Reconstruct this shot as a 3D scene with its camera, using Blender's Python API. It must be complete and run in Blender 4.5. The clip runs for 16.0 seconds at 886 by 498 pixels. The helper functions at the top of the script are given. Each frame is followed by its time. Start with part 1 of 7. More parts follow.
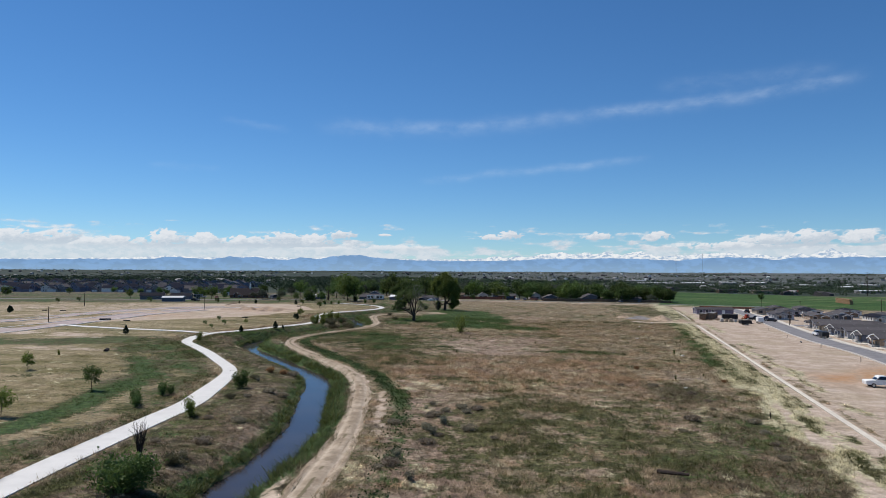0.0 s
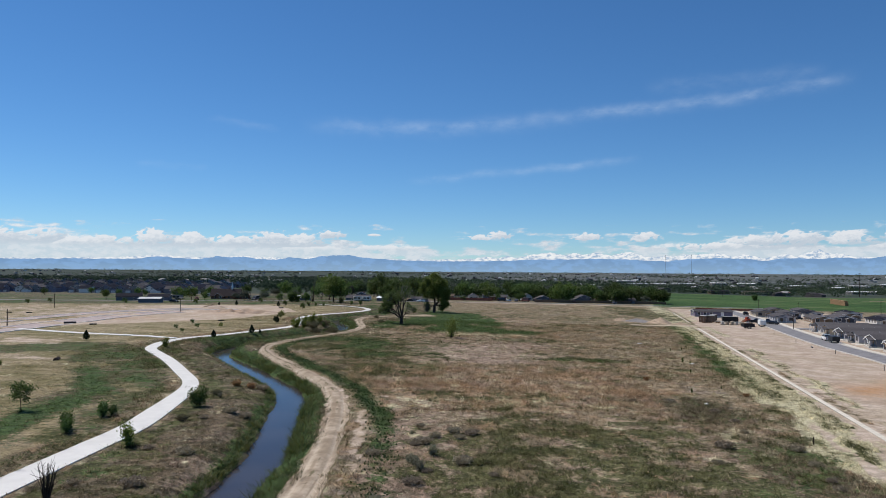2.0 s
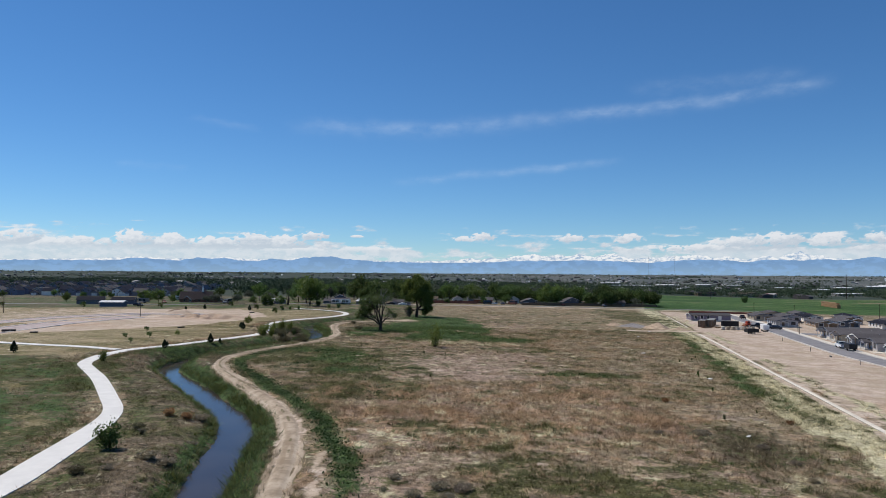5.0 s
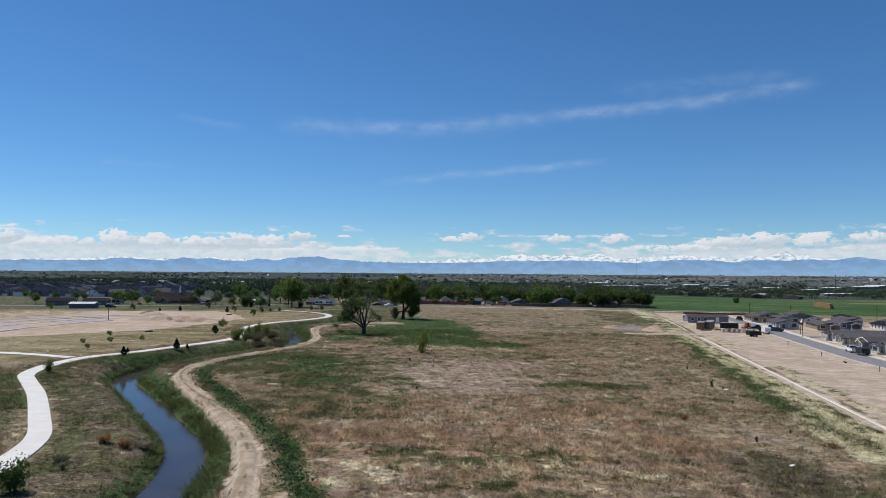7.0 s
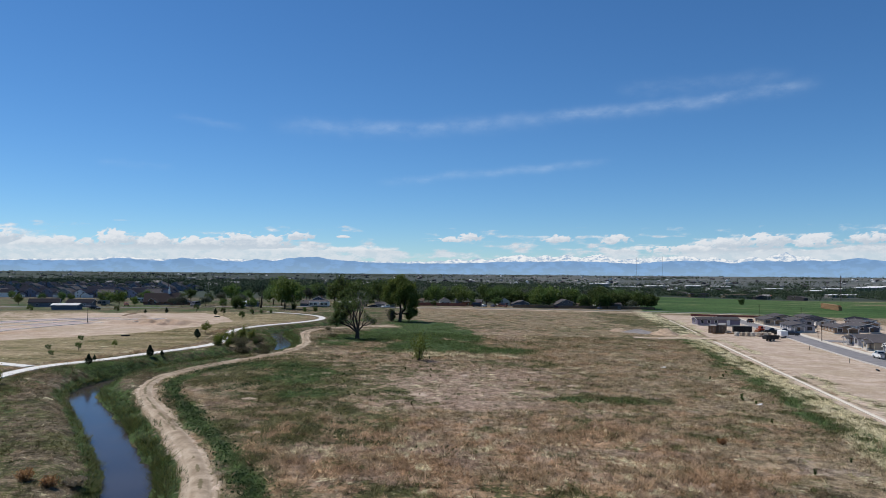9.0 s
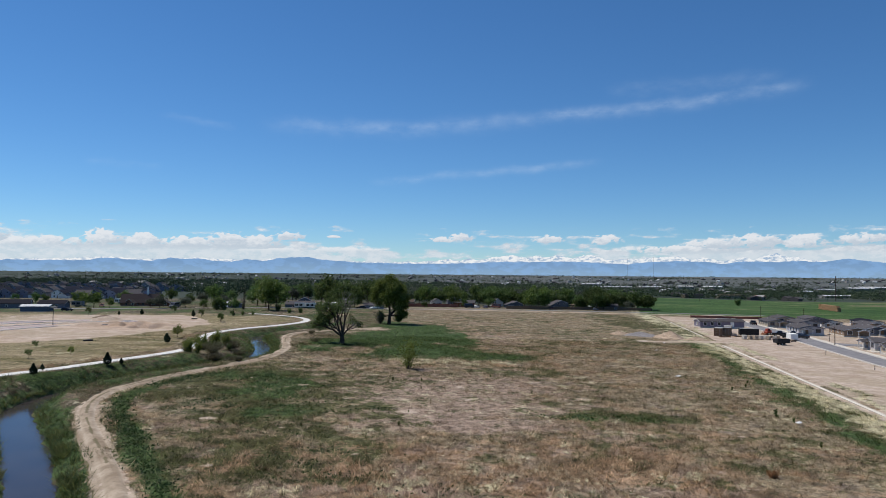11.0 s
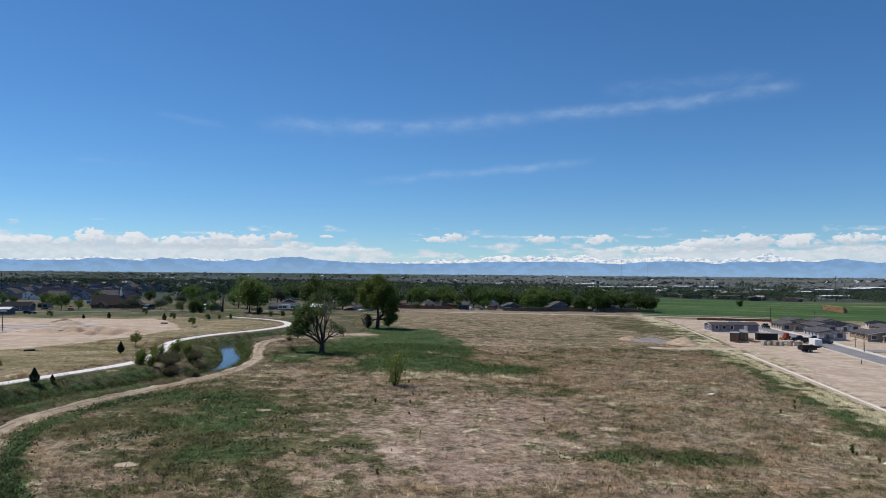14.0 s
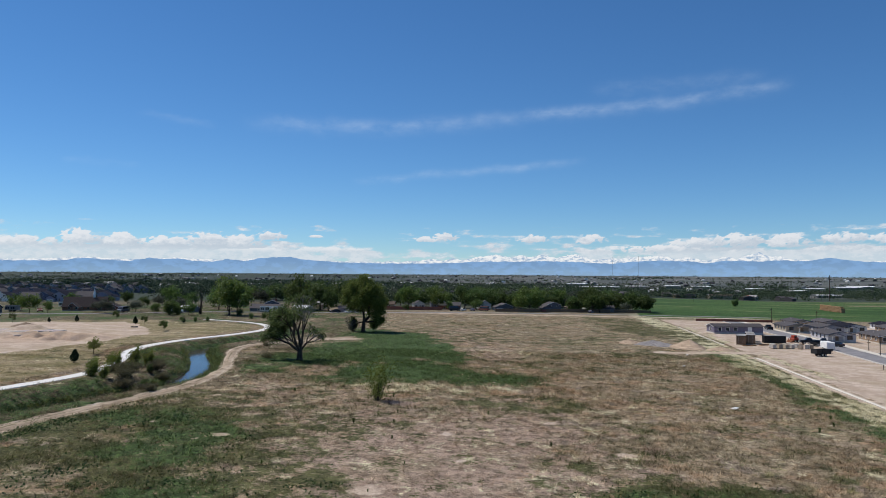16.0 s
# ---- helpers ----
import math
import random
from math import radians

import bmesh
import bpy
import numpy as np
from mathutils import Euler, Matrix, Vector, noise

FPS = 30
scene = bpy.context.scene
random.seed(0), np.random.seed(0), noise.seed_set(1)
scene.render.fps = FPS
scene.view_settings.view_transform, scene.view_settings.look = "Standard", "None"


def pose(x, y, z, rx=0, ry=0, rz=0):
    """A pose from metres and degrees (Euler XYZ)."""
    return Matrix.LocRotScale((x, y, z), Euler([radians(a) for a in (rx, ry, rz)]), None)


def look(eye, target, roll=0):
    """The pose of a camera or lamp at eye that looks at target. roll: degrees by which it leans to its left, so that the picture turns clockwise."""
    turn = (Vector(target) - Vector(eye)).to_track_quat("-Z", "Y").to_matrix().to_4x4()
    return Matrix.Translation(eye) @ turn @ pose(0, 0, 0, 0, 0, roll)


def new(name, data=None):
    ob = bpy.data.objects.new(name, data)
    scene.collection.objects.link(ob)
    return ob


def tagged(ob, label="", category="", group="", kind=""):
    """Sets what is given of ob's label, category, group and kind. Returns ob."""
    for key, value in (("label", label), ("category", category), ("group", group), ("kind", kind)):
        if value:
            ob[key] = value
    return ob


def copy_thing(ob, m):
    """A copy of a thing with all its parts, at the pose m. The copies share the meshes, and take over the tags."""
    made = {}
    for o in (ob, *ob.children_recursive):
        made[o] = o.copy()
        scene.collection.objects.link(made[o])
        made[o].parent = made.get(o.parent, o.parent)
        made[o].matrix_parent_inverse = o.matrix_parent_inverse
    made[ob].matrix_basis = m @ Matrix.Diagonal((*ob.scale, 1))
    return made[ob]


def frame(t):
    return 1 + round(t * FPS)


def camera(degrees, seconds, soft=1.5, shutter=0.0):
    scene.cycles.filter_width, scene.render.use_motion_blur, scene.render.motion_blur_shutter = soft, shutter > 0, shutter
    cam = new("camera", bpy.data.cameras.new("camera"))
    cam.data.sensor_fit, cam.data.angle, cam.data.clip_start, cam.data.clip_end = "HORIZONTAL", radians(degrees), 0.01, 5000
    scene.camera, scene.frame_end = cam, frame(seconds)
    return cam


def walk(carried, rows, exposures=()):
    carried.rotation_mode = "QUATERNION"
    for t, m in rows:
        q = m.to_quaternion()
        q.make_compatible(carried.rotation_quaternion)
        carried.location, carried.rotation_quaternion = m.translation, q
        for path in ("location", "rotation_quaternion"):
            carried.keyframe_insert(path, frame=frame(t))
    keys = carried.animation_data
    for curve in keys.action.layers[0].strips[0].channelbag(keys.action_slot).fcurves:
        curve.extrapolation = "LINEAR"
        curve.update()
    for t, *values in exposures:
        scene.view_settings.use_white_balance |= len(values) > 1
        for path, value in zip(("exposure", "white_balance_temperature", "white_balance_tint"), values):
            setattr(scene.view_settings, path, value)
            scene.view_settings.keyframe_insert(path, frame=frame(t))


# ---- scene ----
cam = camera(64.0, 16.0, soft=0.8)
PATH = [
    (0, (-0.574, 0.195, 17.107), (-0.619, 2.193, 17.17), 0.3),
    (0.5, (-0.615, 3.387, 17.147), (-0.66, 5.385, 17.21), 0.3),
    (1, (-0.736, 6.601, 17.175), (-0.778, 8.6, 17.238), 0.3),
    (1.5, (-0.765, 9.791, 17.164), (-0.793, 11.79, 17.228), 0.4),
    (2, (-0.875, 13.083, 17.139), (-0.89, 15.082, 17.203), 0.4),
    (2.5, (-0.952, 16.287, 17.142), (-0.959, 18.286, 17.207), 0.4),
    (3, (-0.975, 19.301, 17.124), (-0.978, 21.3, 17.19), 0.4),
    (3.5, (-0.978, 22.444, 17.176), (-0.977, 24.443, 17.242), 0.4),
    (4, (-0.963, 25.541, 17.214), (-0.958, 27.539, 17.281), 0.4),
    (6.5, (-0.776, 41.066, 17.241), (-0.709, 43.064, 17.31), 0.4),
    (7, (-0.754, 44.235, 17.191), (-0.687, 46.233, 17.26), 0.4),
    (7.5, (-0.528, 47.333, 17.095), (-0.462, 49.331, 17.164), 0.3),
    (8, (-0.366, 50.464, 17.048), (-0.3, 52.462, 17.117), 0.3),
    (8.5, (-0.275, 53.497, 17.12), (-0.209, 55.494, 17.19), 0.4),
    (11, (0.065, 69.951, 16.892), (0.159, 71.948, 16.964), 0.5),
    (11.5, (0.217, 73.08, 16.948), (0.322, 75.076, 17.02), 0.5),
    (12, (0.431, 76.269, 16.942), (0.54, 78.265, 17.014), 0.5),
    (12.5, (0.527, 79.437, 16.99), (0.638, 81.433, 17.062), 0.5),
    (13, (0.719, 82.46, 17.001), (0.831, 84.455, 17.073), 0.5),
    (13.5, (0.828, 85.616, 16.997), (0.94, 87.612, 17.069), 0.5),
    (14, (1.017, 88.723, 16.981), (1.13, 90.719, 17.053), 0.5),
    (14.5, (1.27, 91.831, 17.01), (1.383, 93.827, 17.082), 0.5),
    (15, (1.513, 95.086, 16.967), (1.629, 97.081, 17.039), 0.4),
    (15.5, (1.682, 98.269, 16.927), (1.809, 100.263, 16.999), 0.5),
    (16, (1.929, 101.463, 16.929), (2.069, 103.457, 17.001), 0.4),
]
walk(cam, [(t, look(eye, target, roll)) for t, eye, target, roll in PATH])

# ---- light ----
SUN_EL, SUN_AZ = 57.0, -57.0
world = bpy.data.worlds.new("sky")
scene.world = world
world.use_nodes = True
wt = world.node_tree
sky = wt.nodes.new("ShaderNodeTexSky")
sky.sky_type, sky.sun_disc = "NISHITA", False
sky.sun_elevation, sky.sun_rotation = radians(SUN_EL), radians(SUN_AZ)
sky.altitude, sky.air_density, sky.dust_density, sky.ozone_density = 1500, 1.0, 0.0, 6.0
wt.nodes["Background"].inputs["Strength"].default_value = 0.093
deep = wt.nodes.new("ShaderNodeHueSaturation")
deep.inputs["Saturation"].default_value = 1.075
cool = wt.nodes.new("ShaderNodeMix")
cool.data_type, cool.blend_type = "RGBA", "MULTIPLY"
cool.inputs["Factor"].default_value = 1.0
cool.inputs[7].default_value = (0.80, 0.97, 1.08, 1)
wt.links.new(sky.outputs[0], cool.inputs[6])
wt.links.new(cool.outputs[2], deep.inputs["Color"])
wt.links.new(deep.outputs[0], wt.nodes["Background"].inputs["Color"])
sun = new("sun", bpy.data.lights.new("sun", "SUN"))
sun.data.energy, sun.data.angle, sun.data.color = 4.1, radians(0.53), (1.0, 0.945, 0.855)
ce = math.cos(radians(SUN_EL))
sun.matrix_world = look((math.sin(radians(SUN_AZ)) * ce * 100, math.cos(radians(SUN_AZ)) * ce * 100, math.sin(radians(SUN_EL)) * 100), (0, 0, 0))
scene.view_settings.exposure = 0.0


# ---- node helpers and materials ----
class Nodes:
    """A thin layer over a material's node tree."""

    def __init__(self, name):
        self.mat = bpy.data.materials.new(name)
        self.mat.use_nodes = True
        self.tree = self.mat.node_tree
        self.bsdf = self.tree.nodes["Principled BSDF"]
        self.out = self.tree.nodes["Material Output"]

    def put(self, socket, value):
        if isinstance(value, bpy.types.NodeSocket):
            self.tree.links.new(value, socket)
        elif isinstance(value, (tuple, list)) and len(value) == 3 and socket.type == "RGBA":
            socket.default_value = (*value, 1)
        else:
            socket.default_value = value

    def coords(self, scale=(1, 1, 1), kind="Object", turn=0.0):
        tc = self.tree.nodes.new("ShaderNodeTexCoord")
        mp = self.tree.nodes.new("ShaderNodeMapping")
        self.put(mp.inputs["Vector"], tc.outputs[kind])
        mp.inputs["Scale"].default_value = scale
        mp.inputs["Rotation"].default_value = (0, 0, turn)
        return mp.outputs[0]

    def noise(self, scale, vec, detail=3.0, rough=0.55, distort=0.0):
        n = self.tree.nodes.new("ShaderNodeTexNoise")
        self.put(n.inputs["Vector"], vec)
        n.inputs["Scale"].default_value, n.inputs["Detail"].default_value = scale, detail
        n.inputs["Roughness"].default_value, n.inputs["Distortion"].default_value = rough, distort
        return n.outputs["Fac"]

    def ramp(self, fac, a, b):
        """0 at a, 1 at b, smooth between."""
        n = self.tree.nodes.new("ShaderNodeMapRange")
        n.interpolation_type = "SMOOTHSTEP"
        self.put(n.inputs["Value"], fac)
        n.inputs["From Min"].default_value, n.inputs["From Max"].default_value = a, b
        return n.outputs["Result"]

    def mix(self, fac, a, b):
        n = self.tree.nodes.new("ShaderNodeMix")
        n.data_type = "RGBA"
        self.put(n.inputs["Factor"], fac)
        self.put(n.inputs[6], a)
        self.put(n.inputs[7], b)
        return n.outputs[2]

    def math(self, op, a, b=0.0, c=0.0):
        n = self.tree.nodes.new("ShaderNodeMath")
        n.operation = op
        self.put(n.inputs[0], a)
        self.put(n.inputs[1], b)
        self.put(n.inputs[2], c)
        return n.outputs[0]

    def attr(self, name):
        n = self.tree.nodes.new("ShaderNodeAttribute")
        n.attribute_name = name
        return n.outputs["Fac"]

    def rnd(self):
        return self.tree.nodes.new("ShaderNodeObjectInfo").outputs["Random"]

    def island(self):
        return self.tree.nodes.new("ShaderNodeNewGeometry").outputs["Random Per Island"]

    def bump(self, height, strength=0.3, distance=0.05):
        n = self.tree.nodes.new("ShaderNodeBump")
        n.inputs["Strength"].default_value, n.inputs["Distance"].default_value = strength, distance
        self.put(n.inputs["Height"], height)
        self.put(self.bsdf.inputs["Normal"], n.outputs[0])

    def done(self, color, rough=0.85, metal=0.0, spec=0.3):
        self.put(self.bsdf.inputs["Base Color"], color)
        self.put(self.bsdf.inputs["Roughness"], rough)
        self.put(self.bsdf.inputs["Metallic"], metal)
        self.bsdf.inputs["Specular IOR Level"].default_value = spec
        return self.mat


def surface(name, color, rough=0.8, metal=0.0, vary=0.25, scale=1.0, bump=0.2, by_object=0.0, spec=0.3):
    """A worn, slightly uneven surface: stains at one scale, grain at a finer one."""
    n = Nodes(name)
    v = n.coords()
    coarse, fine = n.noise(0.7 * scale, v, 3), n.noise(9 * scale, v, 4)
    dark = tuple(c * (1 - vary) for c in color)
    light = tuple(min(1, c * (1 + 0.5 * vary)) for c in color)
    col = n.mix(n.ramp(coarse, 0.3, 0.7), dark, light)
    col = n.mix(n.math("MULTIPLY", n.ramp(fine, 0.45, 0.75), 0.4), col, tuple(c * (1 - 1.4 * vary * 0.7) for c in color))
    if by_object:
        hsv = n.tree.nodes.new("ShaderNodeHueSaturation")
        n.put(hsv.inputs["Color"], col)
        n.put(hsv.inputs["Value"], n.math("MULTIPLY_ADD", n.rnd(), 2 * by_object, 1 - by_object))
        col = hsv.outputs[0]
    n.bump(fine, bump, 0.02)
    return n.done(col, n.math("MULTIPLY_ADD", coarse, 0.25, rough - 0.12), metal, spec)


def leaves(name, a, b, by_object=0.12):
    """Foliage: colour varies leaf by leaf and tree by tree; some light passes through."""
    n = Nodes(name)
    v = n.coords()
    col = n.mix(n.island(), a, b)
    col = n.mix(n.math("MULTIPLY", n.ramp(n.noise(0.6, v, 2), 0.35, 0.7), 0.5), col, tuple(0.6 * c for c in a))
    hsv = n.tree.nodes.new("ShaderNodeHueSaturation")
    n.put(hsv.inputs["Color"], col)
    n.put(hsv.inputs["Value"], n.math("MULTIPLY_ADD", n.rnd(), 2 * by_object, 1 - by_object))
    n.put(hsv.inputs["Hue"], n.math("MULTIPLY_ADD", n.rnd(), 0.03, 0.485))
    n.done(hsv.outputs[0], 0.6, 0.0, 0.25)
    tr = n.tree.nodes.new("ShaderNodeBsdfTranslucent")
    n.put(tr.inputs["Color"], hsv.outputs[0])
    ms = n.tree.nodes.new("ShaderNodeMixShader")
    ms.inputs[0].default_value = 0.45
    n.tree.links.new(n.bsdf.outputs[0], ms.inputs[1])
    n.tree.links.new(tr.outputs[0], ms.inputs[2])
    n.tree.links.new(ms.outputs[0], n.out.inputs[0])
    return n.mat


def field_color(n, v):
    """Colour of the open ground and of what grows on it, from the cover named in the mesh's attributes."""
    big, mid, fin = n.noise(0.05, v, 3), n.noise(0.3, v, 4), n.noise(2.2, v, 4, 0.65)
    tiny = n.noise(9.0, v, 3, 0.6)
    straw = n.mix(n.ramp(mid, 0.35, 0.65), (0.178, 0.136, 0.088), (0.29, 0.226, 0.153))
    straw = n.mix(n.math("MULTIPLY", n.ramp(big, 0.4, 0.65), 0.45), straw, (0.17, 0.15, 0.10))
    red = n.mix(n.ramp(mid, 0.3, 0.7), (0.205, 0.132, 0.08), (0.33, 0.222, 0.14))
    green = n.mix(n.ramp(mid, 0.3, 0.7), (0.046, 0.054, 0.019), (0.10, 0.096, 0.043))
    brush = n.mix(n.ramp(mid, 0.35, 0.62), (0.062, 0.054, 0.03), (0.15, 0.115, 0.078))
    brush = n.mix(n.ramp(fin, 0.5, 0.68), brush, (0.205, 0.165, 0.135))
    lush = n.mix(n.ramp(fin, 0.3, 0.7), (0.026, 0.056, 0.019), (0.07, 0.108, 0.036))
    lawn = n.mix(n.ramp(n.noise(0.16, n.coords((0.45, 1, 1), turn=0.3), 5, 0.65), 0.35, 0.65), (0.15, 0.13, 0.06), (0.29, 0.232, 0.145))
    mauve = n.mix(n.ramp(mid, 0.3, 0.7), (0.21, 0.151, 0.114), (0.32, 0.24, 0.188))
    pale = n.mix(n.ramp(fin, 0.3, 0.7), (0.38, 0.345, 0.215), (0.53, 0.485, 0.335))
    dirt = n.mix(n.ramp(mid, 0.3, 0.7), (0.37, 0.285, 0.22), (0.51, 0.415, 0.34))
    dirt = n.mix(n.math("MULTIPLY", n.ramp(fin, 0.5, 0.75), 0.35), dirt, (0.24, 0.17, 0.115))
    drag = n.noise(0.55, n.coords((0.1, 1, 1), turn=0.22), 4, 0.6)
    dirt = n.mix(n.math("MULTIPLY", n.ramp(drag, 0.5, 0.70), 0.32), dirt, (0.27, 0.20, 0.13))
    dirt = n.mix(n.math("MULTIPLY", n.ramp(n.noise(0.07, v, 5, 0.7), 0.45, 0.62), 0.5), dirt, (0.33, 0.265, 0.18))
    dirt = n.mix(n.math("MULTIPLY", n.attr("clay"), n.ramp(mid, 0.3, 0.55)), dirt, (0.40, 0.235, 0.13))
    rows = n.noise(0.03, n.coords((0.2, 1, 1), turn=-0.17), 6, 0.68)
    crop = n.mix(n.ramp(rows, 0.36, 0.60), (0.032, 0.072, 0.02), (0.062, 0.108, 0.034))
    crop = n.mix(n.ramp(rows, 0.57, 0.64), crop, (0.20, 0.18, 0.095))
    col = straw
    # drifts of other dry growth, a few metres across
    for turn, size, lo, hi, share, tone in ((0.4, 0.16, 0.50, 0.62, 0.7, (0.25, 0.158, 0.095)), (1.7, 0.21, 0.54, 0.64, 0.65, (0.205, 0.165, 0.14)), (2.6, 0.30, 0.55, 0.66, 0.6, (0.10, 0.098, 0.045)), (5.1, 0.42, 0.60, 0.68, 0.55, (0.165, 0.175, 0.055))):
        col = n.mix(n.math("MULTIPLY", n.ramp(n.noise(size, n.coords((1, 1.25, 1), turn=turn), 6, 0.66), lo, hi), share), col, tone)
    drifts = col

    def over(col, name, layer, breakup, soft=0.35):
        f = n.math("ADD", n.attr(name), n.math("MULTIPLY_ADD", breakup, 3.4, -1.7))
        return n.mix(n.ramp(f, 0.5 - soft / 2, 0.5 + soft / 2), col, layer)

    def drift(turn, size):
        """Patchy growth, a few metres across, ragged at the edge."""
        w = n.coords((1, 1, 1), turn=turn)
        return n.math("ADD", n.math("MULTIPLY_ADD", n.noise(size, w, 5, 0.68), 0.9, -0.2), n.math("MULTIPLY", fin, 0.5))

    both = n.math("MULTIPLY_ADD", n.math("ADD", mid, fin), 0.5, 0.0)
    two, three, four = drift(0.9, 0.22), drift(2.0, 0.33), drift(3.7, 0.25)
    col = over(col, "red", red, both)
    col = over(col, "mauve", mauve, two)
    col = over(col, "lawn", lawn, n.math("MULTIPLY_ADD", mid, 0.4, 0.3))
    col = over(col, "brush", brush, both)
    col = n.mix(n.math("MULTIPLY", n.ramp(n.noise(0.13, n.coords(turn=4.3), 6, 0.68), 0.46, 0.58), n.math("MULTIPLY", n.math("SUBTRACT", 1.0, n.math("MAXIMUM", n.attr("lawn"), n.attr("brush"))), 0.55)), col, drifts)
    col = over(col, "pale", pale, three)
    col = over(col, "green", green, four)
    col = over(col, "lush", lush, both)
    col = over(col, "crop", crop, n.math("MULTIPLY_ADD", mid, 0.4, 0.3), 0.2)
    col = over(col, "dirt", dirt, n.math("MULTIPLY_ADD", both, 0.5, 0.25), 0.22)
    speck = n.noise(3.6, v, 4, 0.75)
    soft = n.math("SUBTRACT", 1.0, n.math("MULTIPLY", n.attr("dirt"), 0.75))
    dry = n.math("MULTIPLY", soft, n.math("SUBTRACT", 1.0, n.math("MAXIMUM", n.math("MAXIMUM", n.attr("crop"), n.math("MULTIPLY", n.attr("lawn"), 0.75)), n.math("MULTIPLY", n.attr("lush"), 0.6))))
    col = n.mix(n.math("MULTIPLY", n.math("MULTIPLY", n.ramp(speck, 0.54, 0.65), 0.42), dry), col, (0.36, 0.30, 0.225))
    col = n.mix(n.math("MULTIPLY", n.math("MULTIPLY", n.ramp(speck, 0.46, 0.33), 0.74), soft), col, (0.045, 0.038, 0.022))
    grain = n.tree.nodes.new("ShaderNodeHueSaturation")
    n.put(grain.inputs["Color"], col)
    clump = n.math("ADD", n.math("MULTIPLY", n.ramp(n.noise(0.95, v, 5, 0.75), 0.40, 0.60), 0.72), n.math("MULTIPLY", n.ramp(tiny, 0.4, 0.6), 0.5))
    quiet = n.math("MULTIPLY", soft, n.math("MULTIPLY_ADD", n.attr("lawn"), -0.55, 1.05))
    n.put(grain.inputs["Value"], n.math("ADD", 1.07, n.math("MULTIPLY", quiet, n.math("SUBTRACT", clump, 0.62))))
    return grain.outputs[0], fin, tiny


def ground_material():
    n = Nodes("ground_cover")
    v = n.coords()
    col, fin, tiny = field_color(n, v)
    far = n.coords((0.16, 1, 1))
    patch = n.noise(0.012, far, 4, 0.6)
    plain = n.mix(n.ramp(patch, 0.42, 0.58), (0.026, 0.040, 0.030), (0.05, 0.064, 0.050))
    plain = n.mix(n.ramp(n.noise(0.006, far, 3), 0.56, 0.66), plain, (0.072, 0.078, 0.066))
    # Dry far land, its base colour greyed bluish to stand for haze.
    dry = n.mix(n.ramp(n.noise(0.01, far, 4, 0.65), 0.4, 0.6), (0.06, 0.074, 0.072), (0.14, 0.14, 0.13))
    plain = n.mix(n.attr("hazy_steppe"), plain, dry)
    col = n.mix(n.attr("far"), col, plain)
    col = n.mix(n.math("MULTIPLY", n.ramp(tiny, 0.5, 0.8), 0.45), col, n.mix(0.5, col, (0.03, 0.03, 0.02)))
    n.bump(n.math("MULTIPLY_ADD", tiny, 0.5, fin), 0.7, 0.12)
    return n.done(col, 0.95, 0, 0.1)


def tuft_material(name, gain):
    n = Nodes(name)
    v = n.coords()
    col, fin, tiny = field_color(n, v)
    hsv = n.tree.nodes.new("ShaderNodeHueSaturation")
    n.put(hsv.inputs["Color"], col)
    n.put(hsv.inputs["Value"], n.math("MULTIPLY", n.math("MULTIPLY_ADD", n.attr("clump"), 0.75 * gain, 0.60 * gain), n.math("MULTIPLY_ADD", n.island(), 0.4, 0.8)))
    geo, up = n.tree.nodes.new("ShaderNodeNewGeometry"), n.tree.nodes.new("ShaderNodeVectorMath")
    up.operation = "MULTIPLY_ADD"
    n.put(up.inputs[0], geo.outputs["Normal"])
    up.inputs[1].default_value, up.inputs[2].default_value = (0.45, 0.45, 0.45), (0, 0, 1)
    n.put(n.bsdf.inputs["Normal"], up.outputs[0])
    n.done(hsv.outputs[0], 0.85, 0, 0.1)
    tr, ms = n.tree.nodes.new("ShaderNodeBsdfTranslucent"), n.tree.nodes.new("ShaderNodeMixShader")
    n.put(tr.inputs["Color"], hsv.outputs[0])
    n.put(tr.inputs["Normal"], up.outputs[0])
    ms.inputs[0].default_value = 0.4
    n.tree.links.new(n.bsdf.outputs[0], ms.inputs[1])
    n.tree.links.new(tr.outputs[0], ms.inputs[2])
    n.tree.links.new(ms.outputs[0], n.out.inputs[0])
    return n.mat


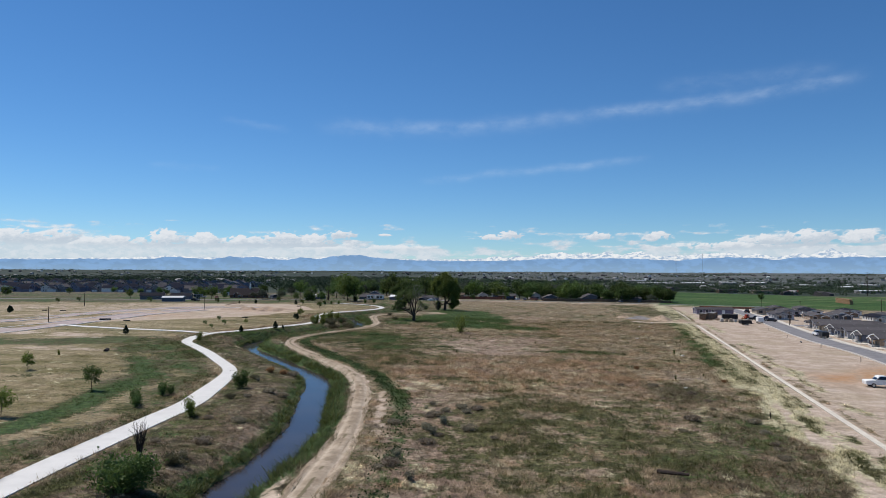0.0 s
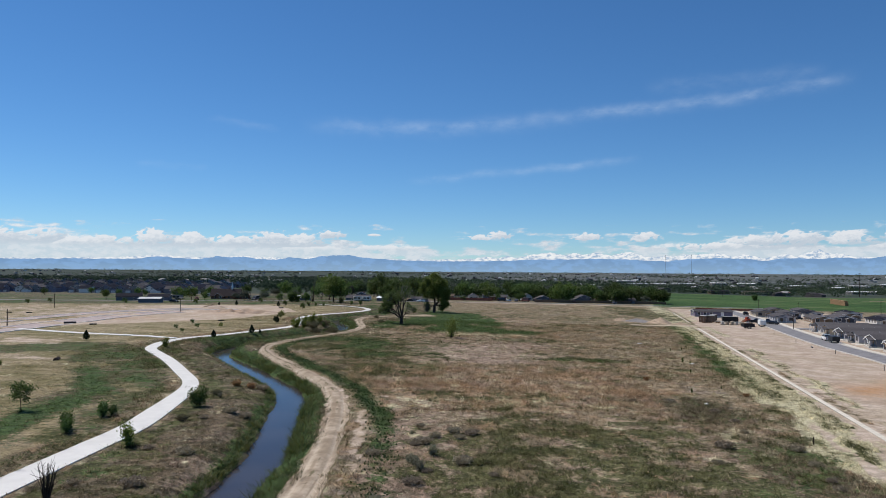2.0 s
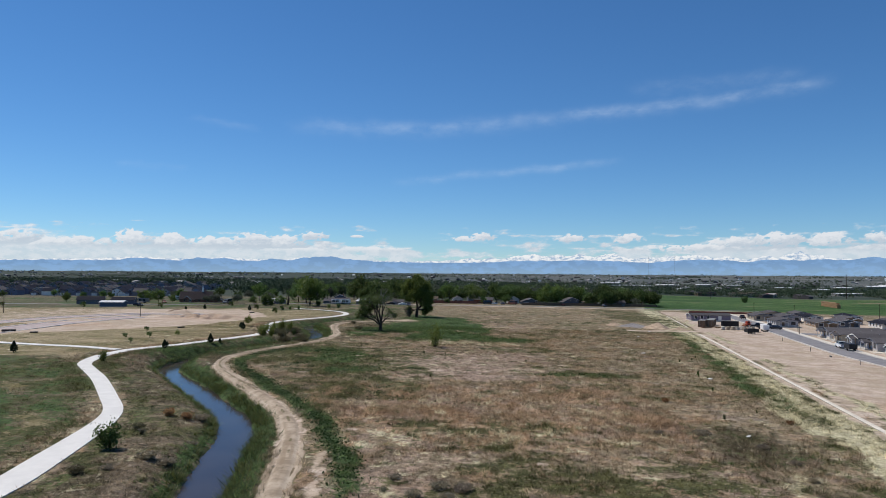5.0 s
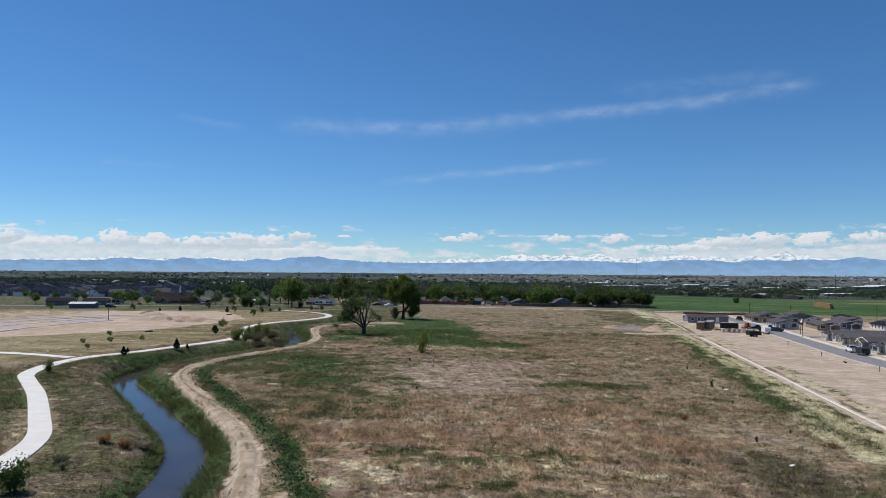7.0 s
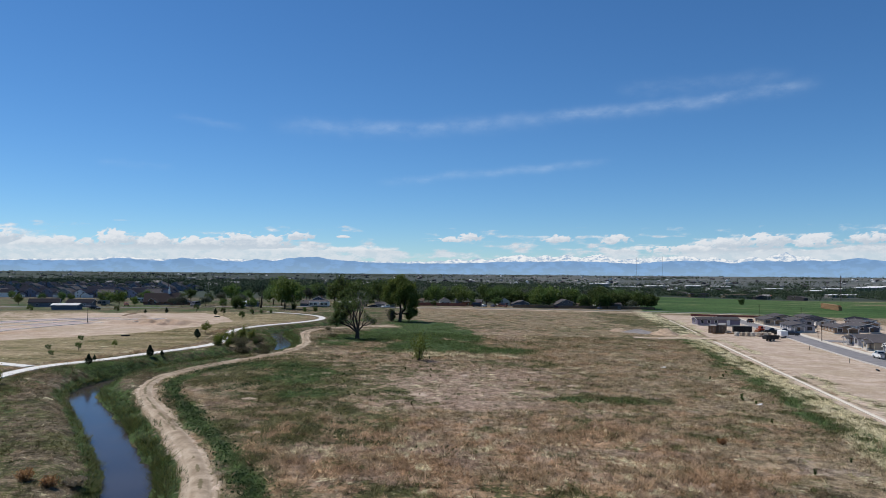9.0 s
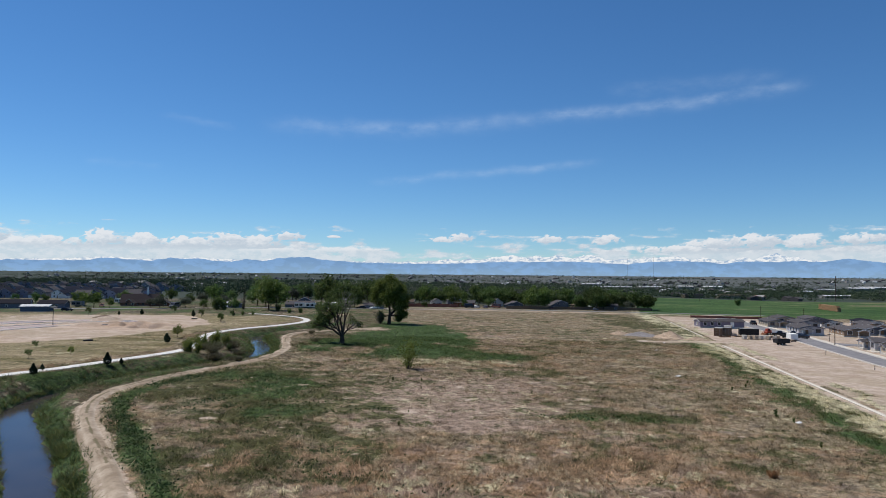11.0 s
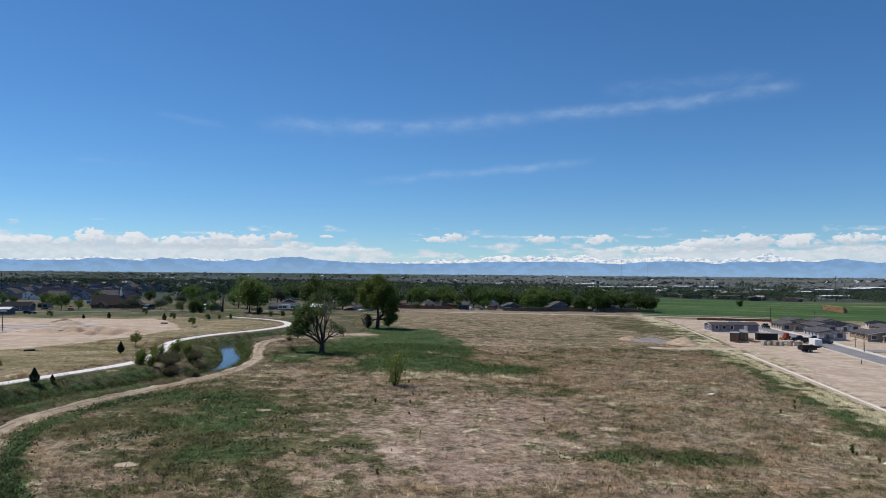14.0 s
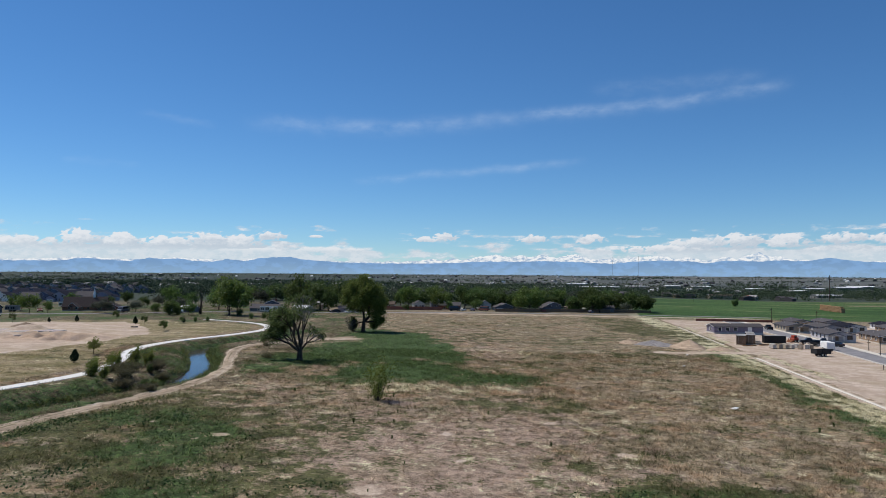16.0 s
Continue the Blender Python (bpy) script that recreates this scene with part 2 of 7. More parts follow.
M = {
    "ground": ground_material(),
    "tuft": tuft_material("grass_blades", 1.28),
    "concrete": surface("concrete_trail", (0.67, 0.65, 0.62), 0.85, vary=0.07, scale=0.8, bump=0.1),
    "curb": surface("concrete_kerb", (0.52, 0.48, 0.43), 0.85, vary=0.15, scale=1.5, bump=0.1),
    "pan": surface("concrete_pan", (0.63, 0.575, 0.49), 0.85, vary=0.15, scale=1.5, bump=0.1),
    "asphalt": surface("street_asphalt", (0.225, 0.215, 0.22), 0.9, vary=0.2, scale=0.6, bump=0.2),
    "bark": surface("bark", (0.065, 0.05, 0.04), 0.95, vary=0.4, scale=2, bump=0.6),
    "bark_pale": surface("dead_branch_bark", (0.20, 0.18, 0.155), 0.95, vary=0.3, scale=2, bump=0.5),
    "leaf": leaves("cottonwood_leaves", (0.075, 0.125, 0.025), (0.17, 0.225, 0.055)),
    "leaf_old": leaves("old_cottonwood_leaves", (0.085, 0.14, 0.028), (0.225, 0.285, 0.07)),
    "leaf_sparse": leaves("thin_cottonwood_leaves", (0.062, 0.095, 0.03), (0.165, 0.20, 0.062)),
    "leaf_dark": leaves("shade_tree_leaves", (0.06, 0.10, 0.028), (0.13, 0.185, 0.05), 0.3),
    "leaf_young": leaves("young_leaves", (0.12, 0.16, 0.03), (0.20, 0.235, 0.05)),
    "leaf_conifer": leaves("juniper_needles", (0.018, 0.032, 0.016), (0.035, 0.055, 0.025)),
    "leaf_sage": leaves("sage_leaves", (0.20, 0.19, 0.125), (0.32, 0.30, 0.21)),
    "leaf_grey": leaves("greyish_tree_leaves", (0.07, 0.085, 0.06), (0.13, 0.14, 0.10), 0.3),
    "leaf_thicket": leaves("thicket_leaves", (0.085, 0.082, 0.04), (0.17, 0.15, 0.085)),
    "leaf_rust": leaves("rust_grass", (0.30, 0.15, 0.07), (0.40, 0.23, 0.11)),
    "glass": surface("window_glass", (0.02, 0.025, 0.035), 0.12, vary=0.1, bump=0.0, spec=0.6),
    "white": surface("white_paint", (0.78, 0.77, 0.75), 0.6, vary=0.08, bump=0.05),
    "black": surface("black_paint", (0.02, 0.02, 0.022), 0.5, vary=0.3, bump=0.05),
    "rubber": surface("tyre_rubber", (0.018, 0.018, 0.018), 0.9, vary=0.2),
    "chrome": surface("bare_steel", (0.5, 0.5, 0.5), 0.35, 0.9, vary=0.15),
    "wood": surface("weathered_wood", (0.20, 0.13, 0.085), 0.9, vary=0.35, scale=3, bump=0.4),
    "pole": surface("creosote_pole_wood", (0.07, 0.05, 0.04), 0.9, vary=0.35, scale=3, bump=0.4),
    "rust": surface("rusty_steel", (0.17, 0.065, 0.03), 0.85, vary=0.35, scale=2),
    "red": surface("red_paint", (0.36, 0.05, 0.02), 0.5, vary=0.15),
    "straw": surface("hay_straw", (0.34, 0.205, 0.11), 0.95, vary=0.3, scale=2, bump=0.6),
    "dirt": surface("loose_dirt", (0.42, 0.315, 0.225), 0.95, vary=0.22, scale=1.2, bump=0.7),
    "road_base": surface("pale_road_base", (0.41, 0.335, 0.315), 0.95, vary=0.2, scale=1.0, bump=0.4),
    "new_kerb": surface("fresh_concrete_kerb", (0.62, 0.58, 0.54), 0.85, vary=0.1, scale=1.5, bump=0.1),
    "gravel": surface("grey_gravel", (0.26, 0.24, 0.235), 0.95, vary=0.3, scale=3, bump=0.7),
    "brick": surface("brown_brick", (0.22, 0.105, 0.075), 0.9, vary=0.3, scale=4, bump=0.4, by_object=0.2),
}


def wall_mat(key, color):
    M[key] = surface("siding_" + key, color, 0.75, vary=0.1, scale=1.2, bump=0.15, by_object=0.12)


def roof_mat(key, color):
    M[key] = surface("shingle_" + key, color, 0.95, vary=0.25, scale=4, bump=0.3, by_object=0.15, spec=0.06)


for key, color in (("grey_wall", (0.20, 0.195, 0.215)), ("slate_wall", (0.12, 0.13, 0.16)), ("tan_wall", (0.36, 0.30, 0.23)), ("white_wall", (0.70, 0.69, 0.67)),
                   ("brown_wall", (0.22, 0.15, 0.10)), ("blue_wall", (0.09, 0.115, 0.155)), ("dark_wall", (0.10, 0.105, 0.14)), ("red_wall", (0.22, 0.085, 0.06)), ("sage_wall", (0.33, 0.35, 0.31)), ("lilac_wall", (0.185, 0.165, 0.215)), ("estate_wall", (0.30, 0.30, 0.37)), ("estate_dusk", (0.17, 0.175, 0.235)), ("pale_wall", (0.43, 0.41, 0.42)), ("ochre_wall", (0.30, 0.215, 0.15))):
    wall_mat(key, color)
for key, color in (("charcoal_roof", (0.02, 0.02, 0.027)), ("estate_roof", (0.017, 0.019, 0.032)), ("umber_roof", (0.045, 0.037, 0.038)), ("grey_roof", (0.095, 0.088, 0.092)), ("brown_roof", (0.13, 0.10, 0.08)), ("light_roof", (0.30, 0.29, 0.28)), ("blue_roof", (0.02, 0.022, 0.036)), ("metal_roof", (0.72, 0.72, 0.72))):
    roof_mat(key, color)


# ---- mesh helpers ----
def part(name, bm, material, parent=None, label="", smooth=False):
    """One mesh object out of a bmesh, under a thing or a part."""
    me = bpy.data.meshes.new(name)
    bm.normal_update()
    bm.to_mesh(me)
    bm.free()
    me.materials.append(M[material] if isinstance(material, str) else material)
    if smooth:
        me.polygons.foreach_set("use_smooth", [True] * len(me.polygons))
    ob = new(name, me)
    if parent is not None:
        ob.parent = parent
    if label:
        ob["label"] = label
    return ob


def sheet(name, verts, faces, material, parent=None):
    me = bpy.data.meshes.new(name)
    me.from_pydata(verts, [], faces)
    me.materials.append(M[material] if isinstance(material, str) else material)
    ob = new(name, me)
    if parent is not None:
        ob.parent = parent
    return ob


def thing(name, label, category, group="", m=None, kind=""):
    ob = tagged(new(name), label, category, group, kind)
    ob.empty_display_size = 0.5
    if m is not None:
        ob.matrix_world = m
    return ob


def box(bm, x0, y0, z0, x1, y1, z1, bevel=0.0):
    r = bmesh.ops.create_cube(bm, size=1)
    for v in r["verts"]:
        v.co = Vector(((x0 + x1) / 2 + v.co.x * (x1 - x0), (y0 + y1) / 2 + v.co.y * (y1 - y0), (z0 + z1) / 2 + v.co.z * (z1 - z0)))
    if bevel:
        edges = list({e for v in r["verts"] for e in v.link_edges})
        bmesh.ops.bevel(bm, geom=edges, offset=bevel, segments=1, affect="EDGES")
    return bm


def prism(bm, outline, y0, y1):
    """An x-z outline, swept along y."""
    a = [bm.verts.new((x, y0, z)) for x, z in outline]
    b = [bm.verts.new((x, y1, z)) for x, z in outline]
    n = len(a)
    bm.faces.new(a)
    bm.faces.new(b[::-1])
    for i in range(n):
        bm.faces.new((a[(i + 1) % n], a[i], b[i], b[(i + 1) % n]))
    return bm


def rod(bm, a, b, r0, r1, sides=6):
    """A tapered bar from a to b."""
    a, b = Vector(a), Vector(b)
    q = (b - a).to_track_quat("Z", "Y")
    rings = []
    for p, r in ((a, r0), (b, r1)):
        rings.append([bm.verts.new(p + q @ Vector((r * math.cos(k * math.tau / sides), r * math.sin(k * math.tau / sides), 0))) for k in range(sides)])
    for k in range(sides):
        bm.faces.new((rings[0][k], rings[0][(k + 1) % sides], rings[1][(k + 1) % sides], rings[1][k]))
    bm.faces.new(rings[1])
    bm.faces.new(rings[0][::-1])
    return bm


def spline(points, step=2.0):
    """Catmull-Rom through the points, sampled evenly enough."""
    p = [np.array(q, float) for q in points]
    p = [2 * p[0] - p[1], *p, 2 * p[-1] - p[-2]]
    out = []
    for i in range(1, len(p) - 2):
        k = max(2, int(np.linalg.norm(p[i + 1] - p[i]) / step))
        for j in range(k):
            t = j / k
            out.append(0.5 * (2 * p[i] + (p[i + 1] - p[i - 1]) * t + (2 * p[i - 1] - 5 * p[i] + 4 * p[i + 1] - p[i + 2]) * t * t + (3 * p[i] - p[i - 1] - 3 * p[i + 1] + p[i + 2]) * t ** 3))
    out.append(p[-2])
    return np.array(out)


# ---- the lie of the land ----
def smooth01(a, b, x):
    u = np.clip((x - a) / (b - a), 0, 1)
    return u * u * (3 - 2 * u)


def lattice(x, y, seed=0):
    """Value noise in the plan, -1 to 1, for arrays."""
    xi, yi = np.floor(x), np.floor(y)
    fx, fy = x - xi, y - yi
    fx, fy = fx * fx * (3 - 2 * fx), fy * fy * (3 - 2 * fy)

    def corner(a, b):
        h = np.sin(a * 127.1 + b * 311.7 + seed * 74.7) * 43758.5453
        return 2 * (h - np.floor(h)) - 1

    return (corner(xi, yi) * (1 - fx) + corner(xi + 1, yi) * fx) * (1 - fy) + (corner(xi, yi + 1) * (1 - fx) + corner(xi + 1, yi + 1) * fx) * fy


def rough2(x, y, size, seed=0):
    return 0.6 * lattice(x / size, y / size, seed) + 0.3 * lattice(2.1 * x / size, 2.1 * y / size, seed + 1) + 0.15 * lattice(4.3 * x / size, 4.3 * y / size, seed + 2)


TRAIL = spline([(-33.6, -60), (-34, 10), (-34.2, 52), (-34, 65), (-33.5, 78), (-33.2, 86), (-34, 94), (-35.4, 105), (-36.6, 111.5), (-38.3, 116.5), (-41.7, 123), (-49.7, 137.5), (-56.4, 148), (-59.6, 153.5), (-61.4, 161), (-61.7, 168), (-60.8, 175), (-58, 181), (-55.5, 186), (-51.5, 197), (-47.5, 208), (-45.5, 216), (-45.6, 226), (-48, 238), (-50, 248), (-49.8, 259), (-46.5, 272), (-39.5, 288), (-35.2, 302), (-34.6, 314), (-38.5, 326), (-46.5, 334.5), (-60, 342)])
BRANCH = spline([(-60.8, 173.5), (-66, 175.5), (-75, 179), (-84, 182), (-97, 187.5), (-111, 194.5)])
CANAL = spline([(-19, -40), (-19.3, 30), (-18.9, 58), (-18.2, 66), (-18, 73), (-18.3, 81), (-19.9, 93), (-21.5, 104), (-22.9, 113), (-25.6, 120.5), (-30.2, 129), (-36, 139.5), (-42.2, 150), (-47.4, 159), (-49.5, 168), (-48.5, 178), (-44.5, 189), (-38.5, 202), (-33.2, 213), (-32, 222), (-33.4, 235), (-37, 249), (-40, 258), (-41, 266), (-37.5, 276), (-33, 284), (-28, 295), (-22, 315)])
TRACK = spline([(-13.4, -60), (-13, 0), (-12.2, 54), (-11.9, 67), (-12.2, 77), (-13, 88), (-14.3, 100), (-16.7, 112), (-20.7, 122.5), (-26, 133), (-31, 142), (-36, 152), (-38.8, 161), (-39, 170), (-37.2, 178), (-34, 188), (-28.6, 203), (-26.6, 214), (-27, 228), (-29.5, 242), (-30.8, 256), (-27.5, 268), (-19, 279), (-10, 290)])
PAN = spline([(20, -30), (43.7, 75.2), (57, 133.5), (86.4, 262)], 6)
PAN_FAR = spline([(92.5, 287), (111.6, 369)], 6)
STREET = spline([(75, 90), (96.5, 164.5), (104, 207), (114, 248), (124.5, 287), (131, 310), (145.5, 372), (158, 425)], 5)
WATER_Z = -0.75


def nearest(points, x, y, reach):
    """Distance to a line in the plan, the signed side of it (right is positive) and how far along it lies, for points within reach."""
    d, side, along = np.full(x.shape, 1e3), np.zeros(x.shape), np.zeros(x.shape)
    lo, hi = points.min(0) - reach, points.max(0) + reach
    at = np.nonzero((x > lo[0]) & (x < hi[0]) & (y > lo[1]) & (y < hi[1]))[0]
    if not len(at):
        return d, side, along
    px, py, dd, ds, da = x[at], y[at], np.full(len(at), 1e3), np.zeros(len(at)), np.zeros(len(at))
    run = 0.0
    for a, b in zip(points[:-1], points[1:]):
        ux, uy = b - a
        ln = math.hypot(ux, uy)
        t = np.clip(((px - a[0]) * ux + (py - a[1]) * uy) / ln ** 2, 0, 1)
        ex, ey = px - a[0] - t * ux, py - a[1] - t * uy
        e = np.hypot(ex, ey)
        near = e < dd
        dd = np.where(near, e, dd)
        ds = np.where(near, np.sign(ex * uy - ey * ux), ds)
        da = np.where(near, run + t * ln, da)
        run += ln
    d[at], side[at], along[at] = dd, ds, da
    return d, side, along


def lie(x, y):
    """Height of the open land, before banks and ruts."""
    z = 0.1 - 0.024 * np.clip(x, -70, 420)
    far = smooth01(900, 1600, y)
    z = z * (1 - far) - 7 * far
    return z + 23.6 * smooth01(1700, 4650, np.hypot(x, y)) * far


def height(x, y):
    x, y = np.atleast_1d(np.asarray(x, float)), np.atleast_1d(np.asarray(y, float))
    z = lie(x, y)
    close = smooth01(420, 300, y) * smooth01(260, 150, np.abs(x))
    z = z + close * (0.10 * rough2(x, y, 9.0, 3) + 0.05 * rough2(x, y, 2.2, 5))
    dt, _, _ = nearest(TRACK, x, y, 12)
    dl, _, _ = nearest(TRAIL, x, y, 8)
    db, _, _ = nearest(BRANCH, x, y, 8)
    dp, _, _ = nearest(np.vstack([PAN]), x, y, 8)
    ds, _, _ = nearest(STREET, x, y, 14)
    dc, _, _ = nearest(CANAL, x, y, 20)
    bed = lie(x, y)
    z = np.where(dt < 4, bed + (z - bed) * 0.5 - 0.10 * np.exp(-((dt - 0.95) / 0.35) ** 2), z)
    for d, w in ((dl, 2.6), (db, 2.3), (dp, 1.2), (ds, 7.5)):
        k = smooth01(w + 1.5, w, d)
        z = z * (1 - k) + (bed - 0.03) * k
    wob = 0.35 * lattice(x / 2.5, y / 2.5, 9) + 0.2 * lattice(x, y, 8)
    d = dc + wob
    bank = np.where(d < 0.95, -1.7, np.where(d < 1.9, -1.7 + 0.95 * (d - 0.95) / 0.95, WATER_Z + (z - WATER_Z) * smooth01(1.3, 5.8, d) ** 0.8))
    z = np.where(dc < 8, np.minimum(bank, z), z)
    # spoil banks and diggings on the cleared lot
    spoil = np.exp(-(((x + 77) / 15) ** 2 + ((y - 273 + 0.2 * (x + 77)) / 8) ** 2))
    z = z + 1.1 * spoil * (0.25 + np.abs(rough2(x, y, 5, 21)) * 1.7 + 0.7 * rough2(x, y, 1.9, 23))
    for cx, cy, rx, ry, h in ((-71.2, 266.5, 4.2, 2.2, -1.6), (-80, 270, 4.0, 1.6, -1.0), (-86, 276, 4.5, 1.6, -0.8), (-94, 297, 3.6, 2.4, 1.1)):
        z = z + h * np.exp(-(((x - cx) / rx) ** 4 + ((y - cy) / ry) ** 4)) * (1 + 0.35 * lattice(x / 1.5, y / 1.5, 21))
    return z


def at(x, y):
    return float(height(x, y)[0])


MOUNDS = [(7.8, 177.3, 1.0), (0.2, 157.5, 1.9), (24.7, 169.4, 1.3), (-15.5, 175.5, 1.2), (-22.3, 151, 1.2), (20.6, 184, 1.1)]
_r = np.random.RandomState(12)
for _ in range(46):
    MOUNDS.append((_r.uniform(-26, 40), _r.uniform(95, 225), _r.uniform(0.35, 0.8)))


def cover(x, y):
    """What the ground bears at each place: shares of the covers that the material mixes."""
    x, y = np.asarray(x, float), np.asarray(y, float)
    n1, n2, n3 = rough2(x, y, 26, 31), rough2(x, y, 9, 37), rough2(x, y, 3, 41)
    dt, st, at_ = nearest(TRACK, x, y, 40)
    dl, sl, _ = nearest(TRAIL, x, y, 80)
    db, sb, _ = nearest(BRANCH, x, y, 20)
    dp, sp, _ = nearest(PAN, x, y, 60)
    dpf, spf, _ = nearest(PAN_FAR, x, y, 40)
    ds, _, _ = nearest(STREET, x, y, 40)
    dc, sc, _ = nearest(CANAL, x, y, 30)
    left = smooth01(3, 6, dl) * (sl < 0) * (dl < 79) + (x < -110) * 1.0
    c = {}
    pan_x = 43.7 + (y - 75.2) * 0.2286
    strip = pan_x - x
    # the cleared lot beside the trail
    lot_edge = np.interp(y, [190, 205, 231, 245, 262, 283, 301, 324], [-125, -106, -74, -67, -62.5, -59, -65, -80])
    lot = smooth01(2.5, -2.5, x - lot_edge + 3 * n2) * smooth01(192, 198, y) * smooth01(328, 320, y + 3 * n2) * smooth01(-215, -190, x)
    torn = np.exp(-(((x + 80) / 15) ** 2 + ((y - 137 + 0.15 * (x + 80)) / 6) ** 2)) * (0.8 + 0.6 * n2)
    # the building land beyond the concrete pan
    build = smooth01(1.0, 2.2, x - pan_x) * smooth01(225, 205, x) * smooth01(425, 408, y)
    weeds = np.exp(-((x - pan_x - 4.0 - 2.5 * n2) / 2.6) ** 2) * smooth01(0.0, 0.5, n1 + 0.35)
    rut = (0.75 + 0.4 * n2 + 0.3 * n3) * np.exp(-((dt - 0.3 * n3) / 1.5) ** 2)
    spur = np.exp(-((dt - 2.95) / 0.85) ** 2) * (st > 0) * smooth01(62, 70, y) * smooth01(106, 96, y) * smooth01(-0.35, 0.2, 0.6 * n3 + 0.7 * lattice(x / 0.8, y / 1.5, 17)) + np.exp(-(((x + 14.9) / 1.5) ** 2 + ((y - 53) / 6) ** 2)) * (0.8 + 0.9 * n3)
    streaks = rough2(strip * 7, y, 11, 58)
    beside = smooth01(-0.5, 1.0, strip) * smooth01(10.5, 6.0, strip + 3 * n2)
    verge = beside * smooth01(-0.25, 0.15, streaks + 0.4 * n3) * (0.4 + 0.5 * smooth01(125, 85, y))
    bare = 0.75 * np.exp(-(((x - 2) / 11) ** 2 + ((y - 160) / 13) ** 2)) + 0.45 * np.exp(-(((x - 18) / 10) ** 2 + ((y - 168) / 9) ** 2))
    holes = np.zeros(x.shape)
    for hx, hy, hr in MOUNDS:
        holes = np.maximum(holes, 0.95 * np.exp(-(((x - hx) / hr) ** 2 + ((y - hy) / (0.9 * hr)) ** 2)))
    haul = np.exp(-((y - 271 - 0.16 * (x - 80)) / 4.0) ** 2) * smooth01(58, 70, x) * smooth01(118, 108, x)
    lane = np.exp(-((y - 418 - 0.17 * (x - 20)) / 4.5) ** 2) * smooth01(-30, -10, x) * smooth01(200, 180, x)
    c["dirt"] = np.clip(np.maximum.reduce([lot * (1 - 0.4 * smooth01(0.1, 0.5, n1)) * (1 - 0.5 * smooth01(-114, -128, x)), 0.62 * torn, build * (1.0 - 0.6 * weeds), 0.8 * np.exp(-(((x + 96) / 20) ** 2 + ((y - 168 + 0.3 * (x + 96)) / 9) ** 2)) * (0.9 + 0.5 * n2), 1.05 * rut, 0.85 * spur, 0.75 * verge, 0.30 * bare, 0.85 * haul, 0.9 * lane, 0.85 * np.exp(-(((x + 13) / 9) ** 2 + ((y - 285) / 4) ** 2)) * (0.9 + 0.6 * n3), 0.3 * np.exp(-(((x + 22) / 4) ** 2 + ((y - 234) / 6) ** 2)) * (0.8 + 0.8 * n3), 0.72 * np.exp(-((dp - 0.4) / 1.7) ** 2) * (1 + 0.6 * n3 + 0.5 * streaks), holes]), 0, 1)
    # patches of the open field: middle, half-widths, share
    def patches(rows, ragged=0.5):
        out = np.zeros(x.shape)
        for cx, cy, rx, ry, share in rows:
            d = np.sqrt(((x - cx) / rx) ** 2 + ((y - cy) / ry) ** 2) + 1.5 * ragged * (0.6 * n2 + 0.6 * n3 + 0.4 * n1)
            out = np.maximum(out, share * smooth01(1.35, 0.5, d))
        return out

    in_field = smooth01(2.4, 4.4, dt) * (st > 0) * smooth01(10, 14, strip) * smooth01(425, 410, y)
    by_track = np.exp(-((dt - 3.3 - 1.0 * n2 - 2.1 * smooth01(108, 94, y)) / 1.5) ** 2) * (st > 0) * smooth01(195, 165, y) * (1 - 0.5 * smooth01(98, 74, y))
    swath = patches([(3, 285, 12, 20, 1.0), (6, 300, 8, 12, 0.95), (12, 245, 7, 14, 0.85), (-14, 240, 9, 12, 0.95), (9, 268, 8, 22, 0.9), (2, 225, 12, 14, 0.9), (-6, 250, 10, 14, 0.9), (-20, 226, 6, 7, 0.7), (-4, 300, 9, 22, 0.9), (2, 262, 12, 30, 1.0), (6, 228, 11, 18, 0.95), (-13, 237, 10, 9, 0.8), (-9, 268, 9, 18, 0.8), (18, 216, 10, 10, 0.7), (-2, 214, 14, 10, 0.6)], 0.45) * smooth01(203, 217, y + 5 * n2 + 4 * n3)
    by_pan = np.exp(-((strip - 8.2 - 2.5 * n2) / 2.8) ** 2) * (0.8 + 0.55 * n3 + 0.3 * n2) * smooth01(82, 125, y + 20 * n2) * smooth01(300, 272, y)
    greens = patches([(13, 77, 20, 23, 0.66), (24, 88, 12, 12, 0.5), (-24, 181, 12, 9, 0.82), (-17, 170, 9, 12, 0.85), (-14, 156, 8, 7, 0.78), (-30, 166, 8, 8, 0.7), (-33, 178, 6, 7, 0.7), (-22, 196, 9, 8, 0.6), (-4, 158, 4.5, 7, 0.7), (25, 157, 9, 4.5, 0.7), (18, 196, 11, 7, 0.6), (-15, 162, 15, 26, 0.62), (-14, 138, 12, 16, 0.64), (-8, 186, 13, 12, 0.5), (4, 112, 10, 5, 0.5), (35, 286, 26, 3.0, 0.6), (92, 345, 14, 50, 0.75), (95, 392, 12, 30, 0.65), (30, 246, 16, 3, 0.45), (-14, 246, 11, 13, 0.6)])
    trail_right = np.exp(-((dl - 3.2 - 0.8 * n2) / 1.7) ** 2) * (sl > 0) * smooth01(330, 300, y)
    trail_strip = 1.1 * np.exp(-((dl - 12.0 - 2.0 * n2) / 2.7) ** 2) * (sl < 0) * smooth01(135, 120, y)
    trail_left = np.exp(-((dl - 5.0 - 2.0 * n2) / 3.6) ** 2) * (sl < 0) * smooth01(175, 150, y)
    dark = patches([(-95, 149, 24, 8, 0.9), (-76, 153, 16, 10, 1.0), (-61, 145, 9, 17, 1.0), (-52, 131, 7, 12, 1.0), (-50, 117, 7, 11, 1.0), (-47, 103, 5, 8, 0.85)], 0.4)
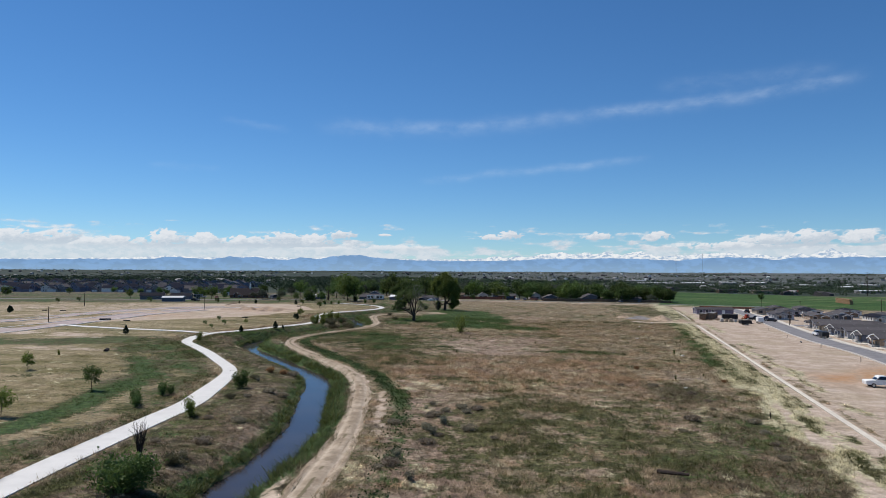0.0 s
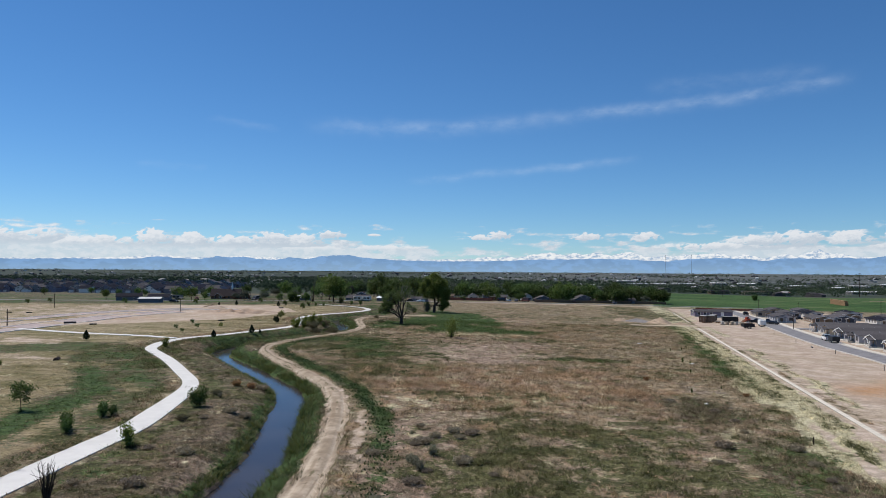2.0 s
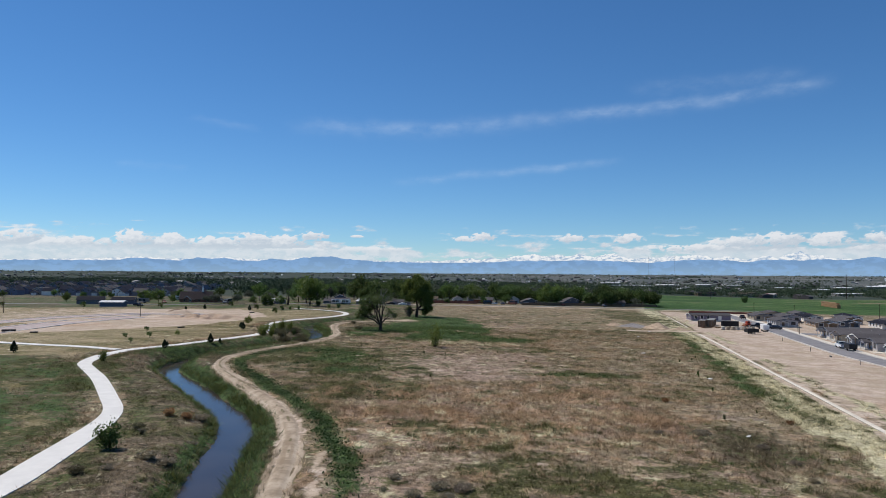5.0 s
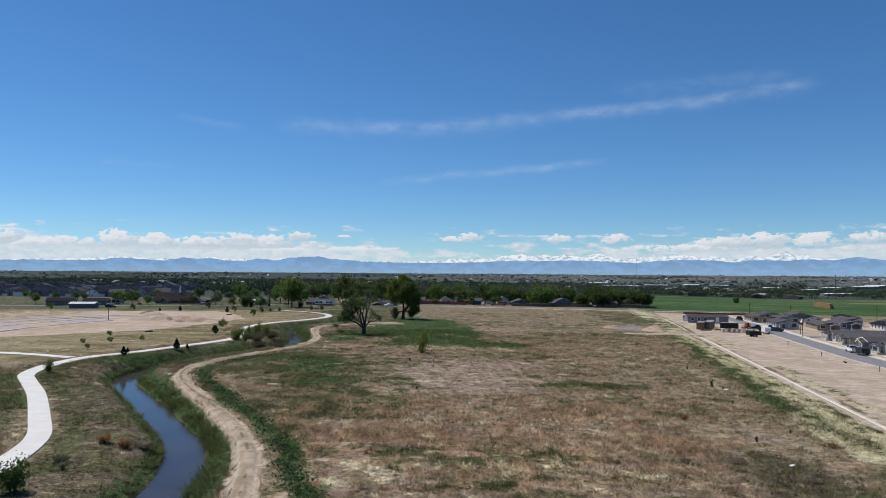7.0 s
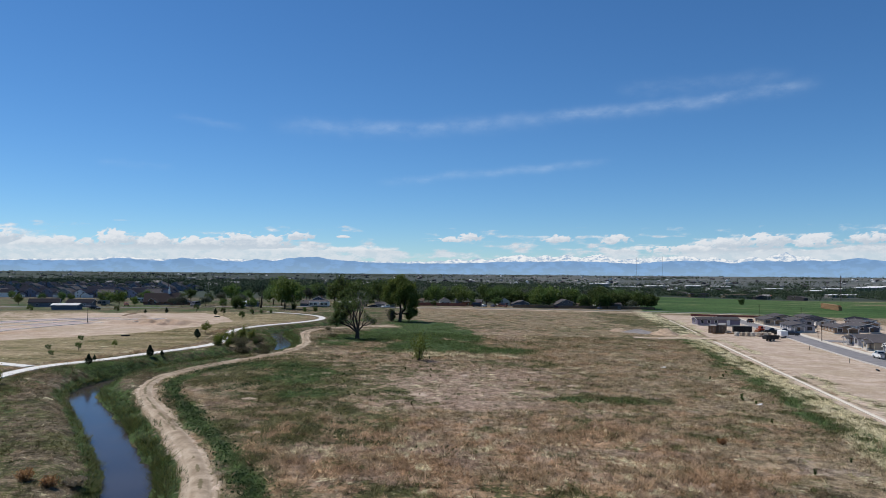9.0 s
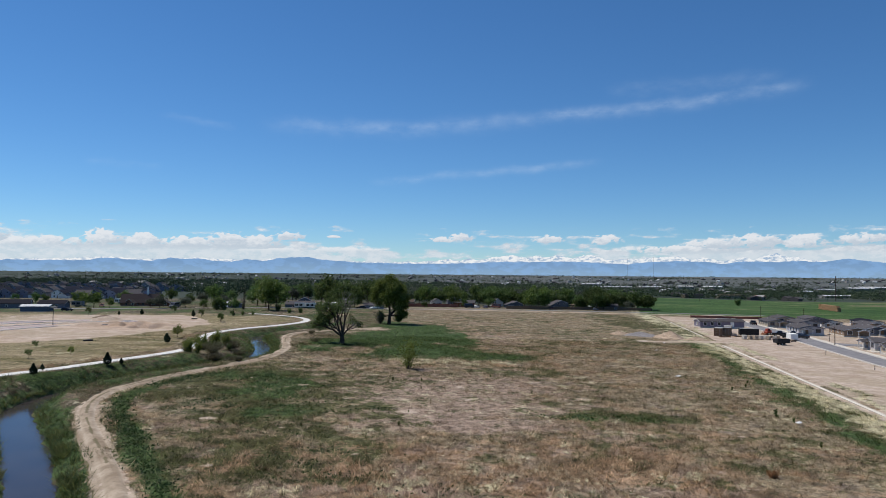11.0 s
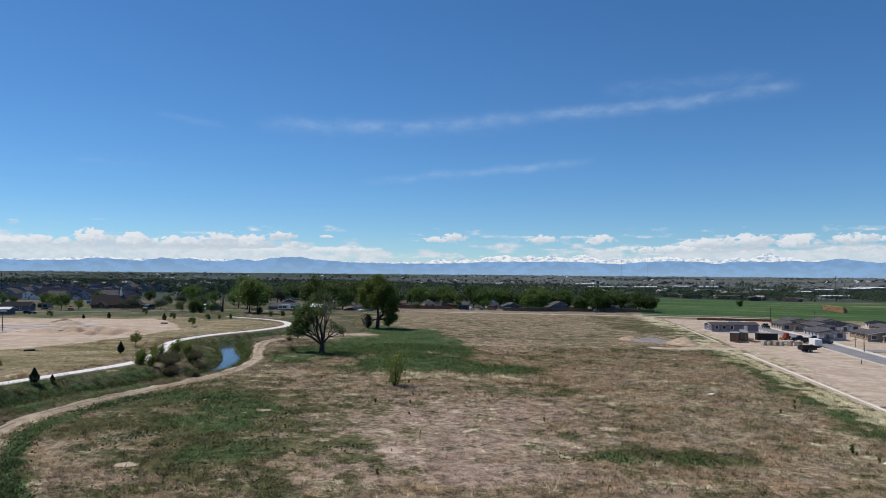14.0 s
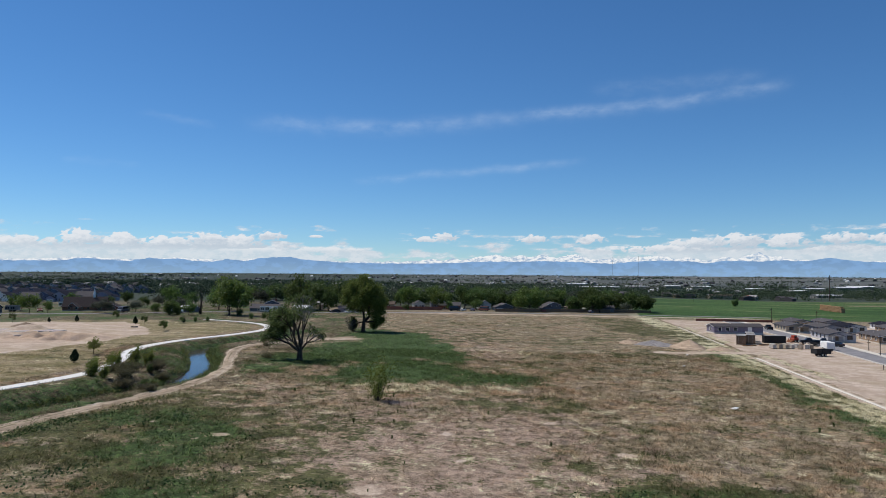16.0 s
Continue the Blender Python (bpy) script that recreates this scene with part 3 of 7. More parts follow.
    c["green"] = np.clip(np.maximum.reduce([0.9 * by_track, 1.1 * swath, 0.8 * by_pan, 0.6 * np.exp(-((strip - 1.9) / 0.9) ** 2), 0.62 * beside * smooth01(-0.12, -0.36, streaks + 0.3 * n3), greens, 0.9 * trail_strip, 0.6 * trail_left, 0.8 * dark, (0.24 + 0.32 * n2 + 0.3 * n1) * (1 - 0.7 * left) * (1 - 0.7 * beside) * (1 - 0.6 * np.exp(-((y - 124) / 17) ** 2) * smooth01(-18, -6, x)), 0.7 * trail_right]) * (1 - 0.75 * lot) * (1 - 0.85 * build) + 0.25 * weeds * build, 0, 1)
    meadow_back = np.maximum(smooth01(326, 342, y + 3 * n2) * smooth01(-40, -55, x), smooth01(318, 336, y + 4 * n2) * smooth01(4, -6, x) * (0.7 + 0.6 * n2))
    shore = (sl > 0) * (dl < 30) * (st < 0) * smooth01(1.2, 2.4, dl) * smooth01(345, 320, y)
    scrub = patches([(33, 106, 6, 10, 0.9), (31, 80, 6, 13, 0.85), (25, 62, 8, 9, 0.75)], 0.5)
    east = shore * (sc > 0)
    west = shore * (sc <= 0)
    c["brush"] = np.clip(np.maximum.reduce([east * (0.95 + 0.4 * n2), west * (0.92 + 0.7 * n2 + 0.4 * n3 + 0.35 * smooth01(150, 175, y)), 1.1 * trail_strip, 0.85 * trail_left * (0.8 + 0.7 * n2), dark, scrub, 1.0 * meadow_back, patches([(-4, 66, 6, 24, 0.42), (-21, 238, 9, 16, 0.95), (-22, 218, 5, 9, 0.7), (-14, 247, 12, 14, 0.9), (-20, 262, 9, 10, 0.8)], 0.6)]), 0, 1)
    bank = np.exp(-((dc - 2.7 - 0.5 * n3) / (1.0 + 0.5 * (sc > 0))) ** 2) * smooth01(-5, 20, y)
    c["lush"] = np.clip(np.maximum.reduce([0.85 * bank, east * np.maximum(1.15 * np.exp(-((dc - 3.0) / 1.7) ** 2), 0.3 + 0.5 * n2), west * smooth01(145, 165, y) * (0.42 + 0.7 * n2 + 0.4 * n3), 0.78 * by_track, 1.1 * swath, 0.7 * by_pan * smooth01(100, 140, y), 0.42 * dark, 0.75 * trail_strip, 0.42 * trail_left * (0.8 + 0.9 * n2), 0.35 * trail_right * (0.8 + 0.6 * n2), 0.4 * scrub, (0.45 + 0.5 * n2) * meadow_back, patches([(25, 156, 8, 3.2, 0.5), (-18, 172, 6, 8, 0.68), (-25, 183, 7, 5, 0.62), (-14, 156, 5, 4, 0.6), (-46, 186, 9, 12, 0.6), (-52, 176, 8, 6, 0.5)])]), 0, 1)
    c["red"] = np.clip(in_field * np.maximum(patches([(16, 124, 42, 20, 1.05), (30, 220, 18, 24, 0.72), (-6, 122, 8, 10, 0.6), (46, 170, 10, 26, 0.55), (40, 128, 14, 16, 0.7)], 0.6), 0.30 + 0.35 * n1), 0, 1)
    c["mauve"] = np.clip(in_field * np.maximum(patches([(5, 172, 17, 27, 0.95), (4, 155, 14, 10, 1.0), (30, 80, 9, 26, 0.62), (-4, 72, 6, 26, 1.0), (40, 250, 40, 22, 0.6), (50, 330, 70, 60, 0.62), (36, 178, 12, 14, 0.6), (-13, 150, 6, 8, 0.5)], 0.6), 0.3 + 0.35 * n2) + west * (0.6 + 0.5 * n1) * smooth01(172, 148, y), 0, 1)
    c["pale"] = np.clip(np.maximum.reduce([patches([(2, 106, 15, 5, 0.34), (4, 210, 14, 6, 0.5)], 0.8) * in_field, beside * (1.6 + 0.5 * streaks) * (1 - 0.3 * smooth01(110, 80, y)), 0.08 + 0.3 * n2 - 0.2 * lot]), 0, 1) * (1 - build) * (1 - 0.6 * ((sl > 0) * (dl < 30) * (st < 0))) + 0.9 * weeds * build
    c["pale"] = c["pale"] * (1 - 0.8 * left)
    c["lawn"] = np.clip(left * (0.9 + 0.2 * n1), 0, 1) * smooth01(420, 400, y)
    crop = smooth01(424, 432, y - 0.17 * (x - 118)) * smooth01(845, 835, y) * smooth01(116, 122, x - 0.30 * (y - 430)) * smooth01(900, 880, x)
    stubble = smooth01(0.25, 0.5, lattice(x / 160, y / 26, 55))
    c["crop"] = crop * (1 - 0.55 * stubble * smooth01(620, 680, y))
    meadow = smooth01(398, 406, y) * smooth01(450, 430, y) * smooth01(-128, -142, x) + smooth01(405, 412, y) * smooth01(425, 418, y) * smooth01(-75, -85, x)
    c["clay"] = 0.45 * np.exp(-(((x + 77) / 13) ** 2 + ((y - 272) / 11) ** 2)) + np.exp(-((y - 137 - 0.75 * (x - 78) - 3 * n2) / 5.5) ** 2) * smooth01(58, 66, x) * smooth01(102, 92, x) + 0.5 * smooth01(0.2, 0.6, n1) * lot
    c["crop"] = np.maximum(c["crop"], 0.3 * np.clip(meadow, 0, 1))
    c["far"] = smooth01(420, 520, y) * (1 - crop) * (1 - lane)
    # Share of dry land with painted haze, growing with distance.
    c["hazy_steppe"] = np.maximum(smooth01(1100, 2300, np.hypot(x, y)) * (0.15 + 0.85 * smooth01(-300, 500, x)), 0.8 * smooth01(1250, 1600, y) * smooth01(120, 260, x))
    for k in ("green", "lush", "red", "pale", "lawn", "brush", "mauve"):
        c[k] = c[k] * (1 - smooth01(440, 480, y))
    return c


def stretch(lo, fine_lo, fine_hi, hi, step, grow):
    """Grid lines: even in the middle, wider and wider outside."""
    v = list(np.arange(fine_lo, fine_hi + 1e-6, step))
    s = step
    while v[-1] < hi:
        s *= grow
        v.append(v[-1] + s)
    s = step
    while v[0] > lo:
        s *= grow
        v.insert(0, v[0] - s)
    return np.array(v)


def grid_mesh(name, gx, gy, zf):
    X, Y = np.meshgrid(gx, gy)
    x, y = X.ravel(), Y.ravel()
    z = zf(x, y)
    nx, ny = len(gx), len(gy)
    i = (np.arange(ny - 1)[:, None] * nx + np.arange(nx - 1)).ravel()
    quads = np.stack([i, i + 1, i + 1 + nx, i + nx], 1).astype(np.int32)
    me = bpy.data.meshes.new(name)
    me.vertices.add(len(x))
    me.vertices.foreach_set("co", np.stack([x, y, z], 1).ravel().astype(np.float32))
    me.loops.add(quads.size)
    me.loops.foreach_set("vertex_index", quads.ravel())
    me.polygons.add(len(quads))
    me.polygons.foreach_set("loop_start", np.arange(0, quads.size, 4, dtype=np.int32))
    me.update(calc_edges=True)
    me.polygons.foreach_set("use_smooth", np.ones(len(quads), bool))
    return me, x, y


def add_cover(me, x, y):
    for name, share in cover(x, y).items():
        a = me.attributes.new(name, "FLOAT", "POINT")
        a.data.foreach_set("value", share.astype(np.float32))


gx = stretch(-4700, -96, 84, 4700, 0.66, 1.05)
gy = stretch(-700, 40, 292, 4650, 0.7, 1.04)
me, vx, vy = grid_mesh("ground", gx, gy, height)
add_cover(me, vx, vy)
me.materials.append(M["ground"])
tagged(new("ground", me), "open field of dry brown grass, green weeds and bare soil", "ground", kind="structure")


# ---- water, trail, street ----
def strip(name, line, width, lift, thick, material, label, category, crown=0.0, follow=height, parent=None):
    """A paved band along a line, with its own thickness."""
    tang = np.gradient(line, axis=0)
    tang /= np.linalg.norm(tang, axis=1)[:, None]
    nor = np.stack([tang[:, 1], -tang[:, 0]], 1)
    across = (-0.5, -0.25, 0.0, 0.25, 0.5)
    verts, faces = [], []
    wide = width(line[:, 1]) if callable(width) else np.full(len(line), width)
    for i in range(len(line)):
        for a in across:
            p = line[i] + nor[i] * a * wide[i]
            verts.append((p[0], p[1], lie(p[0], p[1]) + lift + crown * (1 - (2 * a) ** 2)))
        for a in (across[-1], across[0]):
            p = line[i] + nor[i] * a * wide[i]
            verts.append((p[0], p[1], lie(p[0], p[1]) + lift - thick))
    for i in range(len(line) - 1):
        a, b = 7 * i, 7 * i + 7
        for k in range(4):
            faces.append((a + k, a + k + 1, b + k + 1, b + k))
        faces += [(a + 4, a + 5, b + 5, b + 4), (a + 6, a, b, b + 6)]
    faces += [(0, 6, 5, 4, 3, 2, 1), tuple(7 * (len(line) - 1) + k for k in (0, 1, 2, 3, 4, 5, 6))]
    ob = sheet(name, verts, faces, material, parent)
    if parent is None:
        tagged(ob, label, category, kind="structure")
    return ob


strip("path", spline(TRAIL, 1.0), lambda y: 2.2 + 0.75 * smooth01(116, 90, y), 0.06, 0.3, "concrete", "pale concrete trail winding through the grass", "path")
strip("path", spline(BRANCH[1:], 1.0), 2.2, 0.055, 0.3, "concrete", "pale concrete side path leading off the trail", "path")
strip("drain_pan", PAN, 0.8, 0.04, 0.25, "pan", "narrow pale concrete drainage pan beside the field", "drain", crown=-0.03)
strip("drain_pan", PAN_FAR, 0.8, 0.04, 0.25, "pan", "narrow pale concrete drainage pan beyond the dirt crossing", "drain", crown=-0.03)
strip("road", STREET, 7.0, 0.05, 0.3, "asphalt", "new grey asphalt street of the housing estate", "street", crown=0.08)


def offset(line, d):
    t = np.gradient(line, axis=0)
    t /= np.linalg.norm(t, axis=1)[:, None]
    return line + np.stack([t[:, 1], -t[:, 0]], 1) * d


strip("kerb", offset(STREET, -3.85), 0.6, 0.16, 0.3, "curb", "pale concrete kerb and gutter of the street", "kerb")
strip("kerb", offset(STREET, 3.85), 0.6, 0.16, 0.3, "curb", "pale concrete kerb and gutter of the street", "kerb")
strip("pavement", offset(STREET, 5.1), 1.6, 0.14, 0.3, "pan", "pale concrete pavement along the houses", "pavement")
LOOP = spline([(-124, 120), (-117, 155), (-113.5, 187), (-112, 215), (-110.5, 243), (-104.5, 266), (-94, 280), (-83, 284)], 4)
strip("road", LOOP, 10.0, 0.03, 0.2, "road_base", "unfinished mauve-grey road base on the cleared lot", "road")
for d_ in (5.4, -5.4):
    strip("kerb", offset(LOOP, d_), 0.6, 0.14, 0.2, "new_kerb", "fresh pale kerb of the unfinished road", "kerb")
BEND = spline([(-170, 160), (-141, 195), (-133, 215), (-129, 245), (-124, 268), (-112, 286), (-95, 293), (-84, 288)], 4)
strip("road", BEND, 7.0, 0.03, 0.2, "road_base", "second unfinished road base on the cleared lot", "road")
for d_ in (3.8, -3.8):
    strip("kerb", offset(BEND, d_), 0.5, 0.14, 0.2, "new_kerb", "fresh pale kerb of the unfinished side road", "kerb")
strip("road", spline([(-260, 362), (-135, 366), (-97, 373), (-60, 388), (-20, 403), (40, 432), (120, 452), (200, 462)], 8), 4.6, 0.04, 0.2, "asphalt", "grey asphalt lane in front of the older houses", "road")


def water_material():
    n = Nodes("canal_water")
    v = n.coords()
    murk = n.mix(n.ramp(n.noise(0.15, v, 3), 0.35, 0.65), (0.04, 0.034, 0.036), (0.052, 0.044, 0.044))
    n.bump(n.math("ADD", n.noise(1.3, v, 3), n.math("MULTIPLY", n.noise(6, v, 2), 0.25)), 0.08, 0.05)
    return n.done(murk, 0.10, 0, 0.145)


M["water"] = water_material()
line = CANAL
t_ = np.gradient(line, axis=0)
t_ /= np.linalg.norm(t_, axis=1)[:, None]
nr = np.stack([t_[:, 1], -t_[:, 0]], 1)
verts = [(*(line[i] + nr[i] * s * 3.4), WATER_Z) for i in range(len(line)) for s in (-1, -0.33, 0.33, 1)]
faces = [(4 * i + k, 4 * i + k + 1, 4 * i + k + 5, 4 * i + k + 4) for i in range(len(line) - 1) for k in range(3)]
tagged(sheet("water", verts, faces, "water"), "still blue-grey water of the irrigation canal", "water", kind="structure")


def track_bed():
    """The two-rut dirt track: sandy bed with grooves, a weedy ridge and ragged edges that dip into the grass."""
    line = spline(TRACK[::2], 0.7)
    line = line[(line[:, 1] > 20)]
    tang = np.gradient(line, axis=0)
    tang /= np.linalg.norm(tang, axis=1)[:, None]
    nor = np.stack([tang[:, 1], -tang[:, 0]], 1)
    run = np.concatenate([[0], np.cumsum(np.linalg.norm(np.diff(line, axis=0), axis=1))])
    off = np.linspace(-2.6, 2.6, 27)
    P = line[:, None, :] + nor[:, None, :] * off[None, :, None]
    x, y = P[..., 0].ravel(), P[..., 1].ravel()
    a, u = np.tile(off, len(line)), np.repeat(run, len(off))
    half = 1.36 + 0.28 * lattice(u / 4.1, np.sign(a), 5) + 0.16 * lattice(u / 1.3, np.sign(a), 6) + 0.35 * smooth01(95, 60, y)
    wheel_line = np.exp(-((np.abs(a) - 0.85 - 0.1 * lattice(u / 9, 0 * u, 7)) / 0.24) ** 2)
    groove = lattice(a * 3.3, u / 6.0, 8) * 0.5 + lattice(a * 6.1, u / 3.0, 9) * 0.3
    edge = smooth01(half + 0.1, half - 0.25, np.abs(a))
    ridge_ = np.exp(-(a / 0.22) ** 2) * smooth01(-0.2, 0.6, lattice(u / 5.5, 0 * u, 10) + 0.7 * lattice(u / 1.1, a * 2, 12))
    z = height(x, y) + 0.085 * edge - 0.05 * (1 - edge) - 0.055 * wheel_line + 0.03 * groove + 0.05 * ridge_
    n, m = len(off), len(line)
    i = (np.arange(m - 1)[:, None] * n + np.arange(n - 1)).ravel()
    ob = sheet("track_bed", list(zip(x, y, z)), np.stack([i, i + 1, i + 1 + n, i + n], 1).tolist(), track_dirt())
    ob.data.polygons.foreach_set("use_smooth", [True] * len(ob.data.polygons))
    for key, v in (("ridge", ridge_), ("groove", groove), ("wheel_line", wheel_line), ("edge", edge)):
        ob.data.attributes.new(key, "FLOAT", "POINT").data.foreach_set("value", v.astype(np.float32))
    return tagged(ob, "sandy two-rut dirt track with a weedy middle ridge", "track", kind="structure")


def track_dirt():
    n = Nodes("track_dirt")
    v = n.coords()
    fine, mid = n.noise(3.0, v, 5, 0.7), n.noise(0.5, v, 4, 0.6)
    col = n.mix(n.ramp(mid, 0.35, 0.65), (0.27, 0.21, 0.15), (0.44, 0.355, 0.27))
    col = n.mix(n.math("MULTIPLY", n.attr("wheel_line"), 0.55), col, (0.56, 0.47, 0.37))
    col = n.mix(n.math("MULTIPLY", n.ramp(n.attr("groove"), 0.0, -0.4), 0.6), col, (0.25, 0.185, 0.125))
    col = n.mix(n.math("MULTIPLY", n.ramp(fine, 0.5, 0.66), 0.4), col, (0.22, 0.165, 0.11))
    weedy = n.math("ADD", n.attr("ridge"), n.math("MULTIPLY_ADD", fine, 1.6, -0.8))
    col = n.mix(n.math("MULTIPLY", n.ramp(weedy, 0.35, 0.75), 0.8), col, (0.13, 0.112, 0.06))
    rim = n.math("ADD", n.attr("edge"), n.math("MULTIPLY_ADD", fine, 1.2, -0.6))
    col = n.mix(n.ramp(rim, 0.75, 0.45), col, (0.17, 0.142, 0.085))
    n.bump(fine, 0.6, 0.05)
    return n.done(col, 0.95, 0, 0.1)


track_bed()


# ---- distance: mountains and clouds ----
def on_arc(az, el, r):
    a = np.radians(az)
    return r * np.sin(a), 50 + r * np.cos(a), 17 + r * np.tan(np.radians(el))


def ridge(name, az, el, r, material, label, depth=1.0):
    """A far range: its skyline over a foot that dips under the plain, with spurs that step back."""
    rows = 9
    verts, faces = [], []
    for k in range(rows):
        u = k / (rows - 1)
        wob = 0.05 * (1 - u) * u * 4 * np.interp(np.arange(len(az)), np.arange(0, len(az) + 9, 3), np.random.uniform(-1, 1, len(range(0, len(az) + 9, 3))))
        x, y, z = on_arc(az, -0.25 + (el + 0.25) * u + wob * 0.4, r - 60 * (1 - u))
        verts += list(zip(x, y, z))
    m = len(az)
    faces = [(k * m + i, k * m + i + 1, (k + 1) * m + i + 1, (k + 1) * m + i) for k in range(rows - 1) for i in range(m - 1)]
    ob = sheet(name, verts, faces, material)
    ob.data.polygons.foreach_set("use_smooth", [True] * len(faces))
    at_el = ob.data.attributes.new("rise", "FLOAT", "POINT")
    at_el.data.foreach_set("value", np.repeat(np.linspace(0, 1, rows), m).astype(np.float32))
    return tagged(ob, label, "mountains", kind="structure")


def jag(n, steps, amount, seed):
    rng = np.random.RandomState(seed)
    out = np.zeros(n)
    for s, a in zip(steps, amount):
        k = rng.uniform(-1, 1, n // s + 3)
        out += a * np.interp(np.arange(n) / s, np.arange(len(k)), k)
    return out


# Unlit backdrop: daylight and blue haze are painted into the emission colours.
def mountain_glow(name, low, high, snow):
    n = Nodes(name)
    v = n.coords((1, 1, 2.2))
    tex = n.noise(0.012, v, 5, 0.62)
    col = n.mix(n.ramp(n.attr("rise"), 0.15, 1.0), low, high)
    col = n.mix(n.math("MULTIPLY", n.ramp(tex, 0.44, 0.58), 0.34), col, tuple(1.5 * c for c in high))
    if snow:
        # Blue shade and white sunlit snow, painted in by noise.
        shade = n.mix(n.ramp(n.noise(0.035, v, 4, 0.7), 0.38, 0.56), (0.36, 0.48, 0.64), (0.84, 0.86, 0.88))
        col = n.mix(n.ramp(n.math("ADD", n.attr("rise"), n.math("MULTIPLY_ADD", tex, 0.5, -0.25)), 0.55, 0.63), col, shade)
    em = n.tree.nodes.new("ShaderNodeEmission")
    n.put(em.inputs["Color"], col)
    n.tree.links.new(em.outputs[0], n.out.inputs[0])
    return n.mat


# Low colour paler than high: painted haze thickens towards the foot.
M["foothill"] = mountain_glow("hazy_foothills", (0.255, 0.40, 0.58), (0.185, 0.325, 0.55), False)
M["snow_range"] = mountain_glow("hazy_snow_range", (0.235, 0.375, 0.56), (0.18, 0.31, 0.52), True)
az = np.arange(-46, 50.01, 0.08)
FRONT_AZ = [-46, -34, -27.64, -25.65, -23.92, -23.04, -21.96, -21.23, -19.55, -18.22, -17.24, -16.26, -14.86, -13.64, -12.82, -11.36, -10.52, -9.04, -7.96, -6.88, -5.13, -3.8, 0.22, 2.92, 5.63, 7.43, 9.45, 11.45, 13.66, 16.26, 17.33, 18.82, 20.91, 22.94, 24.14, 25.33, 27.63, 29.12, 30.94, 31.65, 32.35, 33.38, 34.4, 50]
FRONT_EL = [0.6, 0.7, 0.79, 0.79, 0.81, 0.99, 1.01, 0.9, 0.84, 1.07, 1.0, 1.09, 0.86, 0.87, 1.06, 0.94, 1.13, 1.24, 1.29, 1.08, 0.97, 0.89, 0.84, 0.86, 0.97, 1.05, 1.06, 1.1, 1.08, 0.97, 0.93, 1.09, 1.17, 1.1, 0.98, 1.17, 1.1, 1.18, 1.15, 1.27, 1.35, 1.18, 1.06, 1.1]
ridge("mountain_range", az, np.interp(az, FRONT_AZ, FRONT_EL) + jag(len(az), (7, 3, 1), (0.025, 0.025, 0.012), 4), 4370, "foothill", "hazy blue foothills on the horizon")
PEAK_AZ = [-46, -30, -26, -23, -22, -19, -16.3, -12, -9, -5.6, -4.24, -2.47, -1.35, 0.22, 2.24, 3.14, 3.82, 4.72, 5.63, 6.75, 7.87, 8.55, 9.44, 10.11, 11.23, 11.89, 13.0, 13.88, 14.53, 15.4, 16.26, 17.34, 18.61, 19.66, 20.7, 21.32, 21.93, 22.75, 23.55, 24.35, 25.33, 25.72, 26.22, 26.88, 27.45, 27.75, 28.2, 28.95, 29.86, 30.94, 34, 50]
PEAK_EL = [0.6, 0.8, 0.9, 1.08, 1.06, 0.95, 1.12, 0.98, 1.25, 1.0, 0.97, 0.97, 0.95, 1.0, 1.1, 1.26, 1.09, 1.28, 1.17, 1.42, 1.56, 1.57, 1.35, 1.58, 1.45, 1.63, 1.36, 1.63, 1.63, 1.37, 1.24, 1.33, 1.37, 1.46, 1.5, 1.55, 1.29, 1.46, 1.29, 1.2, 1.45, 1.5, 1.24, 1.57, 1.7, 1.82, 1.57, 1.48, 1.28, 1.23, 1.1, 1.0]
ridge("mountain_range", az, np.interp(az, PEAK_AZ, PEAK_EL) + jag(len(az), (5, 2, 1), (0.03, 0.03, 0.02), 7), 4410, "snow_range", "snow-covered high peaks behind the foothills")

# clouds: puffs along the horizon and thin high streaks
caz, cel = np.arange(-40, 44.01, 0.16), np.concatenate([np.arange(0.4, 4.6, 0.075), np.arange(4.6, 16.4, 0.2)])
A, E = np.meshgrid(caz, cel)
A, E = A.ravel(), E.ravel()


def layered(x, y, seed):
    return lattice(x, y, seed) * 0.5 + lattice(2.03 * x, 2.03 * y, seed + 1) * 0.27 + lattice(4.1 * x, 4.1 * y, seed + 2) * 0.15 + lattice(8.3 * x, 8.3 * y, seed + 3) * 0.08


puff, sunlit = np.full(A.shape, -1.0), np.zeros(A.shape)
PUFFS = [(-33, 2.3, 2.4, 0.8), (-30.6, 2.3, 1.9, 0.7), (-36, 2.2, 2.5, 0.8), (-26, 2.0, 3.2, 0.6), (-22.7, 2.35, 1.7, 0.8), (-20.2, 2.25, 1.4, 0.75), (-17.2, 2.2, 1.8, 0.6), (-14.1, 2.45, 1.9, 0.85), (-11.6, 2.35, 1.5, 0.75), (-9.6, 2.85, 1.3, 0.5),
         (-6, 2.9, 0.6, 0.16), (4.1, 2.9, 1.2, 0.6), (2.5, 2.7, 1.4, 0.34), (11.2, 2.8, 1.4, 0.45), (15.6, 2.7, 1.5, 0.65), (26.4, 2.6, 2.3, 0.75), (29.6, 2.5, 1.7, 0.65), (23.4, 2.4, 2.0, 0.6), (33, 2.7, 1.6, 0.6), (36.5, 2.6, 1.8, 0.6), (40, 2.5, 2.5, 0.7), (-11, 1.5, 2.2, 0.35), (-4.2, 1.75, 2.4, 0.35), (21, 2.0, 3.5, 0.4)]
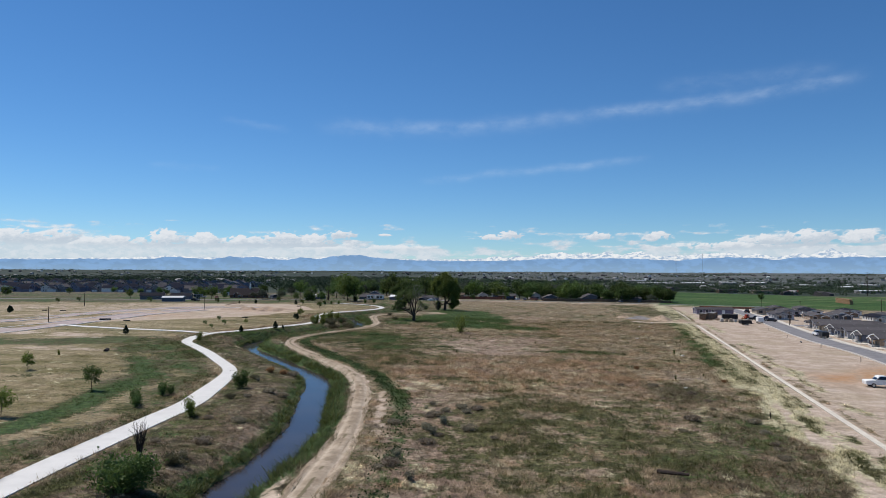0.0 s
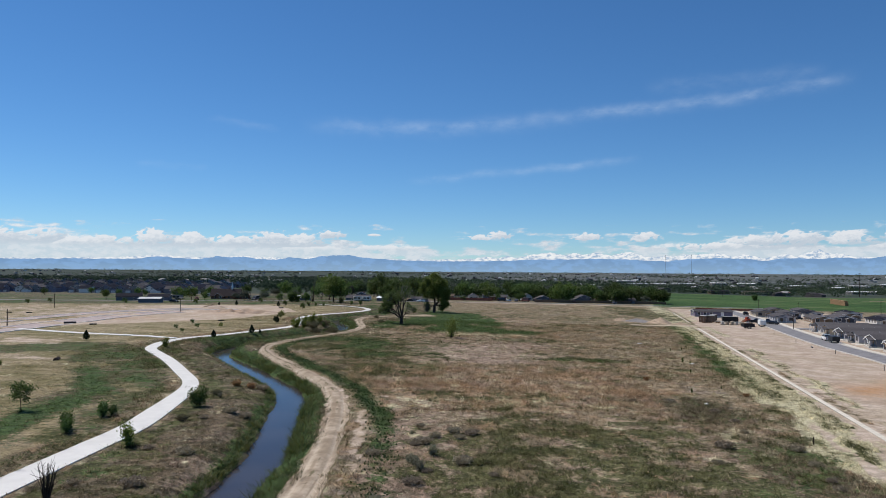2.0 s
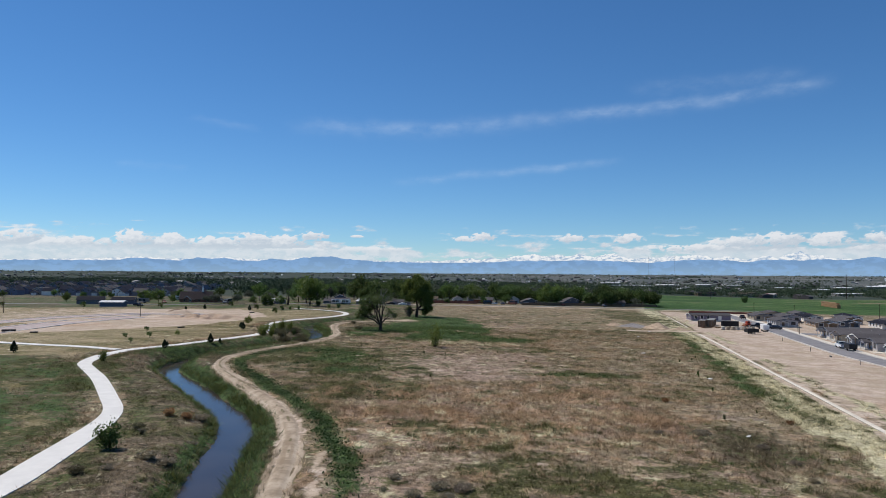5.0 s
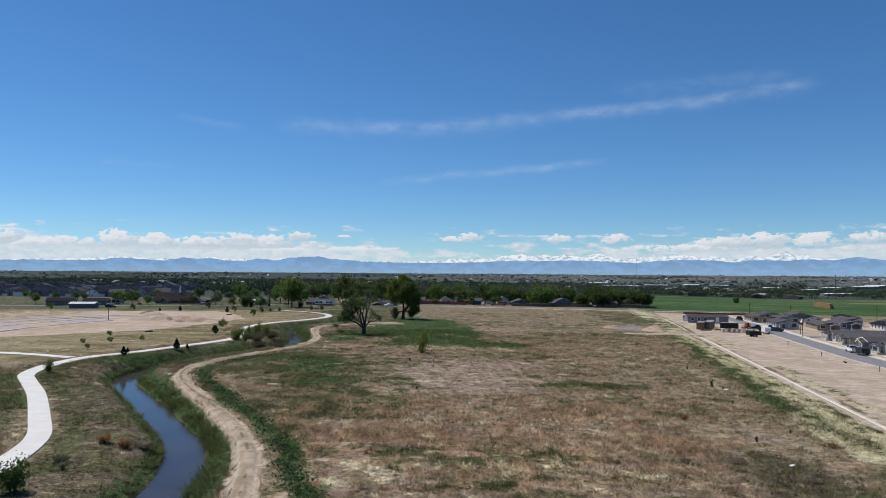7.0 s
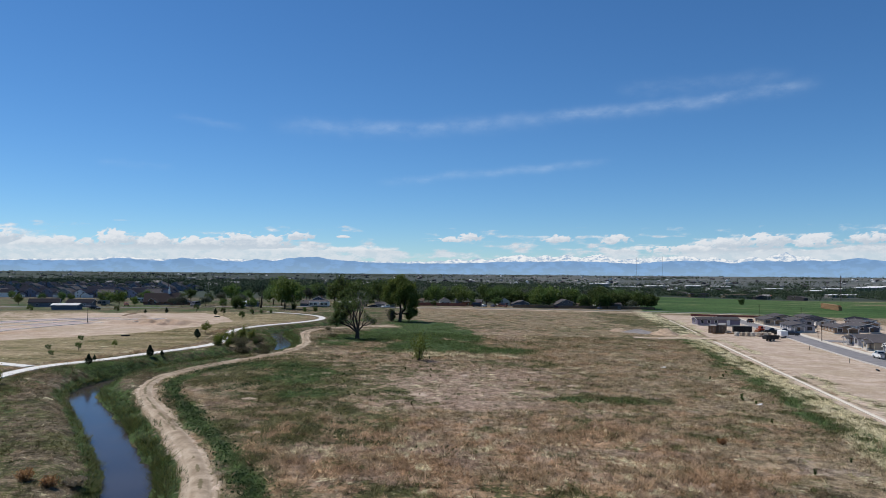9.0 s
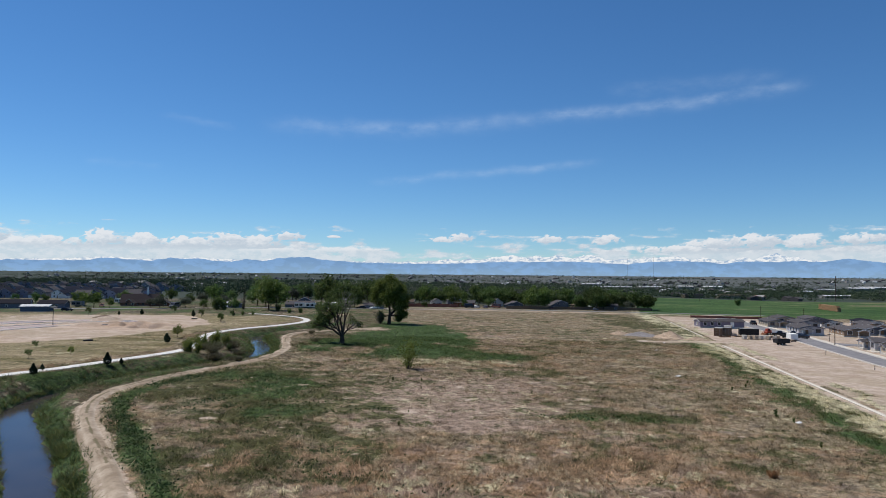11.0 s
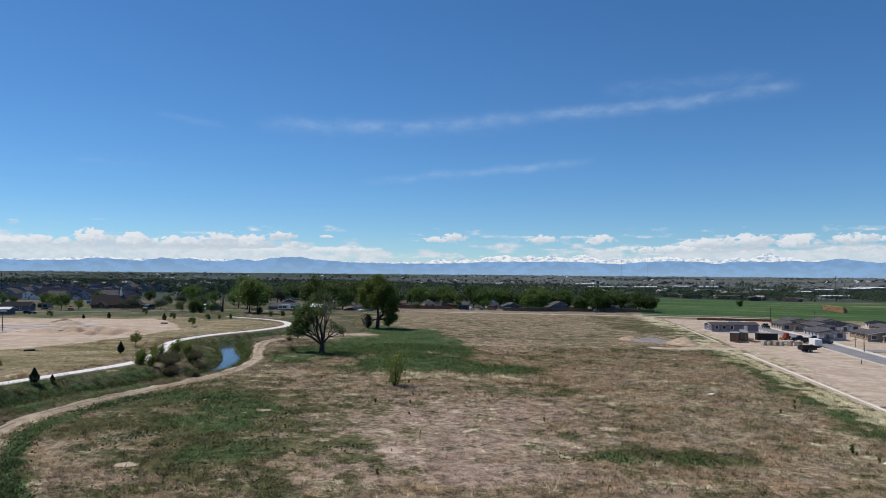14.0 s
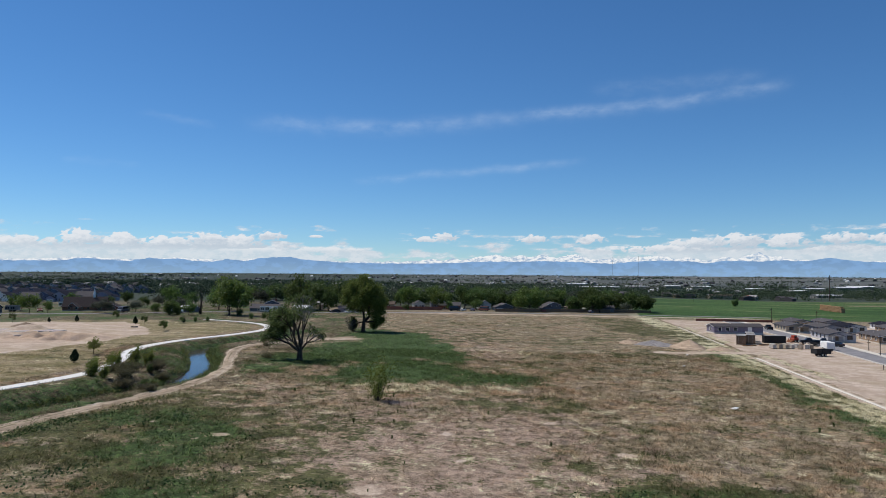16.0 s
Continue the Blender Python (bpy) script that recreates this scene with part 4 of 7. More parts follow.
for ca, c_el, wa, we in PUFFS:
    below = np.where(E < c_el, we * 0.55, we)
    bulge = 1 - ((A - ca) / wa) ** 2 - ((E - c_el) / below) ** 2
    sunlit = np.where(bulge > puff, (E - c_el) / we - 0.25 * (A - ca) / wa, sunlit)
    puff = np.maximum(puff, bulge)
# Whitish horizon haze, drawn as a low band of the cloud sheet.
veil = np.interp(A, [-48, -20, -10, -5, 0, 8, 14, 18, 24, 50], [0.9, 0.9, 0.8, 0.7, 0.45, 0.4, 0.5, 0.65, 0.75, 0.75]) * smooth01(2.6, 1.5, E)
lump = 0.5 * layered(A * 1.1, E * 1.7, 61) + 0.5 * (0.5 - np.abs(layered(A * 2.3, E * 2.9, 66)) * 2.2) - 0.12
body = np.maximum(np.clip(puff, -1, 1) * 0.62 + lump, veil * 0.62 - 0.05 + 0.5 * layered(A * 0.5, E * 2.6, 63))
body = body + 0.14 * (smooth01(-6, -10, A) + smooth01(17, 22, A)) * smooth01(3.4, 2.4, E)
puff_d = body - 2.0 * smooth01(3.7, 4.5, E)
streak = np.zeros(A.shape)
for az0, az1, el0, el1, bow, w, k in ((-12.5, 12, 11.6, 12.7, -0.35, 0.4, 0.8), (7.5, 31, 12.55, 13.9, -0.25, 0.32, 1.0), (15, 29, 14.3, 14.3, 0.1, 0.4, 0.4), (-3.8, 15.8, 7.3, 8.9, 0.2, 0.2, 0.85), (-19.5, -13.5, 11.6, 11.1, 0.1, 0.16, 0.5), (-24.5, -18.8, 8.05, 7.9, 0.0, 0.16, 0.45), (17, 19.5, 14.4, 14.7, 0.0, 0.3, 0.4)):
    u = (A - az0) / (az1 - az0)
    mid = el0 + (el1 - el0) * u + bow * 4 * u * (1 - u) + 0.25 * layered(A * 0.5, E * 0.0, 77)
    fall = np.where(E > mid, w * 1.1, w * 1.5)
    streak = np.maximum(streak, k * np.exp(-((E - mid) / fall) ** 2) * smooth01(0, 0.18, u) * smooth01(1, 0.85, u))
streak *= 0.62 + 0.5 * layered(A * 0.7 + 0.9 * E, E * 2.2, 83)
x, y, z = on_arc(A, E, 4430)
nx, ny = len(caz), len(cel)
i = (np.arange(ny - 1)[:, None] * nx + np.arange(nx - 1)).ravel()
cloud = sheet("cloud_bank", list(zip(x, y, z)), np.stack([i, i + 1, i + 1 + nx, i + nx], 1).tolist(), "ground")
cloud.data.materials.clear()
for name, val in (("puff", puff_d), ("streak", streak), ("lift", E), ("sunlit", sunlit)):
    a = cloud.data.attributes.new(name, "FLOAT", "POINT")
    a.data.foreach_set("value", val.astype(np.float32))
cn = Nodes("vapour")
cv = cn.coords((1, 1, 2.0))
fine = cn.noise(0.014, cv, 6, 0.68)
dens = cn.math("ADD", cn.attr("puff"), cn.math("MULTIPLY_ADD", fine, 0.6, -0.3))
alpha = cn.math("MULTIPLY", cn.ramp(dens, 0.02, 0.34), 0.9)
wisp = cn.math("MULTIPLY", cn.math("MULTIPLY", cn.attr("streak"), cn.ramp(cn.noise(0.006, cv, 4, 0.65), 0.1, 0.8)), 0.37)
alpha = cn.math("MAXIMUM", alpha, wisp)
# Bright sunlit tops and grey undersides are painted into the glow.
face = cn.math("ADD", cn.attr("sunlit"), cn.math("MULTIPLY_ADD", cn.noise(0.02, cv, 5, 0.65), 2.4, -1.2))
ccol = cn.mix(cn.ramp(face, -0.5, 0.7), (0.54, 0.60, 0.68), (0.80, 0.81, 0.84))
ccol = cn.mix(cn.ramp(dens, 0.3, 0.05), ccol, (0.55, 0.67, 0.78))
ccol = cn.mix(cn.ramp(cn.attr("lift"), 2.1, 1.5), ccol, cn.mix(cn.ramp(fine, 0.4, 0.6), (0.57, 0.66, 0.74), (0.68, 0.73, 0.79)))
ccol = cn.mix(cn.ramp(cn.attr("lift"), 5.0, 6.0), ccol, (0.62, 0.74, 0.90))
em, clear, mx = cn.tree.nodes.new("ShaderNodeEmission"), cn.tree.nodes.new("ShaderNodeBsdfTransparent"), cn.tree.nodes.new("ShaderNodeMixShader")
cn.put(em.inputs["Color"], ccol)
cn.put(mx.inputs[0], alpha)
cn.tree.links.new(clear.outputs[0], mx.inputs[1])
cn.tree.links.new(em.outputs[0], mx.inputs[2])
cn.tree.links.new(mx.outputs[0], cn.out.inputs[0])
cloud.data.materials.append(cn.mat)
tagged(cloud, "white cumulus clouds over the peaks and thin streaks above", "clouds", kind="structure")


# ---- trees ----
def quads_mesh(name, centers, sizes, rng, material, parent, flat=0.0, squash=1.0):
    """A mass of small leaf-like faces, each its own island."""
    n = len(centers)
    a = rng.normal(size=(n, 3))
    a[:, 2] *= 1 - flat
    a /= np.linalg.norm(a, axis=1)[:, None] + 1e-9
    b = rng.normal(size=(n, 3))
    b -= a * (a * b).sum(1)[:, None]
    b /= np.linalg.norm(b, axis=1)[:, None] + 1e-9
    s = np.asarray(sizes)[:, None] * np.ones((n, 1))
    p = np.stack([centers - a * s, centers + b * s * 0.55, centers + a * s, centers - b * s * 0.55], 1).reshape(-1, 3)
    me = bpy.data.meshes.new(name)
    me.vertices.add(4 * n)
    me.vertices.foreach_set("co", p.ravel().astype(np.float32))
    me.loops.add(4 * n)
    me.loops.foreach_set("vertex_index", np.arange(4 * n, dtype=np.int32))
    me.polygons.add(n)
    me.polygons.foreach_set("loop_start", np.arange(0, 4 * n, 4, dtype=np.int32))
    me.update(calc_edges=True)
    me.materials.append(M[material])
    ob = new(name, me)
    if parent is not None:
        ob.parent = parent
    return ob


def tree(name, label, seed, h, spread, trunk_h, trunk_r, n_leaf, leaf, leaf_mat, limbs=6, dead=0.0, bark="bark", low=0.35, category="tree", group="", clump=0.16, category_kind=""):
    """A tapered trunk that forks into limbs, and a crown of leaves held round the twigs."""
    rng = np.random.RandomState(seed)
    t = thing(name, label, category, group)
    bm = bmesh.new()
    fork = Vector((rng.uniform(-0.04, 0.04) * h, rng.uniform(-0.04, 0.04) * h, trunk_h))
    lead = Vector((rng.uniform(-0.08, 0.08) * h, rng.uniform(-0.08, 0.08) * h, h * 0.86))
    rod(bm, (0, 0, -0.3), (0, 0, 0.14 * trunk_h), trunk_r * 1.4, trunk_r, 8)
    rod(bm, (0, 0, 0.1 * trunk_h), fork, trunk_r, trunk_r * 0.8, 8)
    rod(bm, fork, fork.lerp(lead, 0.5), trunk_r * 0.62, trunk_r * 0.36, 7)
    rod(bm, fork.lerp(lead, 0.48), lead, trunk_r * 0.36, trunk_r * 0.1, 5)
    tips = [(fork.lerp(lead, u) + Vector(rng.normal(size=3)) * 0.12 * spread, 0) for u in (0.55, 0.65, 0.75, 0.85, 0.92, 1.0, 1.05, 1.1)]
    for k in range(limbs):
        ang = math.tau * (k * 0.382 + rng.uniform(-0.08, 0.08))
        rise = 0.62 * (k / max(1, limbs - 1)) ** 1.15
        root = fork.lerp(lead, rise)
        girth = math.sin(math.pi * min(1, 0.30 + 0.62 * (rise / 0.62))) ** 0.6
        reach = spread * girth * rng.uniform(0.55, 0.95)
        end = Vector((root.x + math.cos(ang) * reach, root.y + math.sin(ang) * reach, min(0.95 * h, root.z + reach * rng.uniform(0.2, 1.0) + 0.06 * h)))
        mid = root.lerp(end, 0.5) + Vector((0, 0, -0.05 * reach))
        r = trunk_r * (0.55 - 0.4 * rise)
        rod(bm, root - Vector((0, 0, r * 0.4)), mid, r, r * 0.65, 6)
        rod(bm, mid, end, r * 0.66, r * 0.22, 5)
        for q in range(5):
            base = mid.lerp(end, rng.uniform(-0.3, 0.95))
            turn = ang + rng.uniform(-1.4, 1.4)
            way = Vector((math.cos(turn), math.sin(turn), rng.uniform(-0.35, 0.8))).normalized()
            tip = base + way * spread * rng.uniform(0.18, 0.42)
            tip.z = max(low * h * 0.8, min(tip.z, h))
            rod(bm, base, tip, r * 0.3, r * 0.08, 4)
            tips.append((tip, q))
            for _ in range(2):
                tip2 = base.lerp(tip, rng.uniform(0.4, 1.0)) + Vector(rng.normal(size=3) * spread * 0.13)
                rod(bm, base.lerp(tip, 0.5), tip2, r * 0.14, r * 0.05, 3)
                tips.append((tip2, q))
        tips.append((end, 0))
    part("trunk", bm, bark, t)
    live = [p for p, _ in tips if rng.uniform() > dead]
    live = np.array([tuple(p) for p in live])
    pick = rng.randint(0, len(live), n_leaf)
    c = live[pick] + rng.normal(size=(n_leaf, 3)) * spread * clump * np.array([1, 1, 0.8])
    c = c[(c[:, 2] > low * h * 0.7) & (c[:, 2] < h * 1.02)]
    quads_mesh("crown", c, leaf * rng.uniform(0.6, 1.3, len(c)), rng, leaf_mat, t)
    return t


def bush(name, label, seed, h, spread, n_leaf, leaf, leaf_mat, category="shrub", group="", stems=7, bare=False):
    """Stems from one root with leaves all over them."""
    rng = np.random.RandomState(seed)
    t = thing(name, label, category, group)
    bm = bmesh.new()
    pts = []
    for k in range(stems * (4 if bare else 1)):
        ang = rng.uniform(0, math.tau)
        tip = Vector((math.cos(ang) * spread * rng.uniform(0.2, 0.8), math.sin(ang) * spread * rng.uniform(0.2, 0.8), h * rng.uniform(0.6, 1.0)))
        base = Vector((tip.x * 0.15, tip.y * 0.15, -0.1))
        mid = base.lerp(tip, 0.5) + Vector((0, 0, 0.08 * h))
        rod(bm, base, mid, 0.028 + 0.01 * h, 0.02, 4)
        rod(bm, mid, tip, 0.02, 0.008, 4)
        for _ in range(7 if bare else 0):
            a = base.lerp(tip, rng.uniform(0.25, 0.95))
            b = a + Vector((rng.normal() * 0.22 * spread, rng.normal() * 0.22 * spread, rng.uniform(0.02, 0.28) * h))
            rod(bm, a, b, 0.016, 0.006, 3)
        pts += [base.lerp(tip, u) for u in (0.35, 0.55, 0.7, 0.85, 1.0)]
    part("woody_frame", bm, "bark", t)
    if not bare:
        pts = np.array([tuple(p) for p in pts])
        c = pts[rng.randint(0, len(pts), n_leaf)] + rng.normal(size=(n_leaf, 3)) * np.array([spread, spread, h]) * 0.17
        c = c[c[:, 2] > 0.02]
        quads_mesh("foliage", c, leaf * rng.uniform(0.6, 1.3, len(c)), rng, leaf_mat, t)
    return t


def conifer(name, label, seed, h, r, group=""):
    """A dense little upright juniper."""
    rng = np.random.RandomState(seed)
    t = thing(name, label, "tree", group)
    bm = bmesh.new()
    rod(bm, (0, 0, -0.2), (0, 0, h * 0.95), 0.09, 0.02, 6)
    part("trunk", bm, "bark", t)
    n = 900
    u = rng.uniform(0, 1, n) ** 0.8
    rad = r * np.minimum(1, (1 - u) * 1.5 + 0.05) * np.minimum(1, 0.55 + 3 * u) * rng.uniform(0.55, 1.05, n)
    ang = rng.uniform(0, math.tau, n)
    c = np.stack([np.cos(ang) * rad, np.sin(ang) * rad, 0.12 * h + u * 0.88 * h], 1)
    quads_mesh("foliage", c, 0.13 * rng.uniform(0.7, 1.3, n), rng, "leaf_conifer", t)
    return t


def plant(ob, x, y, turn=0.0, sink=0.0):
    ob.matrix_world = pose(x, y, at(x, y) - sink, 0, 0, turn)
    return ob


def again(ob, x, y, turn=0.0, size=1.0, z=None):
    m = pose(x, y, at(x, y) if z is None else z, 0, 0, turn) @ Matrix.Diagonal((size, size, size, 1))
    c = copy_thing(ob, m)
    c.matrix_basis = m
    return c


def lobed_tree(name, label, seed, trunk, r, stems, lobes, n_leaf, leaf, mat, dead=(), bark="bark", spread=0.22):
    """A big old tree: forking stems, a limb to each lobe of the crown, twigs in the lobe and leaves round the twigs."""
    rng = np.random.RandomState(seed)
    t = thing(name, label, "tree")
    bm = bmesh.new()
    base = Vector((0, 0, -0.3))
    fork = Vector(trunk)
    rod(bm, base, Vector((0.1 * fork.x, 0, 0.35)), r * 1.5, r * 1.05, 9)
    rod(bm, Vector((0.1 * fork.x, 0, 0.25)), fork, r * 1.05, r * 0.85, 9)
    tips, owner, wide = [], [], []
    knots = []
    for s_ in stems:
        s_ = Vector(s_)
        low = min([fork] + knots, key=lambda q: (q - s_).length + (50 if q.z > s_.z else 0))
        bend = low.lerp(s_, 0.5) + Vector((rng.normal() * 0.25, rng.normal() * 0.25, -0.1))
        g0 = r * (0.72 if low is fork else 0.5)
        rod(bm, low - Vector((0, 0, 0.15)), bend, g0, g0 * 0.88, 8)
        rod(bm, bend - (s_ - bend) * 0.05, s_, g0 * 0.88, g0 * 0.7, 8)
        knots.append(s_)
    for k, (x, y, z, rad, share) in enumerate(lobes):
        c = Vector((x, y, z))
        root = min([fork] + knots, key=lambda q: (q - c).length + (50 if q.z > c.z + 0.8 else 0))
        way = c - root
        m1 = root + way * 0.4 + Vector((0.12 * way.x, 0.12 * way.y, 0)) + Vector(rng.normal(size=3)) * 0.28
        m2 = root + way * 0.74 + Vector(rng.normal(size=3)) * 0.3
        g = r * (0.30 + 0.08 * rng.uniform())
        rod(bm, root - Vector((0, 0, 0.15)), m1, g, g * 0.7, 7)
        rod(bm, m1, m2, g * 0.72, g * 0.42, 6)
        rod(bm, m2, c, g * 0.42, g * 0.2, 5)
        for q in range(max(16, int(22 * share))):
            d = Vector(rng.normal(size=3)).normalized() * rad * rng.uniform(0.45, 1.0)
            d.z *= 0.85
            tip = c + d
            root = m2.lerp(c, rng.uniform(0.1, 1.0))
            bend = root.lerp(tip, 0.5) + Vector(rng.normal(size=3)) * 0.12 * rad
            rod(bm, root, bend, g * 0.16, g * 0.1, 4)
            rod(bm, bend, tip, g * 0.1, g * 0.03, 3)
            for p in (tip, bend.lerp(tip, 0.4)):
                tips.append(tuple(p))
                owner.append(share)
                wide.append(rad)
    part("trunk", bm, bark, t)
    if dead:
        bm = bmesh.new()
        for x, y, z in dead:
            c = Vector((x, y, z))
            way = c - knots[-1]
            m = knots[-1] + way * 0.55 + Vector(rng.normal(size=3)) * 0.35
            rod(bm, knots[-1], m, r * 0.22, r * 0.14, 6)
            rod(bm, m, c, r * 0.17, r * 0.05, 5)
            for q in range(8):
                a = m.lerp(c, rng.uniform(0, 0.95))
                b = a + Vector((rng.normal() * 0.9, rng.normal() * 0.9, rng.uniform(0.1, 1.2)))
                rod(bm, a, b, r * 0.08, r * 0.03, 4)
                rod(bm, b, b + Vector(rng.normal(size=3)) * 0.6, r * 0.035, r * 0.012, 3)
        part("dead_limb", bm, "bark_pale", t, "bare pale dead limbs")
    tips, owner, wide = np.array(tips), np.array(owner), np.array(wide)
    pick = rng.choice(len(tips), n_leaf, p=owner / owner.sum())
    c = tips[pick] + rng.normal(size=(n_leaf, 3)) * (wide[pick] * spread)[:, None]
    quads_mesh("crown", c, leaf * rng.uniform(0.55, 1.3, n_leaf), rng, mat, t)
    return t


def branching_tree(name, label, seed, trunk, r, limbs, depth, n_leaf, leaf, mat, leafy, low):
    """An old open-crowned tree: limbs that fork again and again, leaves round the tips. leafy(x, z): how well a tip is leaved."""
    rng = np.random.RandomState(seed)
    t = thing(name, label, "tree")
    live, dead = bmesh.new(), []
    fork = Vector(trunk)
    rod(live, (0, 0, -0.3), (0.1 * fork.x, 0, 0.5), r * 1.5, r * 1.02, 10)
    rod(live, (0.1 * fork.x, 0, 0.42), fork, r * 1.02, r * 0.86, 10)
    tips = []

    def grow(p, d, length, rad, level, bm):
        way = (d + Vector(rng.normal(size=3)) * 0.13 + Vector((0, 0, 0.10))).normalized()
        mid = p + d * length * 0.5
        end = mid + way * length * 0.5
        share = leafy(end.x, end.z)
        if bm is live and share < 0.3 and level < depth - 1:
            bm = bmesh.new()
            dead.append(bm)
        sides = 8 if level >= depth - 1 else 5 if level > 1 else 4
        rod(bm, p - d * rad * 0.6, mid, rad, rad * 0.82, sides)
        rod(bm, mid - d * rad * 0.3, end, rad * 0.82, rad * 0.62, sides)
        if level <= 1:
            tips.append((tuple(end), share))
            tips.append((tuple(mid), 0.6 * share))
        if level == 0 or end.z < low:
            return
        for k in range(3 if level > 1 else 4):
            turn = Vector(rng.normal(size=3))
            turn = (turn - way * turn.dot(way)).normalized()
            spread = rng.uniform(0.3, 0.75) if k else rng.uniform(0.1, 0.3)
            grow(end if k else end - way * 0.1, (way + turn * spread * 1.3).normalized(), length * rng.uniform(0.62, 0.8), rad * (0.66 if k == 0 else 0.5), level - 1, bm)

    for x, y, z, length, g in limbs:
        grow(fork - Vector((0, 0, 0.2)), Vector((x, y, z)).normalized(), length, r * g, depth, live)
    part("trunk", live, "bark", t)
    for bm in dead:
        part("dead_limb", bm, "bark_pale", t, "bare pale dead limb with twigs")
    at_, w = np.array([p for p, _ in tips]), np.array([q for _, q in tips])
    pick = rng.choice(len(at_), n_leaf, p=w / w.sum())
    c = at_[pick] + rng.normal(size=(n_leaf, 3)) * 0.33
    c = c[c[:, 2] > low - 0.6]
    quads_mesh("crown", c, leaf * rng.uniform(0.55, 1.3, len(c)), rng, mat, t)
    return t


plant(branching_tree("cottonwood_tree", "old cottonwood with sparse leaves and bare dead limbs", 11, (0.05, 0, 2.0), 0.55,
                     [(-1.0, 0.1, 0.55, 2.6, 0.6), (-0.5, -0.4, 1.0, 3.0, 0.55), (-0.05, 0.3, 1.0, 3.9, 0.62), (0.2, -0.15, 1.0, 3.5, 0.52), (0.75, 0.2, 0.9, 1.9, 0.42), (-0.6, 0.6, 0.7, 2.3, 0.45)],
                     4, 12500, 0.155, "leaf_sparse", lambda x, z: float(np.clip(0.5 - 0.2 * x - 0.07 * (z - 6), 0.14, 1.0)), 2.6), -15.6, 238.2, 0)
plant(lobed_tree("cottonwood_tree", "tall leafy green cottonwood at the field corner", 5, (0.2, 0, 3.0), 0.6, [(0.0, 0.2, 6.0), (1.8, 0, 5.4), (-0.8, 0, 9.2), (2.0, 0.3, 8.8), (0.3, 0.2, 11.8)],
                 [(-0.2, 0, 14.6, 1.9, 1.0), (-2.4, 0.4, 13.4, 2.1, 1.1), (2.2, 0.6, 13.5, 2.0, 1.1), (-4.2, -0.4, 11.2, 2.0, 1.1), (4.2, 0.3, 11.3, 2.1, 1.1), (0.4, -2.2, 11.8, 2.5, 1.2), (-5.0, 0.4, 8.8, 1.7, 0.9), (5.0, -0.5, 8.4, 1.8, 1.0), (1.0, 2.4, 9.0, 2.5, 1.0), (-2.4, -2.3, 8.8, 2.3, 1.0), (2.6, -1.8, 9.2, 2.3, 1.0),
                  (4.9, 1.0, 5.6, 1.7, 1.0), (4.4, -1.0, 3.2, 1.7, 1.2), (3.2, 0.6, 1.9, 1.5, 0.9), (4.9, 0.2, 6.8, 1.7, 0.9), (-2.6, 0.3, 1.7, 1.1, 0.35), (-3.0, 0.2, 3.2, 1.2, 0.35), (-3.6, 1.4, 6.6, 1.6, 0.5), (-0.4, 1.6, 11.0, 2.4, 0.9), (2.4, -1.4, 5.4, 1.8, 0.7), (-1.2, 0.4, 6.6, 1.5, 0.35), (1.6, 1.2, 7.0, 1.9, 0.6)],
                 27000, 0.23, "leaf_old", spread=0.26), -6.6, 310, 10)
plant(bush("willow_shrub", "leafy brownish-green shrub at the foot of the cottonwood", 15, 4.0, 2.0, 900, 0.2, "leaf_grey"), -9.6, 308.5)
plant(bush("young_tree", "small many-stemmed yellow-green tree alone in the field", 22, 4.8, 2.7, 1700, 0.13, "leaf_young", "tree", stems=11), 0.0, 197)


# ---- houses ----
def gable_roof(bm, w, y0, y1, h, rise, over=0.45, thick=0.16):
    """Two slabs meeting at a ridge along y."""
    k = rise / (w / 2)
    ex, ez = w / 2 + over, h - over * k
    prism(bm, [(-ex, ez), (0, h + rise), (ex, ez), (ex, ez + thick), (0, h + rise + thick * 1.2), (-ex, ez + thick)], y0 - over, y1 + over)
    return bm


def window_part(parent, x, y, z, w, h, face, trim="white"):
    """A framed pane on a wall. face: which way it looks (-y, +y, -x, +x)."""
    def slab(bm, a0, a1, z0, z1, d0, d1):
        s = -1 if face[0] == "-" else 1
        lo, hi = sorted((s * d0, s * d1))
        if face[1] == "y":
            box(bm, x + a0, y + lo, z0, x + a1, y + hi, z1)
        else:
            box(bm, x + lo, y + a0, z0, x + hi, y + a1, z1)
        return bm
    bm = bmesh.new()
    t = 0.11
    slab(bm, -w / 2 - t, w / 2 + t, z + h / 2, z + h / 2 + t, -0.02, 0.07)
    slab(bm, -w / 2 - t, w / 2 + t, z - h / 2 - t, z - h / 2, -0.02, 0.07)
    slab(bm, -w / 2 - t, -w / 2, z - h / 2, z + h / 2, -0.02, 0.07)
    slab(bm, w / 2, w / 2 + t, z - h / 2, z + h / 2, -0.02, 0.07)
    win = part("window", bm, trim, parent)
    bm = bmesh.new()
    slab(bm, -w / 2, w / 2, z - h / 2, z + h / 2, -0.02, 0.03)
    part("pane", bm, "glass", win)
    return win


